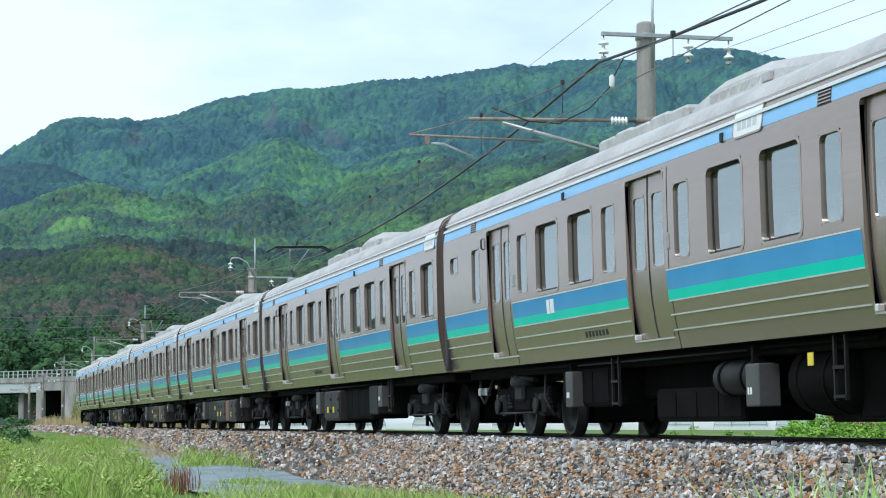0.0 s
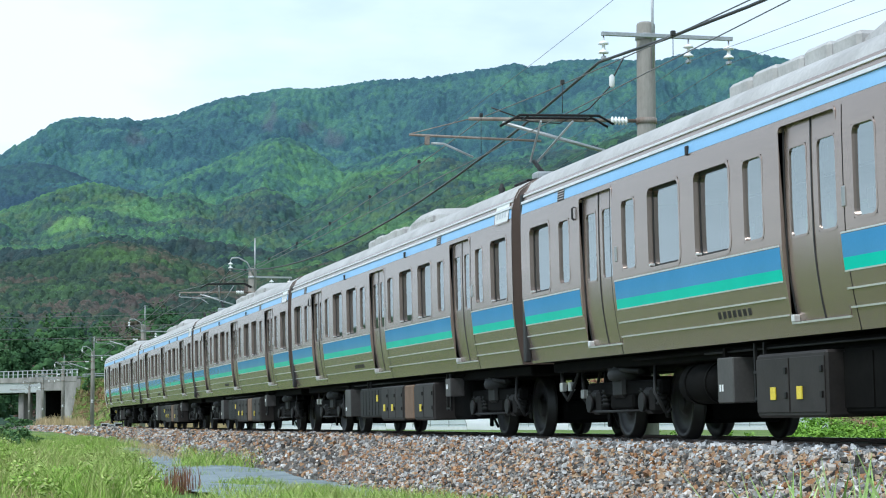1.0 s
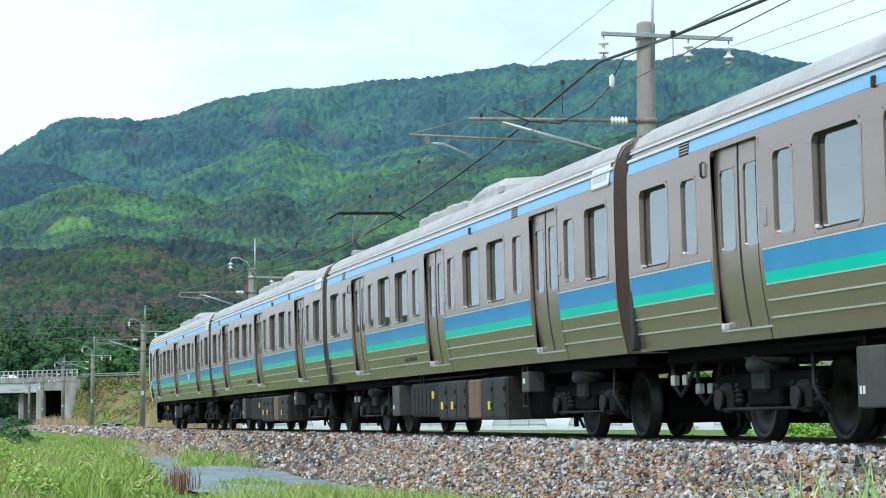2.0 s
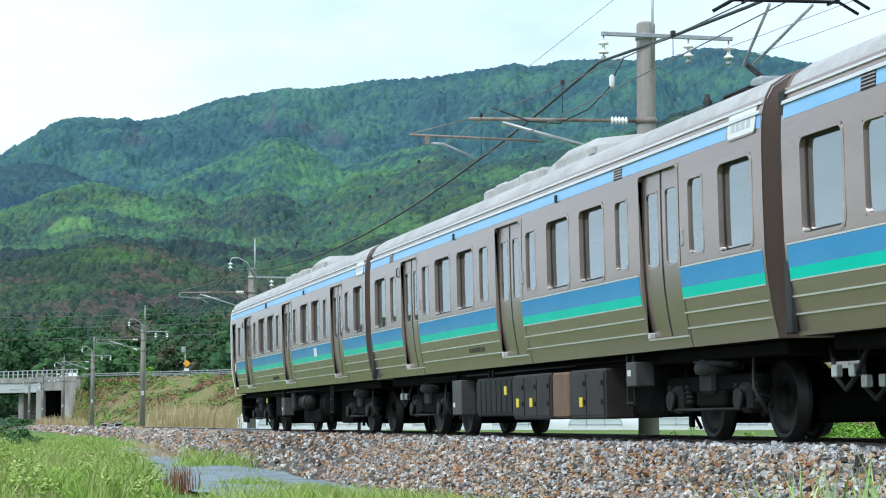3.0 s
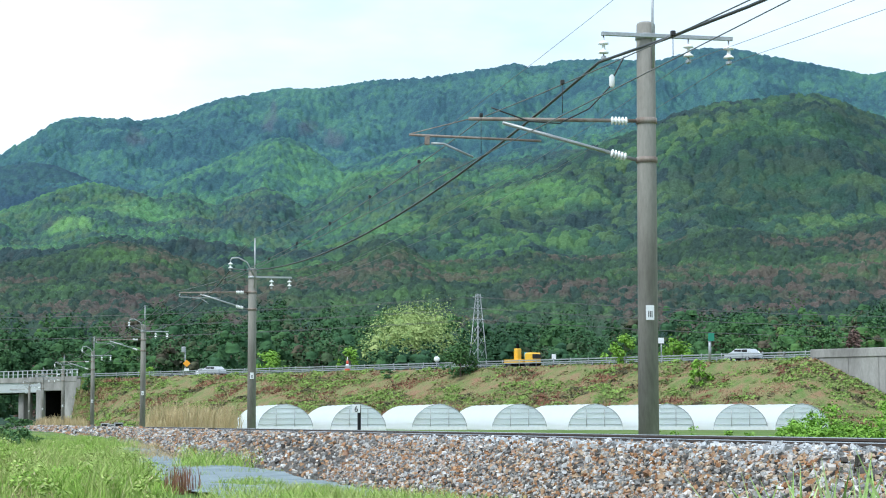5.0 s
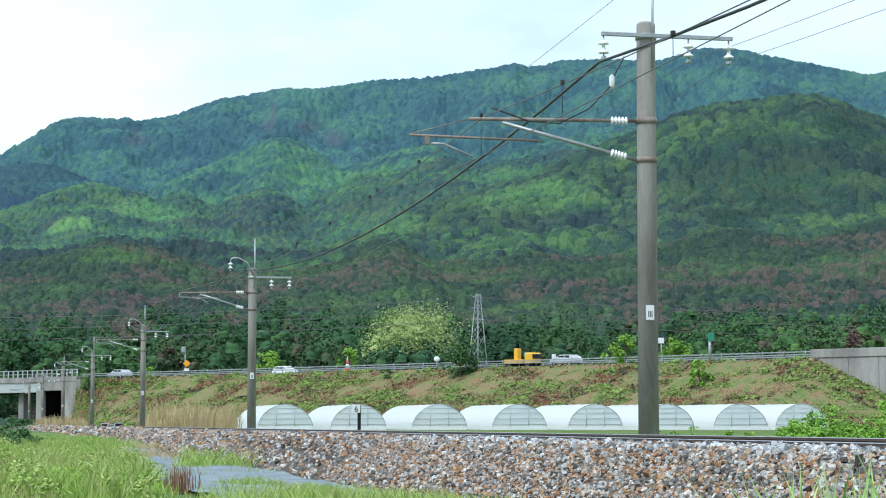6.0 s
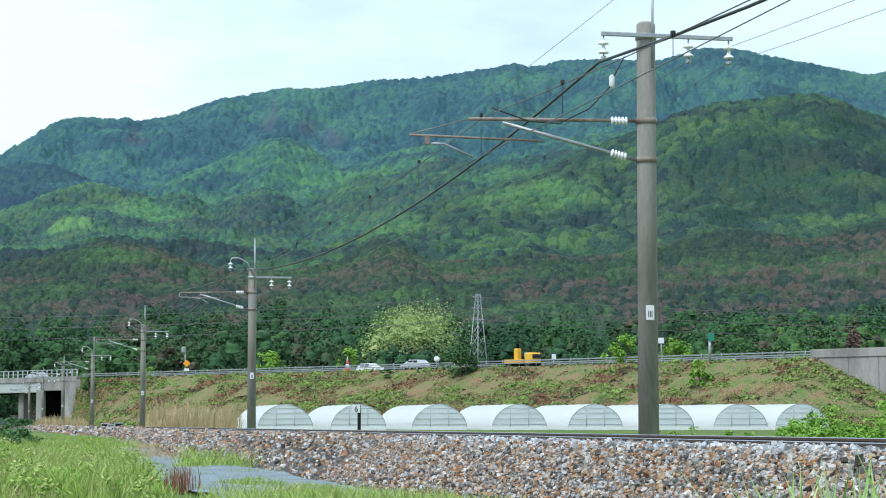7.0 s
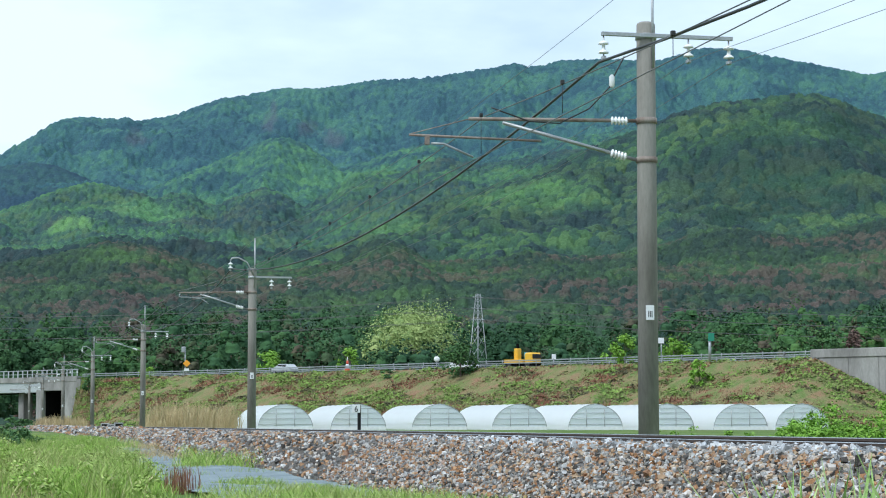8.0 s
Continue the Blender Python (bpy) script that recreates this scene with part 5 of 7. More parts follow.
t = post_sign(328, 0.2, 4.4, 0.07, "orange diamond warning sign on a grey post with a lamp")
bm = box(-0.40, 0.40, -0.1, -0.05, -0.40, 0.40, 0.03)
bmesh.ops.transform(bm, matrix=Matrix.Translation((0.25, 0, 1.9)) @ Matrix.Rotation(radians(45), 4, "Y"), verts=bm.verts)
part("plate", bm, ORANGE, t, "orange diamond plate")
part("lower_plate", box(-0.1, 0.6, -0.1, -0.05, 0.75, 1.15, 0.02), WHITE, t)
part("lamp", box(-0.55, 0.0, -0.3, 0.1, 3.5, 4.4, 0.1), GALV, t)
t = post_sign(773, 0.1, 1.3, 0.06, "round white road mirror on a short post", "road_mirror")
part("disc", lathe([(-0.12, 0.1), (-0.08, 0.36), (0.0, 0.38), (0.03, 0.3)], 18, "y", (0, -0.1, 1.3)), WHITE, t)
t = post_sign(1256, 0.6, 2.9, 0.16, "grey pole with a small green sign", "sign_pole")
part("plate", box(-0.2, 0.5, -0.25, -0.2, 2.3, 3.2, 0.02), mottled("green_sign", (0.02, 0.2, 0.12), (0.03, 0.24, 0.15), 3, 30, 0.5, 0, 0), t, "green plate")
t = post_sign(980, -14.2, 1.9, 0.05, "small white plate on a post")
part("plate", box(-0.28, 0.28, -0.1, -0.06, 1.3, 2.1, 0.02), WHITE, t)
t = post_sign(1170, -14.5, 3.6, 0.06, "small white plate on a tall post")
part("plate", box(-0.4, 0.35, -0.1, -0.06, 3.0, 3.7, 0.02), WHITE, t)
x, y, z = road_pt(road_at(615, -1.5), -1.5, ROAD_Z)
t = tagged(empty("traffic_cone", pose(x, y, z)), "red and white striped tall road cone", "cone")
part("base", box(-0.5, 0.5, -0.5, 0.5, 0, 0.08, 0.02), BLACK, t)
RED = mottled("red_plastic", (0.6, 0.07, 0.03), (0.7, 0.1, 0.05), 4, 30, 0.5, 0, 0)
for k in range(4):
    z0, z1 = 0.08 + 0.5 * k, 0.08 + 0.5 * (k + 1)
    part("band", lathe([(z0, 0.42 - 0.19 * z0), (z1, 0.42 - 0.19 * z1)], 12, "z"), WHITE if k % 2 else RED, t)


# vehicles
def make_vehicle(label, paint, length=4.3):
    v = tagged(empty("passenger_car"), label, "car", "cars on the road")
    h = length / 2
    bm = bmesh.new()
    outline = [(-h, 0.35), (-h, 0.8), (-h + 0.25, 0.92), (-h * 0.62, 1.42), (h * 0.25, 1.45), (h * 0.55, 0.98), (h - 0.1, 0.82), (h, 0.6), (h, 0.35)]
    rows = []
    for yy, ins in ((-0.84, 0.0), (0.84, 0.0)):
        rows.append([bm.verts.new((a, yy * (0.86 if z > 1.0 else 1.0), z)) for a, z in outline])
    n = len(outline)
    for k in range(n):
        bm.faces.new((rows[0][k], rows[0][(k + 1) % n], rows[1][(k + 1) % n], rows[1][k]))
    bm.faces.new(rows[0][::-1])
    bm.faces.new(rows[1])
    bmesh.ops.bevel(bm, geom=list(bm.edges), offset=0.05, segments=1, affect="EDGES")
    bmesh.ops.recalc_face_normals(bm, faces=bm.faces)
    part("body", bm, paint, v)
    for sg in (-1, 1):
        for a, b in ((-h * 0.58, -h * 0.2), (-h * 0.16, h * 0.3)):
            part("side_window", box(a, b, min(sg * 0.74, sg * 0.80), max(sg * 0.74, sg * 0.80), 0.98, 1.34, 0.02), BLACK, v)
        for a in (-h * 0.62, h * 0.62):
            w = part("wheel", lathe([(-0.1, 0.2), (-0.1, 0.31), (0.1, 0.31), (0.1, 0.2)], 16, "y", (a, sg * 0.76, 0.31)), BLACK, v)
            part("rim", lathe([(-0.02, 0.19), (0.02, 0.19)], 12, "y", (a, sg * 0.86, 0.31)), GALV, w)
    for sg in (-1, 1):
        part("headlight", box(h - 0.08, h + 0.02, sg * 0.6 - 0.15, sg * 0.6 + 0.15, 0.62, 0.76, 0.02), WHITE, v)
    part("windscreen", box(h * 0.30, h * 0.34, -0.66, 0.66, 1.0, 1.3, 0.01), BLACK, v)
    return v


WHITECAR = mottled("white_car_paint", (0.7, 0.7, 0.7), (0.76, 0.76, 0.76), 3, 30, 0.3, 0, 0, amount=0.1)
CAR_A = make_vehicle("silver hatchback driving along the road", CARPAINT)
CAR_B = make_vehicle("white saloon car driving along the road", WHITECAR)
CAR_D = make_vehicle("pale silver van-like car driving along the road", CARPAINT, 4.7)

x, y, z = road_pt(road_at(925, -8.0), -8.0, ROAD_Z)
tr = tagged(empty("works_truck", pose(x, y, z, 0, 0, ROAD_TURN + 180)), "yellow works truck with a folded boom parked on the road", "truck")
part("chassis", box(-2.6, 2.6, -0.8, 0.8, 0.45, 0.7, 0.03), UNDER, tr)
part("load_bed", box(-2.6, 0.9, -0.95, 0.95, 0.7, 1.25, 0.04), mottled("yellow_paint", (0.75, 0.40, 0.02), (0.8, 0.46, 0.03), 3, 30, 0.4, 0, 0), tr)
cabp = part("cab", box(1.1, 2.6, -0.9, 0.9, 0.6, 2.1, 0.2), bpy.data.materials["yellow_paint"], tr)
part("windscreen", box(2.5, 2.62, -0.75, 0.75, 1.3, 1.9, 0.02), BLACK, cabp)
part("side_window", box(1.4, 2.2, 0.86, 0.92, 1.3, 1.85, 0.02), WHITE, cabp)
part("boom_post", box(-1.3, -0.6, -0.4, 0.4, 1.25, 2.7, 0.08), bpy.data.materials["yellow_paint"], tr)
part("boom_tip", box(-1.1, -0.8, -0.15, 0.15, 2.7, 3.3, 0.03), UNDER, tr)
part("blue_drum", lathe([(0, 0.35), (0.9, 0.35)], 14, "z", (0.5, 0.3, 1.25)), mottled("blue_plastic", (0.03, 0.35, 0.5), (0.04, 0.4, 0.55), 3, 30, 0.5, 0, 0), tr)
for a in (-1.7, 1.7):
    for sg in (-1, 1):
        part("wheel", lathe([(-0.12, 0.25), (-0.12, 0.42), (0.12, 0.42), (0.12, 0.25)], 16, "y", (a, sg * 0.8, 0.42)), BLACK, tr)

# ---- beside the track ----
kp = tagged(empty("kilometre_post", pose(2.6, 61.5, -0.55)), "short dark post with a white board numbered 6", "marker post")
part("post", box(-0.045, 0.045, -0.045, 0.045, 0, 1.25, 0.01), BOXGREY, kp)
bd = part("board", box(-0.22, 0.02, -0.065, -0.05, 1.03, 1.26, 0.006), WHITE, kp, "white board with a black numeral")
fc = bpy.data.curves.new("numeral", "FONT")
fc.body, fc.size, fc.extrude, fc.align_x = "6", 0.24, 0.002, "CENTER"
fo = new("numeral", fc)
fo.matrix_basis = pose(-0.10, -0.068, 1.06, 90, 0, 0)
fo.parent = bd
fc.materials.append(BLACK)

# cabinets far along the line
for px, d, h in ((212, 175, 0.25), (200, 178, 0.1), (188, 182, 0.2)):
    x, y = at_px(px, d)
    c = tagged(empty("trackside_cabinet", pose(x, y, -0.45)), "small grey trackside equipment cabinet", "cabinet", "cabinets beside the track")
    part("body", box(-0.35, 0.35, -0.2, 0.2, 0.0, h + 0.45, 0.03), GALV, c)
    part("door", box(-0.3, 0.3, -0.22, -0.2, 0.1, h + 0.38, 0.01), BOXGREY, c)

# ballast-foot sheet
sv_, sy = np.meshgrid(np.linspace(0, 1, 60), np.linspace(25, 74, 220))
left = np.interp(sy, [25, 36, 50, 74], [-5.9, -5.6, -4.9, -3.7])
sx = left + (np.interp(sy, [25, 45, 74], [-3.1, -3.1, -2.7]) - left) * sv_
edge = 0.25 * (fbm(sx * 2, sy * 1.5, 3) - 0.5)
sz = ground_z(sx, sy) + 0.05 + 0.06 * (fbm(sx * 1.7 + 4, sy * 0.9, 4) - 0.45) + 0.10 * (fbm(sx * 0.8, sy * 0.35, 3) - 0.5)
tagged(grid_mesh("weed_sheet", np.stack([sx + edge, sy + edge, sz], -1), SHEET), "wrinkled blue-grey weed control sheet on the ground", "sheet")

# reeds, weeds and shrubs
def patch_blades(name, px_lo, px_hi, d_lo, d_hi, n, per, h, width, mat, label, seed, lean=0.25, zoff=0.0, spread=0.15):
    r = np.random.RandomState(seed)
    px, d = px_lo + (px_hi - px_lo) * r.rand(n), d_lo + (d_hi - d_lo) * r.rand(n)
    b = np.radians(YAW) + np.arctan((px - 784) / 3801)
    rr = d / np.cos(b - radians(YAW))
    x, y = np.repeat(EYE[0] + rr * np.sin(b), per), np.repeat(EYE[1] + rr * np.cos(b), per)
    x, y = x + r.randn(len(x)) * spread, y + r.randn(len(y)) * spread
    hh = (h[0] + (h[1] - h[0]) * r.rand(len(x))) * (0.5 + 0.95 * fbm(x * 0.45 + seed, y * 0.3, 3))
    return blades(name, x, y, ground_z(x, y) + zoff, hh, width, mat, label, seed + 1, lean)


patch_blades("reeds", 265, 415, 140, 165, 300, 12, (0.7, 2.7), 0.018, REED, "tall dry tan reeds beside the track", 61, 0.3, spread=0.3)
patch_blades("far_reeds", 70, 150, 230, 260, 200, 12, (0.8, 1.8), 0.03, REED, "dry tan reeds near the underpass", 63, 0.3, spread=0.3)
patch_blades("red_sorrel", 305, 350, 29, 32, 26, 5, (0.35, 0.62), 0.006, REDWEED, "red-brown dock stalks", 65, 0.15, spread=0.08)
patch_blades("foreground_grass", 1325, 1620, 6.2, 8.5, 52, 9, (0.85, 1.2), 0.015, GRASS_NEAR, "tall pale green grass close to the camera", 67, 0.25, spread=0.09)
patch_blades("foreground_stalk", 1520, 1530, 9.0, 9.5, 3, 3, (1.15, 1.3), 0.005, GRASS_NEAR, "single tall grass stalk", 69, 0.12, spread=0.04)
patch_blades("front_grass", 500, 900, 18, 29, 330, 12, (0.12, 0.3), 0.0045, GRASS, "fresh green grass at the foot of the ballast", 71, 0.5, spread=0.13)
patch_blades("low_grass", 385, 900, 19, 29, 460, 12, (0.10, 0.26), 0.0045, GRASS, "short fresh grass in the foreground", 83, 0.6, spread=0.16)
patch_blades("straw", -30, 45, 24, 34, 90, 12, (0.1, 0.3), 0.006, REED, "flattened dry straw on the near bank", 85, 1.2, spread=0.2)
patch_blades("toe_grass", 330, 500, 44, 62, 200, 14, (0.2, 0.5), 0.009, GRASS, "grass tufts growing at the ballast foot", 73, 0.5, spread=0.16)
patch_blades("dry_toe_grass", 235, 380, 56, 80, 320, 12, (0.12, 0.3), 0.008, REED, "dry straw at the ballast foot", 75, 0.8, spread=0.2)
patch_blades("bank_tufts", -40, 245, 24, 75, 700, 14, (0.2, 0.5), 0.005, GRASS, "tall tufts of fresh grass on the near bank", 77, 0.5, spread=0.15)
patch_blades("seed_grass", -40, 260, 24, 60, 60, 5, (0.35, 0.6), 0.003, REED, "thin pale seed stalks among the grass", 79, 0.4, spread=0.15)


def tussocks(name, places, blades_each, mat, label, seed, width=0.005):
    """Round mounds of grass, their blades fanning out from the middle."""
    r = np.random.RandomState(seed)
    X, Y, Z, H = [], [], [], []
    for px, d, h, w in places:
        x, y = at_px(px, d)
        a, q = r.rand(blades_each) * 6.283, np.sqrt(r.rand(blades_each))
        X.append(x + np.cos(a) * q * w)
        Y.append(y + np.sin(a) * q * w)
        Z.append(np.full(blades_each, float(ground_z(x, y)) - 0.04))
        H.append(h * (1 - 0.62 * q ** 2) * (0.7 + 0.5 * r.rand(blades_each)))
    return blades(name, np.concatenate(X), np.concatenate(Y), np.concatenate(Z), np.concatenate(H), width, mat, label, seed + 1, 0.55)


r = np.random.RandomState(91)
tussocks("grass_mounds", [(-30 + 275 * u * (1 - 0.25 * w), 24 + 52 * w, 0.30 + 0.42 * r.rand(), 0.3 + 0.45 * r.rand()) for u, w in r.rand(110, 2)], 300, GRASS, "round mounds of long fresh grass on the near bank", 93)
tussocks("sheet_grass", [(330 + 90 * u, 52 + 14 * r.rand(), 0.20 + 0.22 * r.rand(), 0.35) for u in r.rand(16)] + [(440 + 40 * u, 46 + 6 * r.rand(), 0.25 + 0.25 * r.rand(), 0.25) for u in r.rand(6)] + [(395 + 200 * u, 30 + 5 * r.rand(), 0.10 + 0.14 * r.rand(), 0.3) for u in r.rand(22)], 240, GRASS, "fresh green grass mounds growing through the sheet", 95)
tussocks("front_mounds", [(400 + 480 * u, 24 + 5 * r.rand(), 0.12 + 0.16 * r.rand(), 0.22 + 0.2 * r.rand()) for u in r.rand(34)], 200, GRASS, "low grass mounds before the ballast", 97, 0.004)


def shrub_patch(name, items, mat, label, size):
    """Low leafy growth, one object for each patch."""
    Vs, Fs, n = [], [], 0
    for px, d, h, w, count in items:
        x, y = at_px(px, d)
        V, F = leaf_arrays(h, w, count, size, 0.0)
        Vs.append(V + np.array([x, y, float(ground_z(x, y)) - 0.05]))
        Fs.append(F + n)
        n += len(V)
    return tagged(tri_mesh(name, np.concatenate(Vs), np.concatenate(Fs), mat, None, False), label, "shrub", kind="stuff")


r = np.random.RandomState(81)
shrub_patch("leafy_weeds", [(1380 + 250 * u, 50 + 14 * r.rand(), 0.35 + 1.0 * r.rand() * min(1, 0.25 + 1.6 * u), 0.8 + 0.7 * r.rand(), 420) for u in r.rand(46)], TREE_BRIGHT, "leafy bright green weeds beyond the track", 0.05)
shrub_patch("verge_weeds", [(1160 + 260 * u, 46 + 8 * r.rand(), 0.3 + 0.3 * r.rand(), 0.5 + 0.4 * r.rand(), 160) for u in r.rand(16)], TREE_BRIGHT, "low broad-leaved weeds beside the rail", 0.04)
shrub_patch("near_bush", [(-30 + 88 * u, 62 + 8 * r.rand(), 0.5 + 0.3 * r.rand(), 1.1, 520) for u in r.rand(14)], TREE_GREEN, "dark green bush on the near bank", 0.05)
shrub_patch("bank_herbs", [(-40 + 300 * u, 24 + 45 * r.rand(), 0.2 + 0.3 * r.rand(), 0.5 + 0.8 * r.rand(), 420) for u in r.rand(80)], GRASS, "broad-leaved herbs among the grass", 0.026)
shrub_patch("trackside_bushes", [(18 + 55 * u, 235 + 25 * r.rand(), 0.8 + 1.2 * r.rand(), 2.2, 260) for u in r.rand(10)], TREE_GREEN, "green bushes beside the far poles", 0.16)
tagged(link_bm("jumper_cable", tube([(2.55, 36.0, 6.65), (2.36, 36.0, 6.3), (2.28, 36.0, 6.1), (1.9, 36.0, 5.7), (1.35, 36.0, 5.42), (0.8, 36.0, 5.44), (0.3, 36.0, 5.6), (0.12, 36.0, 5.66)], 0.014, 6), WIRE), "drooping dark jumper cable at the pole", "wire")
tagged(link_bm("strain_insulator", lathe([(6.08, 0.02), (6.12, 0.05), (6.28, 0.05), (6.32, 0.02)], 10, "z", (2.32, 36.0, 0)), PORCELAIN), "small white insulator on the jumper cable", "insulator")

# ---- the train ----
# In a car's space y runs forward from its rear end towards -y; the near side is -x.
SIDE = [(1.00, 1.352), (1.13, 1.378), (1.30, 1.412), (1.51, 1.442), (1.66, 1.458), (1.84, 1.470), (2.30, 1.475), (2.80, 1.472), (3.00, 1.464), (3.13, 1.452), (3.30, 1.412)]
ROOF = [(3.30, 1.412), (3.41, 1.35), (3.52, 1.18), (3.63, 0.86), (3.71, 0.5), (3.75, 0.0)]
BODY = 19.5


def side_x(z):
    return float(np.interp(z, [a for a, _ in SIDE], [b for _, b in SIDE]))


DOORS = [(2.75, 4.05), (9.25, 10.55), (15.75, 17.02)]
BIG = [(0.42, 1.40), (5.36, 6.43), (6.88, 7.93), (11.92, 12.95), (13.40, 14.42), (18.28, 19.22)]
NARROW = [(1.82, 2.30), (4.42, 4.92), (8.30, 8.82), (10.90, 11.38), (14.86, 15.34), (17.38, 17.84)]
BIG_Z, NARROW_Z, DOOR_Z = (1.89, 2.80), (1.94, 2.75), (1.13, 2.94)
CAB_DOOR = (0.36, 0.98)


def openings(cab, small_end=False):
    o = [(a, b, *DOOR_Z, "door") for a, b in DOORS]
    big, nar = list(BIG), list(NARROW)
    if cab:
        big = [w for w in big if w[0] > 1]
        nar[0] = (1.48, 2.05)
        o.append((*CAB_DOOR, 1.13, 2.88, "cab"))
    if small_end:
        big = [w for w in big if w[0] > 1]
        o.append((0.43, 0.95, 2.46, 2.73, "narrow"))
    o += [(a, b, *BIG_Z, "big") for a, b in big]
    o += [(a, b, *NARROW_Z, "narrow") for a, b in nar]
    return o


def rounded(a, b, c, d, r, n=4):
    """Corners of a rounded rectangle in (along, z)."""
    pts = []
    for (cx, cz, a0) in ((b - r, d - r, 0), (a + r, d - r, 90), (a + r, c + r, 180), (b - r, c + r, 270)):
        for k in range(n + 1):
            t = radians(a0 + 90 * k / n)
            pts.append((cx + r * math.cos(t), cz + r * math.sin(t)))
    return pts


def skin(sgn, ops, depth=0.07):
    """One side wall of a car with its openings cut through and their reveals."""
    bm = bmesh.new()
    ss = sorted({0.0, BODY} | {v for o in ops for v in o[:2]} | set(np.arange(1, 19.5, 1.6)))
    zz = sorted({z for z, _ in SIDE} | {v for o in ops for v in o[2:4]})
    cache = {}

    def vert(s, z, inset=0.0):
        k = (round(s, 4), round(z, 4), inset)
        if k not in cache:
            cache[k] = bm.verts.new((sgn * (side_x(z) - inset), -s, z))
        return cache[k]

    for s0, s1 in zip(ss, ss[1:]):
        for z0, z1 in zip(zz, zz[1:]):
            sm, zm = (s0 + s1) / 2, (z0 + z1) / 2
            if any(o[0] < sm < o[1] and o[2] < zm < o[3] for o in ops):
                continue
            bm.faces.new((vert(s0, z0), vert(s1, z0), vert(s1, z1), vert(s0, z1)))
    for a, b, c, d, _ in ops:
        zs = [z for z in zz if c <= z <= d]
        for s in (a, b):
            for z0, z1 in zip(zs, zs[1:]):
                bm.faces.new((vert(s, z0), vert(s, z1), vert(s, z1, depth), vert(s, z0, depth)))
        for z in (c, d):
            bm.faces.new((vert(a, z), vert(b, z), vert(b, z, depth), vert(a, z, depth)))
    bmesh.ops.recalc_face_normals(bm, faces=bm.faces)
    return bm


def ring(sgn, a, b, c, d, r, w, proud, inset=0.0):
    """A rounded frame round an opening."""
    bm = bmesh.new()
    inner, outer = rounded(a, b, c, d, r), rounded(a - w, b + w, c - w, d + w, r + w)
    vi = [bm.verts.new((sgn * (side_x(z) + proud - inset), -s, z)) for s, z in inner]
    vo = [bm.verts.new((sgn * (side_x(z) + proud - inset), -s, z)) for s, z in outer]
    vb = [bm.verts.new((sgn * (side_x(z) - 0.06 - inset), -s, z)) for s, z in inner]
    vc = [bm.verts.new((sgn * (side_x(z) - 0.01 - inset), -s, z)) for s, z in outer]
    n = len(inner)
    for k in range(n):
        j = (k + 1) % n
        bm.faces.new((vi[k], vi[j], vo[j], vo[k]))
        bm.faces.new((vi[k], vi[j], vb[j], vb[k]))
        bm.faces.new((vo[k], vo[j], vc[j], vc[k]))
    bmesh.ops.recalc_face_normals(bm, faces=bm.faces)
    return bm


def pane(sgn, a, b, c, d, inset):
    bm = bmesh.new()
    zs = np.linspace(c, d, 4)
    rows = [[bm.verts.new((sgn * (side_x(z) - inset), -s, z)) for s in (a, b)] for z in zs]
    for r0, r1 in zip(rows, rows[1:]):
        bm.faces.new((r0[0], r0[1], r1[1], r1[0]))
    return bm


def strip(sgn, a, b, c, d, proud, thick=0.004):
    """A band of paint or trim that follows the wall's curve."""
    bm = bmesh.new()
    zs = sorted({c, d} | {z for z, _ in SIDE if c < z < d})
    f = [[bm.verts.new((sgn * (side_x(z) + proud), -s, z)) for s in (a, b)] for z in zs]
    k = [[bm.verts.new((sgn * (side_x(z) + proud - thick), -s, z)) for s in (a, b)] for z in zs]
    for r0, r1, q0, q1 in zip(f, f[1:], k, k[1:]):
        bm.faces.new((r0[0], r0[1], r1[1], r1[0]))
        for i in (0, 1):
            bm.faces.new((r0[i], r1[i], q1[i], q0[i]))
    for r0, q0 in ((f[0], k[0]), (f[-1], k[-1])):
        bm.faces.new((r0[0], r0[1], q0[1], q0[0]))
    bmesh.ops.recalc_face_normals(bm, faces=bm.faces)
    return bm


def door_leaf(sgn, a, b, wa, wb):
    """A sliding door leaf with its window hole."""
    bm = bmesh.new()
    zs = sorted({DOOR_Z[0], 1.3, 1.51, 1.66, 1.90, 2.3, 2.74, DOOR_Z[1]})
    ss = [a, wa, wb, b]
    cache = {}

    def vert(s, z):
        if (s, z) not in cache:
            cache[(s, z)] = bm.verts.new((sgn * (side_x(z) - 0.05), -s, z))
        return cache[(s, z)]

    for s0, s1 in zip(ss, ss[1:]):
        for z0, z1 in zip(zs, zs[1:]):
            if s0 == wa and 1.89 < (z0 + z1) / 2 < 2.75:
                continue
            bm.faces.new((vert(s0, z0), vert(s1, z0), vert(s1, z1), vert(s0, z1)))
    return bm


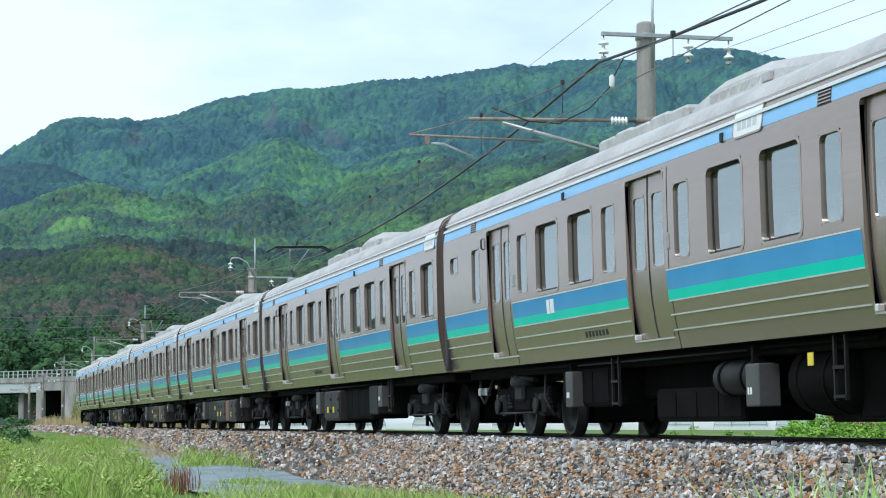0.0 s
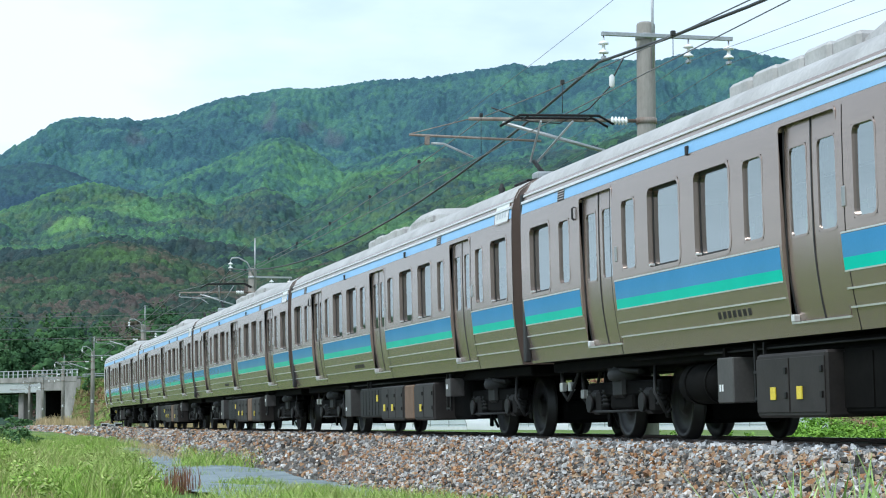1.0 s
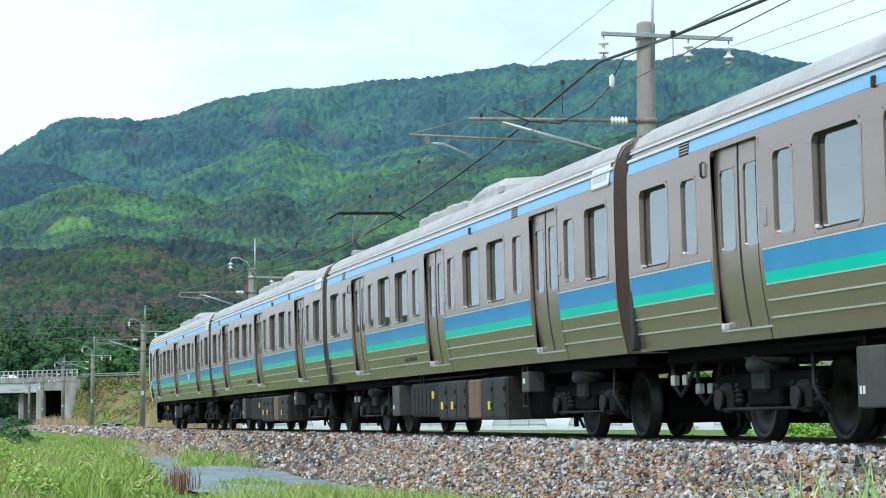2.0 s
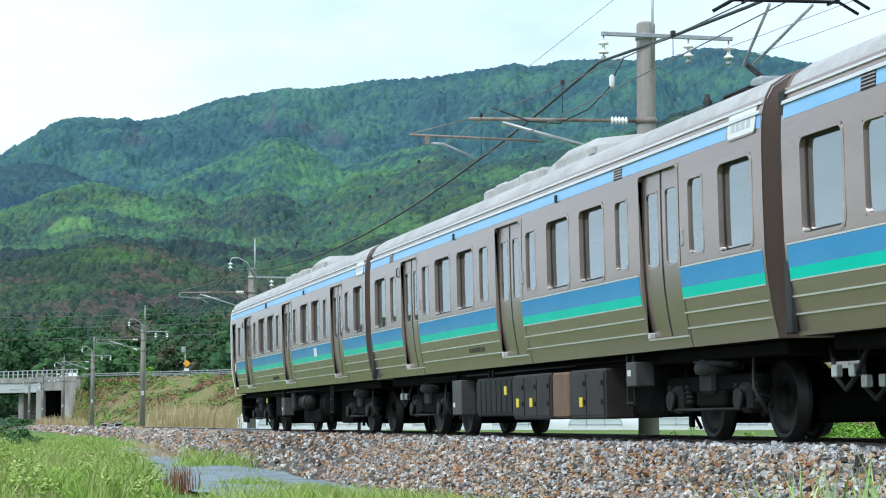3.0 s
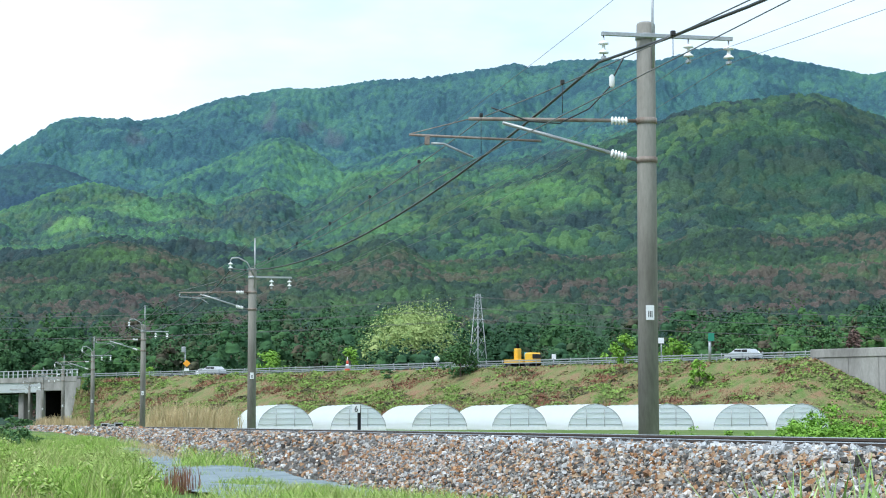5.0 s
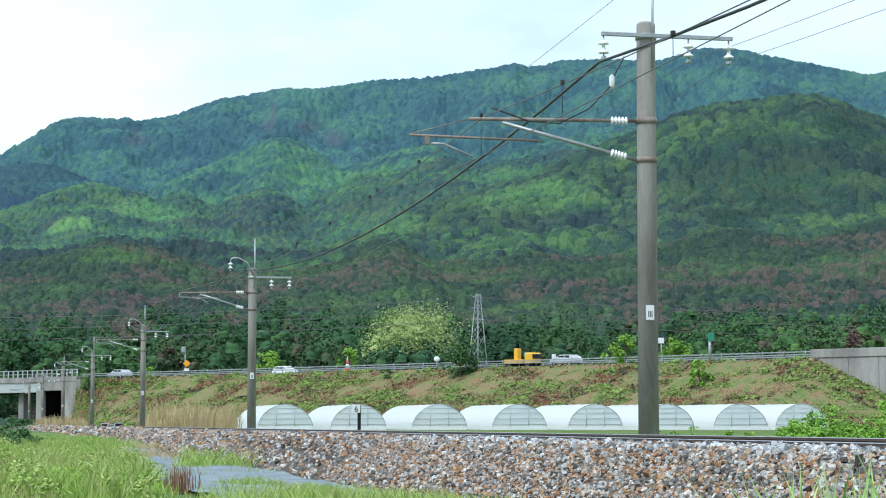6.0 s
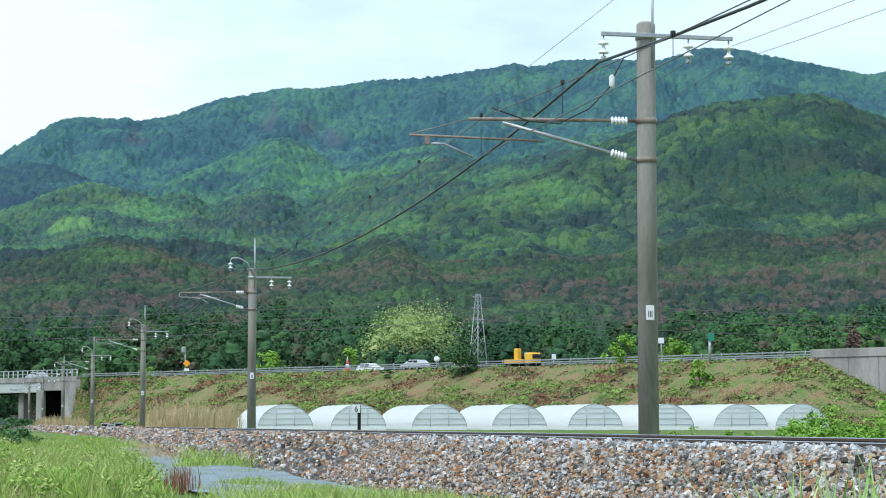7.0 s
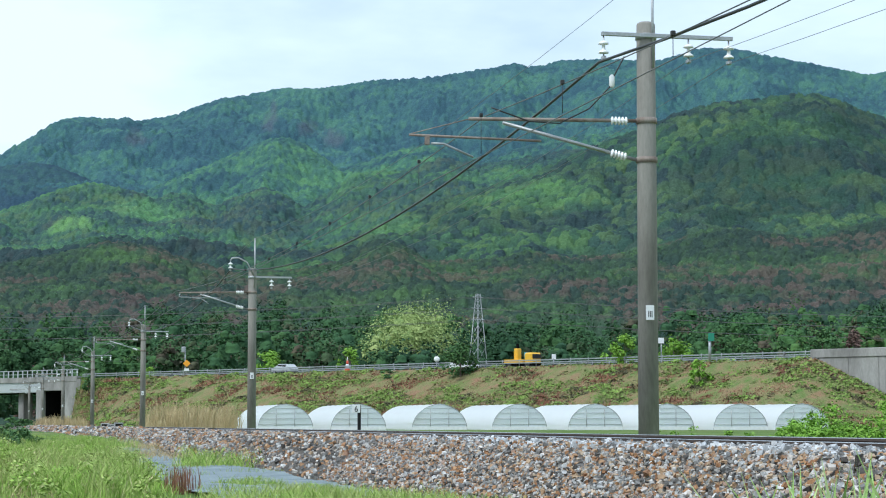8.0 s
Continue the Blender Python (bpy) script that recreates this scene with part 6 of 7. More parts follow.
def bogie_meshes():
    """Shapes shared by all bogies, built once: local y from -1.6 to 1.6, axles at +-1.05."""
    out = []
    for sx in (-1, 1):
        bm = box(sx * 0.98 - 0.07, sx * 0.98 + 0.07, -1.45, 1.45, 0.52, 0.70, 0.03)
        add_box(bm, sx * 0.98 - 0.08, sx * 0.98 + 0.08, -0.45, 0.45, 0.36, 0.55, 0.03)
        out.append(("side_frame", bm, UNDER))
        for ay in (-1.05, 1.05):
            bm = box(sx * 0.99 - 0.1, sx * 0.99 + 0.1, ay - 0.16, ay + 0.16, 0.30, 0.62, 0.05)
            out.append(("axle_box", bm, BOXGREY))
            bm = lathe([(0, 0.11), (0.03, 0.12), (0.06, 0.08), (0.07, 0.03)], 12, "x", (sx * 1.09 if sx > 0 else -1.16, ay, 0.44))
            out.append(("bearing_cover", bm, BOXGREY))
            for dy in (-0.3, 0.3):
                rib = [(0.0, 0.075)] + [q for k in range(4) for q in ((0.05 * k + 0.01, 0.06), (0.05 * k + 0.025, 0.085), (0.05 * k + 0.04, 0.06))] + [(0.21, 0.075)]
                out.append(("axle_spring", lathe(rib, 10, "z", (sx * 1.0, ay + dy, 0.40)), BOXGREY))
        bm = lathe([(0, 0.2), (0.02, 0.25), (0.08, 0.27), (0.14, 0.25), (0.16, 0.2), (0.2, 0.2)], 16, "z", (sx * 0.95, 0, 0.70))
        out.append(("air_spring", bm, BLACK))
        out.append(("damper", tube([(sx * 1.1, -0.9, 0.80), (sx * 1.1, 0.3, 0.86)], 0.035, 8), BOXGREY))
        out.append(("sand_pipe", tube([(sx * 0.8, 1.45, 0.85), (sx * 0.78, 1.6, 0.5), (sx * 0.62, 1.52, 0.12)], 0.02, 6), BOXGREY))
        out.append(("brake_hose", tube([(sx * 1.05, -1.3, 0.9), (sx * 1.12, -1.45, 0.55), (sx * 1.0, -1.5, 0.3), (sx * 0.9, -1.35, 0.35)], 0.02, 6), BLACK))
        out.append(("brake_unit", box(sx * 0.98 - 0.13, sx * 0.98 + 0.1, -0.22, 0.22, 0.5, 0.8, 0.04), BOXGREY))
    out.append(("bolster", box(-0.95, 0.95, -0.35, 0.35, 0.45, 0.75, 0.03), UNDER))
    # near-black block added to fill the bogie's middle, for motors and brakes
    out.append(("bogie_filler", box(-0.42, 0.42, -1.5, 1.5, 0.18, 0.5, 0.05), UNDER))
    for sx in (-1, 1):
        out.append(("brake_shoe", box(sx * 0.6 - 0.06, sx * 0.6 + 0.06, -0.55, -0.42, 0.25, 0.62, 0.02), BOXGREY))
        out.append(("guard_iron", box(sx * 0.72 - 0.02, sx * 0.72 + 0.02, 1.5, 1.62, 0.14, 0.6, 0.01), UNDER))
        out.append(("tie_bar", tube([(sx * 1.12, -1.0, 0.34), (sx * 1.12, 1.0, 0.34)], 0.018, 6), BOXGREY))
    out.append(("motor", box(-0.45, 0.45, -0.85, -0.4, 0.25, 0.7, 0.08), UNDER))
    return out


def wheel_mesh(sx):
    x0 = sx * 0.53
    prof = [(0, 0.10), (0.0, 0.33), (-0.01, 0.34), (-0.02, 0.445), (0.0, 0.46), (0.03, 0.455), (0.04, 0.432), (0.125, 0.425), (0.125, 0.365), (0.105, 0.35), (0.075, 0.30), (0.065, 0.16), (0.10, 0.14), (0.13, 0.10)]
    bm = lathe([(sx * (a), r) for a, r in prof], 28, "x", (x0, 0, 0.43))
    return bm


def mesh_of(name, bm, mat):
    me = bpy.data.meshes.new(name)
    bm.to_mesh(me)
    bm.free()
    me.materials.append(mat)
    return me


BOGIE = [(n, mesh_of(n, bm, m)) for n, bm, m in bogie_meshes()]
WHEELS = [mesh_of("wheel", wheel_mesh(s), WHEELSTEEL) for s in (-1, 1)]
TREADS = mesh_of("axle", lathe([(-0.6, 0.07), (0.6, 0.07)], 12, "x", (0, 0, 0.43)), WHEELSTEEL)


def child(name, me, parent, loc=(0, 0, 0)):
    ob = new(name, me)
    ob.parent = parent
    ob.location = loc
    return ob


def add_bogie(car, s):
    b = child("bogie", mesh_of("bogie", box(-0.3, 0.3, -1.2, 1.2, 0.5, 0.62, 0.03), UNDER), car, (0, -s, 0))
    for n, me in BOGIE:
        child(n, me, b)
    for ay in (-1.05, 1.05):
        for me in WHEELS:
            child("wheel", me, b, (0, ay, 0))
        child("axle", TREADS, b, (0, ay, 0))


def make_car(cab=False, logo=0.0, pantograph=False, kit=0, label="", small_end=False):
    car = tagged(empty("train_car"), label, "train car", "cars of the train")
    ops = openings(cab, small_end)
    for sgn in (-1, 1):
        part("side_wall", skin(sgn, ops), STEEL, car, smooth=True)
        big_open = []
        for a, b, c, d, kind in ops:
            if kind == "big":
                w = part("window", ring(sgn, a + 0.02, b - 0.02, c + 0.02, d - 0.02, 0.09, 0.045, 0.004), STEEL, car, "large passenger window with deep frame")
                part("gasket", ring(sgn, a + 0.05, b - 0.04, c + 0.05, d - 0.05, 0.06, 0.05, 0.0, 0.055), BLACK, w)
                part("pane", pane(sgn, a, b, c, d, 0.062), GLASS, w)
                part("latch", box(min(sgn * (side_x(c) - 0.05), sgn * (side_x(c) + 0.006)), max(sgn * (side_x(c) - 0.05), sgn * (side_x(c) + 0.006)), -a - 0.09, -a - 0.03, c + 0.035, c + 0.06, 0.006), SILVER, w)
            elif kind == "narrow":
                w = part("narrow_window", ring(sgn, a + 0.015, b - 0.015, c + 0.015, d - 0.015, 0.07, 0.03, 0.003), STEEL, car)
                part("pane", pane(sgn, a, b, c, d, 0.025), GLASS, w)
                if sgn < 0 and d - c > 0.5:
                    part("notice", box(-side_x(c) + 0.032, -side_x(c) + 0.036, -a - 0.34, -a - 0.22, c + 0.07, c + 0.24), PAPER, w, "small white notice")
            elif kind == "door":
                mid = (a + b) / 2
                for p0, p1 in ((a, mid - 0.006), (mid + 0.006, b)):
                    l = part("door_leaf", door_leaf(sgn, p0, p1, p0 + 0.115, p1 - 0.105), STEEL, car, "steel sliding door leaf", True)
                    part("pane", pane(sgn, p0 + 0.07, p1 - 0.07, 1.86, 2.78, 0.06), GLASS, l)
                    part("window_frame", ring(sgn, p0 + 0.13, p1 - 0.12, 1.915, 2.725, 0.06, 0.025, 0.003, 0.05), STEEL, l)
                    if sgn < 0:
                        for zq, q in ((2.52, 0.12), (2.08, 0.10)):
                            part("sticker", box(-side_x(zq) + 0.064, -side_x(zq) + 0.067, -p0 - 0.34, -p0 - 0.34 + q, zq, zq + 0.13), PAPER, l, "white door sticker")
                part("door_surround", ring(sgn, a, b, DOOR_Z[0], DOOR_Z[1], 0.05, 0.03, 0.006), STEEL, car)
                part("door_seal", strip(sgn, mid - 0.012, mid + 0.012, DOOR_Z[0], DOOR_Z[1], -0.044), BLACK, car)
                # black strip down one door edge, painted for the shadow of the reveal
                part("edge_shadow", strip(sgn, a, a + 0.03, DOOR_Z[0], DOOR_Z[1], -0.042), BLACK, car)
                part("sill", strip(sgn, a - 0.02, b + 0.02, DOOR_Z[0] - 0.018, DOOR_Z[0], 0.010, 0.05), SILVER, car, "bright steel door sill")
                part("sill_block", box(min(sgn * 1.33, sgn * 1.405), max(sgn * 1.33, sgn * 1.405), -a - 0.06, -a, DOOR_Z[0], DOOR_Z[0] + 0.07, 0.01), SILVER, car)
                part("door_button", box(min(sgn * 1.46, sgn * 1.485), max(sgn * 1.46, sgn * 1.485), -b - 0.19, -b - 0.12, 2.06, 2.24, 0.008), GALV, car, "door button plate")
            else:
                l = part("cab_door", pane(sgn, a, b, c, d, 0.05), STEEL, car, "narrow steel cab door")
                part("pane", pane(sgn, a + 0.14, b - 0.14, 2.0, 2.72, 0.044), GLASS, l)
                part("window_frame", ring(sgn, a + 0.15, b - 0.15, 2.01, 2.71, 0.04, 0.04, 0.01, 0.05), BLACK, l)
                part("handle", tube([(sgn * 1.44, -b + 0.12, 1.85), (sgn * 1.47, -b + 0.12, 1.80), (sgn * 1.47, -b + 0.12, 1.6), (sgn * 1.43, -b + 0.12, 1.55)], 0.015, 6), SILVER, l)
                part("door_surround", ring(sgn, a, b, c, d, 0.04, 0.03, 0.008), STEEL, car)
        # paint bands and trim between the doors
        stops = [0.06] + [v for dd in DOORS for v in (dd[0] - 0.06, dd[1] + 0.06)] + [BODY - 0.06]
        if cab:
            stops[0] = 1.08
        for a, b in zip(stops[0::2], stops[1::2]):
            part("blue_band", strip(sgn, a, b, 1.625, 1.83, 0.003), BLUE, car, "blue painted band", True)
            part("teal_band", strip(sgn, a, b, 1.515, 1.625, 0.003), TEAL, car, "turquoise painted band", True)
            for zt in (1.835, 1.503):
                part("band_edge", strip(sgn, a, b, zt, zt + 0.014, 0.006), SILVER, car)
            for zt in (1.352, 1.19):
                part("rib", strip(sgn, a, b, zt, zt + 0.015, 0.012, 0.016), SILVER, car, "bright raised rib along the wall")
        part("roof_band", strip(sgn, 0.05, BODY - 0.03, 3.005, 3.135, 0.003), LIGHT_BLUE, car, "light blue painted band under the roof", True)
        part("gutter", strip(sgn, 0.03, BODY - 0.02, 3.14, 3.175, 0.022, 0.03), SILVER, car)
        part("upper_gutter", strip(sgn, 0.03, BODY - 0.02, 3.235, 3.26, 0.018, 0.03), SILVER, car)
        for s in ((0.9, 13.95) if not cab else (5.6,)):
            vent = part("vent", strip(sgn, s + 0.9, s + 1.2, 3.0, 3.14, 0.006), BLACK, car, "dark louvred vent")
            for q in range(4):
                part("louvre", strip(sgn, s + 0.9, s + 1.2, 3.015 + 0.032 * q, 3.028 + 0.032 * q, 0.012), STEEL, vent)
        for s in (6.7, 12.4):
            part("marker_lamp", box(min(sgn * 1.44, sgn * 1.49), max(sgn * 1.44, sgn * 1.49), -s - 0.06, -s, 2.99, 3.09, 0.01), BLACK, car)
        sg0 = 12.75 if small_end else 18.6
        part("destination_sign", ring(sgn, sg0, sg0 + 0.75, 2.99, 3.25, 0.05, 0.02, 0.014), STEEL, car)
        part("sign_face", strip(sgn, sg0, sg0 + 0.75, 2.99, 3.25, 0.009), WHITE, car, "pale destination display")
        for k in range(4):
            part("sign_bar", strip(sgn, sg0 + 0.1 + 0.14 * k, sg0 + 0.2 + 0.14 * k, 3.05, 3.18, 0.0115), CARPAINT, car)
        part("grab_rail", tube([(sgn * 1.475, -2.55, 2.86), (sgn * 1.50, -2.55, 2.84), (sgn * 1.50, -2.55, 2.72), (sgn * 1.475, -2.55, 2.7)], 0.014, 6), BLACK, car)
        # car number as plain bars
        for k in range(7):
            part("number_bar", strip(sgn, 7.35 + 0.14 * k, 7.43 + 0.14 * k, 1.245, 1.315, 0.004), CASEGREY, car)
        if logo:
            for a, b, c, d in ((-0.17, -0.05, 1.61, 1.79), (-0.01, 0.16, 1.61, 1.79)):
                part("emblem_block", strip(sgn, logo + a, logo + b, c, d, 0.0075), WHITE, car)
        for k, xx in enumerate((3.9, 10.6, 17.0)):
            part("panel_joint", strip(sgn, xx + 0.1, xx + 0.112, 1.0, 2.95, 0.0025, 0.003), UNDER, car)
    # roof
    bm = bmesh.new()
    sec = [(-x, z) for z, x in ROOF] + [(x, z) for z, x in ROOF[-2::-1]]
    ys = [0.0, 0.12] + list(np.arange(1.5, 19, 1.5)) + [BODY - 0.12, BODY]
    rings = [[bm.verts.new((x * (0.985 if i in (0, len(ys) - 1) else 1), -s, z - (0.02 if i in (0, len(ys) - 1) else 0))) for x, z in sec] for i, s in enumerate(ys)]
    for r0, r1 in zip(rings, rings[1:]):
        for k in range(len(sec) - 1):
            bm.faces.new((r0[k], r0[k + 1], r1[k + 1], r1[k])).smooth = True
    part("roof", bm, STEEL_ROOF, car, "grey painted roof")
    # air conditioner
    bm = bmesh.new()
    secs = [(9.95, 0.9, 3.75), (10.4, 0.95, 3.79), (11.0, 0.98, 3.84), (12.3, 0.98, 3.84), (13.2, 0.9, 3.76), (14.2, 0.7, 3.68)]
    rr = []
    for s, w, z in secs:
        rr.append([bm.verts.new((x, -s, zz)) for x, zz in ((-w - 0.1, 3.4), (-w, z - 0.1), (-w + 0.12, z), (0, z + 0.02), (w - 0.12, z), (w, z - 0.1), (w + 0.1, 3.4))])
    for r0, r1 in zip(rr, rr[1:]):
        for k in range(6):
            bm.faces.new((r0[k], r0[k + 1], r1[k + 1], r1[k]))
    for r in (rr[0][::-1], rr[-1]):
        bm.faces.new(r)
    ac = part("air_conditioner", bm, STEEL_ROOF, car, "grey roof air conditioner housing")
    for k in range(6):
        part("grille", box(-1.02, -0.97, -10.9 - 0.3 * k - 0.22, -10.9 - 0.3 * k, 3.60, 3.70, 0.01), STEEL_ROOF, ac)
    for k in range(5):
        s = 6.7 + 0.68 * k
        part("roof_vent", box(-0.98, 0.98, -s - 0.6, -s, 3.55, 3.74 + 0.02 * (k % 2), 0.04), STEEL_ROOF, car, "low grey roof ventilator box")
    # floor, ends, ceiling and seats
    part("floor", box(-1.34, 1.34, -BODY + 0.02, -0.02, 1.0, 1.12), UNDER, car)
    part("ceiling", box(-1.3, 1.3, -BODY + 0.05, -0.05, 3.14, 3.18), ROOM, car)
    for s in ((BODY,) if cab else (0.0, BODY)):
        bm = bmesh.new()
        sec2 = [(x, z) for z, x in SIDE] + [(x, z) for z, x in ROOF[1:]] + [(-x, z) for z, x in ROOF[-2::-1]][:-1] + [(-x, z) for z, x in SIDE[::-1]]
        bm.faces.new([bm.verts.new((x, -s + (0.012 if s == 0 else -0.012) * -1, z)) for x, z in sec2])
        part("end_wall", bm, STEEL, car)
    if not cab:
        part("gangway", box(-0.5, 0.5, 0.0, 0.5, 1.05, 3.15, 0.03), BLACK, car, "black folding gangway between cars")
        for sgn in (-1, 1):
            part("end_post", box(min(sgn * 1.38, sgn * 1.46), max(sgn * 1.38, sgn * 1.46), -0.06, 0.07, 1.02, 3.28, 0.015), BLACK, car)
    for sgn in (-1, 1):
        for a, b in ((4.4, 8.9), (10.9, 15.4)):
            seat = part("seat", box(min(sgn * 0.85, sgn * 1.36), max(sgn * 0.85, sgn * 1.36), -b, -a, 1.5, 1.62, 0.03), SEATCLOTH, car, "blue bench seat")
            part("seat_back", box(min(sgn * 1.27, sgn * 1.37), max(sgn * 1.27, sgn * 1.37), -b, -a, 1.62, 1.95, 0.03), SEATCLOTH, seat)
    # Added dark block that stops daylight showing through beneath the car.
    part("centre_filler", box(-0.75, 0.75, -14.4, -5.2, 0.48, 0.9, 0.05), UNDER, car)
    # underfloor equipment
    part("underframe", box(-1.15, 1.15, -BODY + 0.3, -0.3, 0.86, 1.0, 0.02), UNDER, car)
    slabs, tanks = [], []
    if kit == 1:
        items = [(-1.30, -0.6, 7.3, 9.4, 0.30, 0.86, BOXGREY), (-1.35, -0.6, 9.6, 11.5, 0.25, 0.86, CASEGREY), (-1.36, -0.7, 11.65, 12.35, 0.27, 0.85, BROWNBOX), (-1.35, -0.6, 12.42, 13.9, 0.25, 0.86, CASEGREY), (-1.0, -0.4, 13.9, 15.1, 0.26, 0.9, UNDER)]
        slabs = [(5.9, 6.5, 0.33, 0.86), (14.75, 15.1, 0.62, 0.90)]
        plates = ((9.2, 0.60), (9.85, 0.42), (10.55, 0.42), (12.9, 0.40))
    elif kit == 2:
        items = [(-1.35, -0.6, 8.2, 9.9, 0.25, 0.86, CASEGREY), (-1.2, -0.5, 9.95, 12.6, 0.28, 0.88, UNDER), (-1.30, -0.6, 12.8, 13.6, 0.36, 0.9, BOXGREY)]
        slabs = [(7.1, 7.55, 0.40, 0.86), (13.9, 14.25, 0.5, 0.88)]
        plates = ((8.6, 0.42), (9.25, 0.42))
        tanks = [(5.4, 1.3, -1.0, 0.62, 0.22)]
    elif kit == 3:
        items = [(-1.1, -0.3, 9.1, 11.8, 0.21, 0.58, UNDER), (-1.2, -0.5, 5.6, 7.6, 0.4, 0.9, UNDER), (-0.9, 0.6, 13.6, 15.0, 0.2, 0.95, UNDER)]
        slabs = [(12.55, 12.9, 0.36, 0.78), (6.2, 6.5, 0.4, 0.85)]
        plates = ((14.2, 0.72),)
        tanks = [(11.3, 1.25, -1.1, 0.66, 0.18), (13.1, 1.3, -0.85, 0.60, 0.33)]
    else:
        items = [(-1.1, -0.4, 10.0, 12.3, 0.22, 0.52, UNDER), (-1.0, -0.3, 12.75, 13.1, 0.24, 0.42, UNDER), (-0.9, 0.6, 13.7, 15.0, 0.2, 0.95, UNDER), (-1.2, -0.6, 6.4, 7.6, 0.36, 0.9, UNDER), (-1.25, -1.0, 9.0, 9.5, 0.5, 0.9, BOXGREY)]
        slabs = [(8.2, 8.6, 0.39, 0.80)]
        plates = ((5.9, 0.7),)
        tanks = [(10.3, 1.3, -1.12, 0.68, 0.18), (12.4, 1.3, -0.85, 0.62, 0.33)]
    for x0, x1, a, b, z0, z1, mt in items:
        e = part("equipment_box", box(x0, x1, -b, -a, z0, z1, 0.025), mt, car, "rusty brown panel" if mt is BROWNBOX else "dark underfloor equipment box")
        n = max(1, int((b - a) / (0.28 if mt is BOXGREY else 0.62)))
        if b - a > 0.9:
            for k in range(n):
                q, hw = a + (b - a) * (k + 0.5) / n, (b - a) / n / 2 - 0.02
                cv = part("cover_panel", box(x0 - 0.012, x0, -q - hw, -q + hw, z0 + 0.05, z1 - 0.05, 0.004), mt, e)
                if mt is CASEGREY:
                    for zz in (z0 + 0.18, z1 - 0.2):
                        part("latch", box(x0 - 0.03, x0 - 0.012, -q - hw + 0.03, -q - hw + 0.08, zz, zz + 0.06, 0.004), BOXGREY, cv)
    for a, b, z0, z1 in slabs:
        e = part("cover_box", box(-1.35, -1.12, -b, -a, z0, z1, 0.012), SLAB, car, "worn pale grey cover box")
        for q in (0.06, 0.13):
            part("plate_mark", box(-1.354, -1.35, -a - q - 0.04, -a - q, z0 + 0.12, z0 + 0.19), WHITE, e)
        part("hanger", box(-1.30, -1.24, -a - 0.1, -a - 0.04, z1, 0.96), UNDER, e)
    for a, ln, xx, zz, rr in tanks:
        part("air_tank", lathe([(0, rr * 0.2), (0.05, rr * 0.8), (0.13, rr), (ln - 0.13, rr), (ln - 0.05, rr * 0.8), (ln, rr * 0.2)], 18, "y", (xx, -a - ln, zz)), BOXGREY if rr < 0.2 else UNDER, car, "dark cylindrical air tank")
        for q in (0.25, 0.75):
            part("tank_strap", lathe([(-0.025, rr + 0.012), (0.025, rr + 0.012)], 18, "y", (xx, -a - ln * q, zz)), UNDER, car)
    for s, z in plates:
        part("yellow_label", box(-1.376, -1.362, -s - 0.12, -s, z, z + 0.12, 0.002), YELLOW, car, "yellow warning label")
    for s in (8.0, 14.6):
        st = part("step_ladder", box(-1.30, -1.27, -s - 0.03, -s, 0.40, 0.98), BOXGREY, car)
        part("ladder_rail", box(-1.30, -1.27, -s - 0.28, -s - 0.25, 0.40, 0.98), BOXGREY, st)
        for zz in (0.42, 0.68):
            part("rung", box(-1.31, -1.26, -s - 0.27, -s - 0.01, zz, zz + 0.03), BOXGREY, st)
    part("pipe_run", tube([(-1.2, -3.9, 0.94), (-1.2, -15.4, 0.94)], 0.022, 6), UNDER, car)
    part("pipe_run", tube([(-1.26, -6.5, 0.92), (-1.26, -12.4, 0.92)], 0.012, 6), BOXGREY, car)
    for s in (2.95, 16.75):
        add_bogie(car, s)
    for s in (0.0, BODY):
        if cab and s == 0:
            continue
        sg = 1 if s == 0 else -1
        part("coupler", box(-0.12, 0.12, -s - 0.2 if sg > 0 else -s - 0.25, -s + 0.25 if sg > 0 else -s + 0.2, 0.72, 0.95, 0.03), UNDER, car)
        for xx, dz in ((-0.75, 0.0), (-0.45, 0.1)):
            part("jumper_cable", tube([(xx, -s + sg * -0.2, 0.92), (xx - 0.05, -s + sg * 0.02, 0.62 - dz), (xx - 0.05, -s + sg * 0.25, 0.5 - dz)], 0.025, 6), BLACK, car)
            part("cock_handle", box(xx - 0.09, xx - 0.02, -s + sg * 0.05 - 0.06, -s + sg * 0.05 + 0.06, 0.62 - dz, 0.74 - dz, 0.01), SILVER, car, "bright metal pipe cock")
    if cab:
        make_cab(car)
    if pantograph:
        make_pantograph(car, 16.0)
    return car


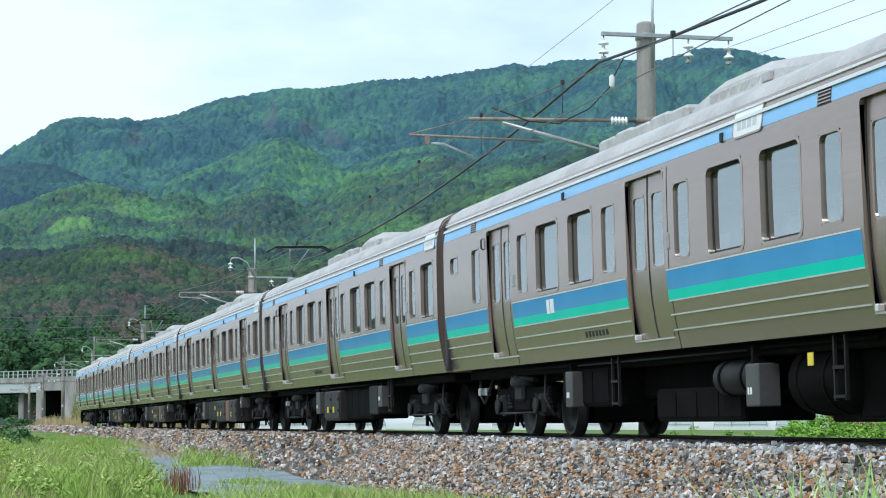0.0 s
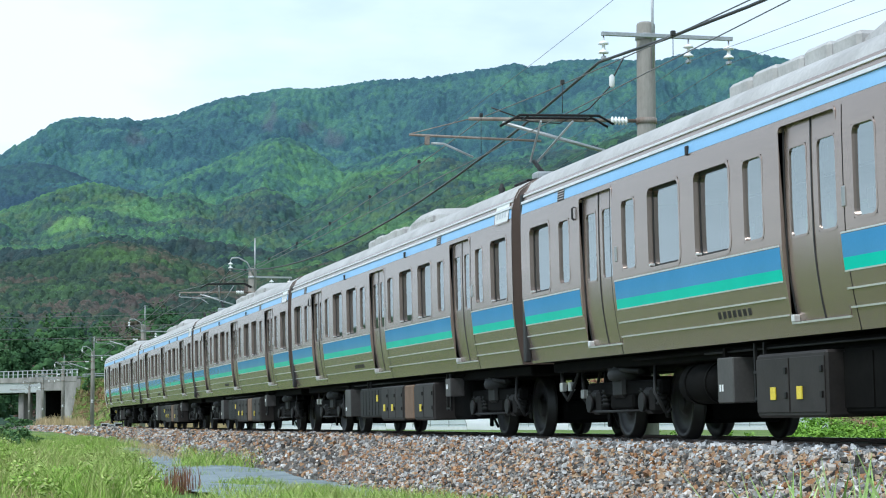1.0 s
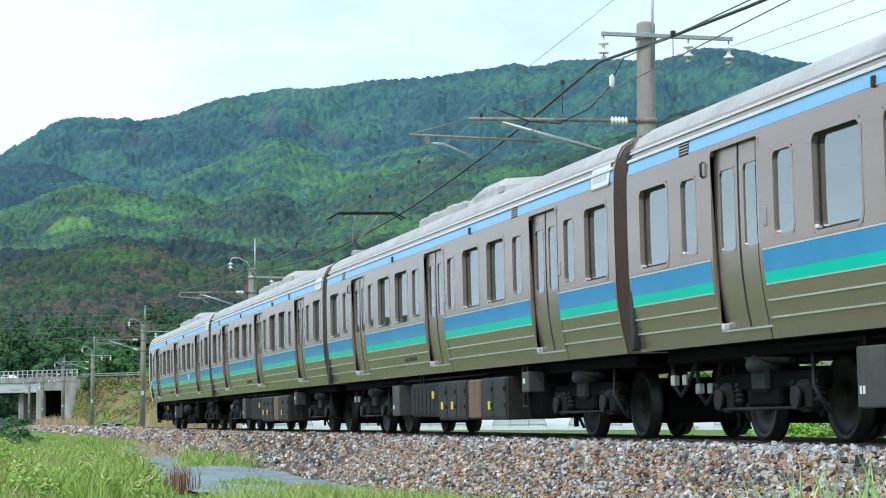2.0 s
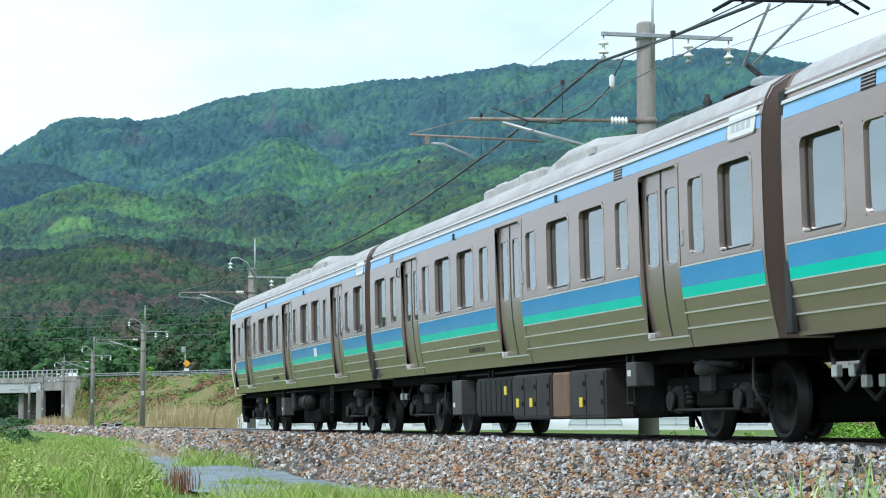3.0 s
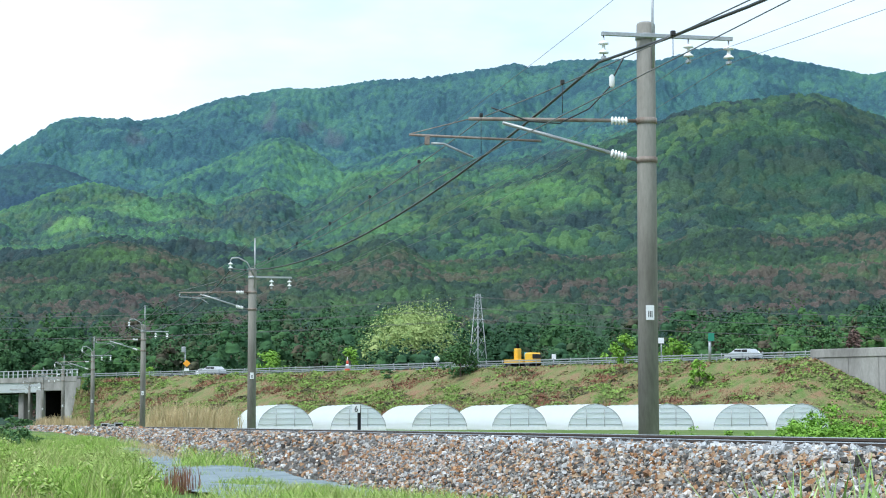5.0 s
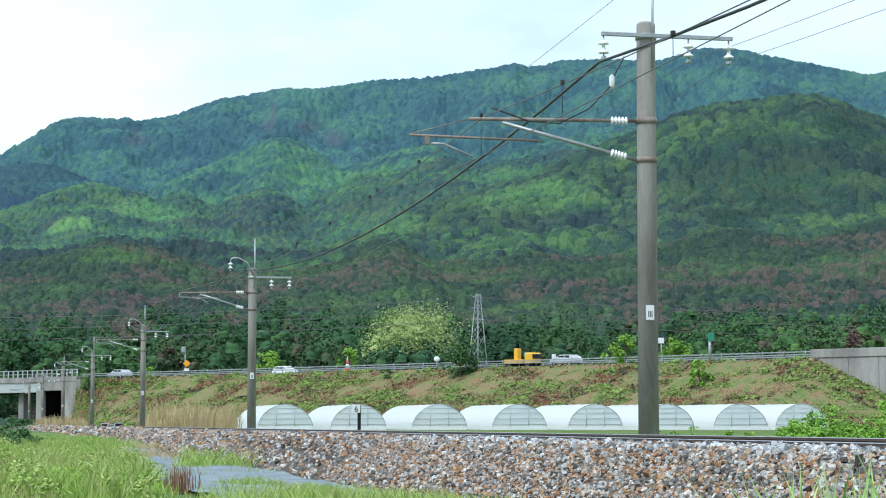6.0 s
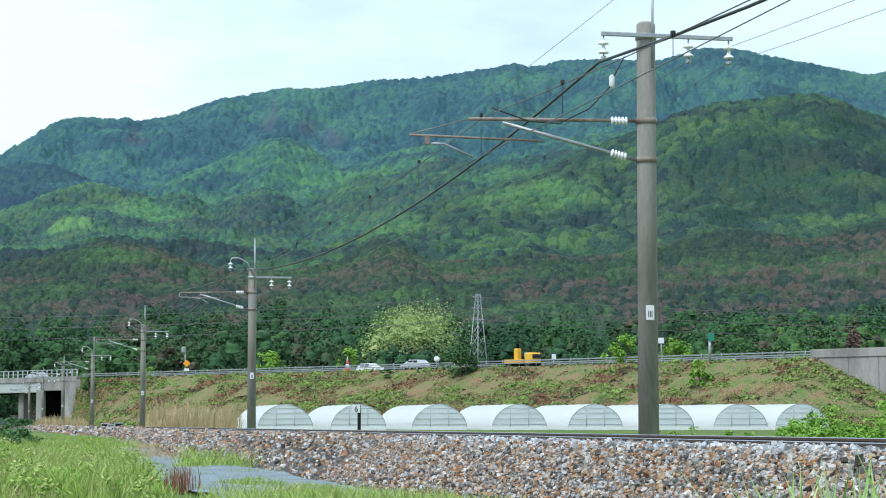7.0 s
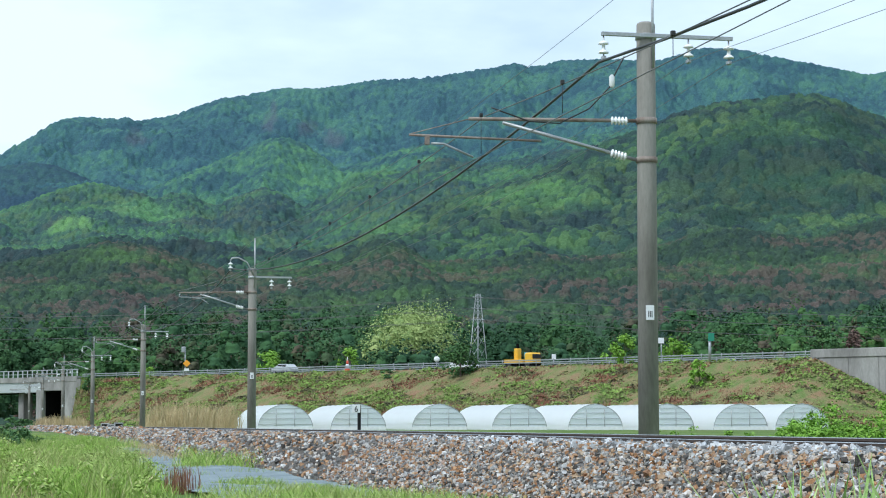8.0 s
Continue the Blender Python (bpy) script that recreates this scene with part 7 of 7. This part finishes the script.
def make_cab(car):
    """The flat driving end with its pale frame, windows, lamps and skirt."""
    bm = bmesh.new()
    sec = [(x, z) for z, x in SIDE] + [(x, z) for z, x in ROOF[1:]] + [(-x, z) for z, x in ROOF[-2::-1]][:-1] + [(-x, z) for z, x in SIDE[::-1]]
    out = lambda z: 0.10 + 0.10 * (1 - abs((z - 1.9) / 1.7))
    a = [bm.verts.new((x, 0, z)) for x, z in sec]
    b = [bm.verts.new((x * 0.985, 0.07, 1.0 + (z - 1.0) * 0.99)) for x, z in sec]
    n = len(sec)
    for k in range(n):
        bm.faces.new((a[k], a[(k + 1) % n], b[(k + 1) % n], b[k]))
    bm.faces.new(b)
    bmesh.ops.recalc_face_normals(bm, faces=bm.faces)
    f = part("cab_front", bm, WHITE, car, "pale painted cab end")
    for sgn in (-1, 1):
        part("corner_trim", strip(sgn, -0.03, 0.075, 1.0, 3.3, 0.006, 0.01), WHITE, car, "pale corner trim of the cab")
    for x0, x1 in ((-1.25, -0.42), (-0.34, 0.34), (0.42, 1.25)):
        part("windscreen", box(x0, x1, 0.06, 0.08, 1.9, 2.85, 0.01), BLACK, f)
    part("front_band", box(-1.4, 1.4, 0.068, 0.076, 1.5, 1.8, 0.002), BLUE, f)
    for xx in (-1.05, 1.05):
        part("tail_lamp", lathe([(0, 0.09), (0.03, 0.09), (0.04, 0.06)], 12, "y", (xx, 0.07, 1.35)), SILVER, f)
    part("skirt", box(-1.2, 1.2, -0.25, -0.10, 0.32, 0.98, 0.03), UNDER, car, "dark skirt under the cab")
    for sgn in (-1, 1):
        bm = bmesh.new()
        pts = [(-0.1, 0.98), (-0.12, 0.55), (-0.45, 0.24), (-1.25, 0.22), (-1.25, 0.34), (-0.6, 0.4), (-0.35, 0.7), (-0.35, 0.98)]
        for xx in (1.16, 1.22):
            bm.faces.new([bm.verts.new((sgn * xx, y, z)) for y, z in pts])
        bm.verts.ensure_lookup_table()
        vs = list(bm.verts)
        k = len(pts)
        for i in range(k):
            bm.faces.new((vs[i], vs[(i + 1) % k], vs[k + (i + 1) % k], vs[k + i]))
        bmesh.ops.recalc_face_normals(bm, faces=bm.faces)
        part("skirt_plate", bm, UNDER, car)
    part("coupler", box(-0.15, 0.15, -0.3, 0.35, 0.72, 0.98, 0.04), UNDER, car)
    for sgn in (-1, 1):
        part("step", box(min(sgn * 1.0, sgn * 1.3), max(sgn * 1.0, sgn * 1.3), -0.95, -0.55, 0.62, 0.66, 0.005), BOXGREY, car)


def make_pantograph(car, s):
    p = part("pantograph", box(-0.38, 0.38, -s - 0.4, -s + 0.4, 3.86, 3.90, 0.015), BOXGREY, car, "raised single-arm pantograph on the roof")
    for xx in (-0.36, 0.36):
        for yy in (-0.4, 0.4):
            part("foot_insulator", lathe([(3.66, 0.04), (3.72, 0.06), (3.76, 0.04), (3.80, 0.06), (3.86, 0.04)], 10, "z", (xx, -s + yy, 0)), BOXGREY, p)
    zt = 4.79
    part("lower_arm", tube([(0, -s - 0.2, 3.92), (0, -s + 0.55, 4.28)], 0.035, 8), BOXGREY, p)
    part("lower_link", tube([(0.1, -s - 0.05, 3.92), (0.06, -s + 0.52, 4.22)], 0.015, 6), BOXGREY, p)
    for xx in (-1, 1):
        part("upper_arm", tube([(xx * 0.06, -s + 0.55, 4.28), (xx * 0.25, -s - 0.8, zt - 0.06)], 0.018, 8), GALV, p)
    part("spring_box", box(-0.2, 0.2, -s - 0.3, -s + 0.0, 3.90, 4.03, 0.03), GALV, p)
    for yy in (-0.15, 0.15):
        part("contact_strip", tube([(-0.85, -s - 0.8 + yy, zt - 0.12), (-0.62, -s - 0.8 + yy, zt + 0.01), (0.62, -s - 0.8 + yy, zt + 0.01), (0.85, -s - 0.8 + yy, zt - 0.12)], 0.02, 8), BOXGREY, p)
    for xx in (-0.5, 0.5):
        part("head_link", tube([(xx, -s - 0.97, zt - 0.02), (xx, -s - 0.63, zt - 0.02)], 0.016, 6), BOXGREY, p)
    part("arrester", lathe([(3.60, 0.04), (3.74, 0.06), (3.77, 0.04), (3.81, 0.06), (3.84, 0.04), (3.90, 0.025)], 12, "z", (-0.6, -s + 0.3, 0)), BLACK, p)


BASE = "brown-grey steel train car with blue and turquoise bands"
CARS = [
    make_car(cab=True, logo=13.8, kit=0, label=BASE + " and cab"),
    make_car(pantograph=True, kit=1, label=BASE + " with pantograph"),
    make_car(kit=1, label=BASE),
    make_car(pantograph=True, kit=1, label=BASE + " with pantograph"),
    make_car(kit=2, label=BASE),
    make_car(logo=6.0, kit=3, label=BASE + ", small end window", small_end=True),
]

# ---- movement ----
REAR_START, SPEED = 132.52, 24.66


def drive(thing, out, forward, places):
    """Rows for a vehicle on the road: (seconds, metres along)."""
    walk(thing, [(t, pose(*road_pt(a, out, ROAD_Z + 0.005), 0, 0, ROAD_TURN + (0 if forward else 180))) for t, a in places])


def motions():
    for k, car in enumerate(CARS):
        walk(car, [(t, pose(0, REAR_START - SPEED * t - 20.0 * k, 0, 0, CANT, 0)) for t in (0.0, 1.0, 2.0, 3.0, 4.0, 5.0, 6.0, 7.0, 8.0)])
    a0, a1 = road_at(1002, -3.0), road_at(504, -3.0)
    va = (a1 - a0) / 2.0
    drive(CAR_A, -3.0, True, [(t, a0 + va * (t - 6.0)) for t in (0.0, 2.0, 4.0, 6.0, 8.0)])
    d0, d1 = road_at(466, -3.0), road_at(213, -3.0)
    vd = (d1 - d0) / 1.5
    drive(CAR_D, -3.0, True, [(t, d0 + vd * (t - 4.5)) for t in (0.0, 2.0, 4.0, 6.0, 8.0)])
    b0, b1 = road_at(303, -10.0), road_at(736, -10.0)
    vb = (b1 - b0) / 3.0
    drive(CAR_B, -10.0, False, [(t, b0 + vb * (t - 4.5)) for t in (0.0, 2.0, 4.0, 6.0, 8.0)])


motions()
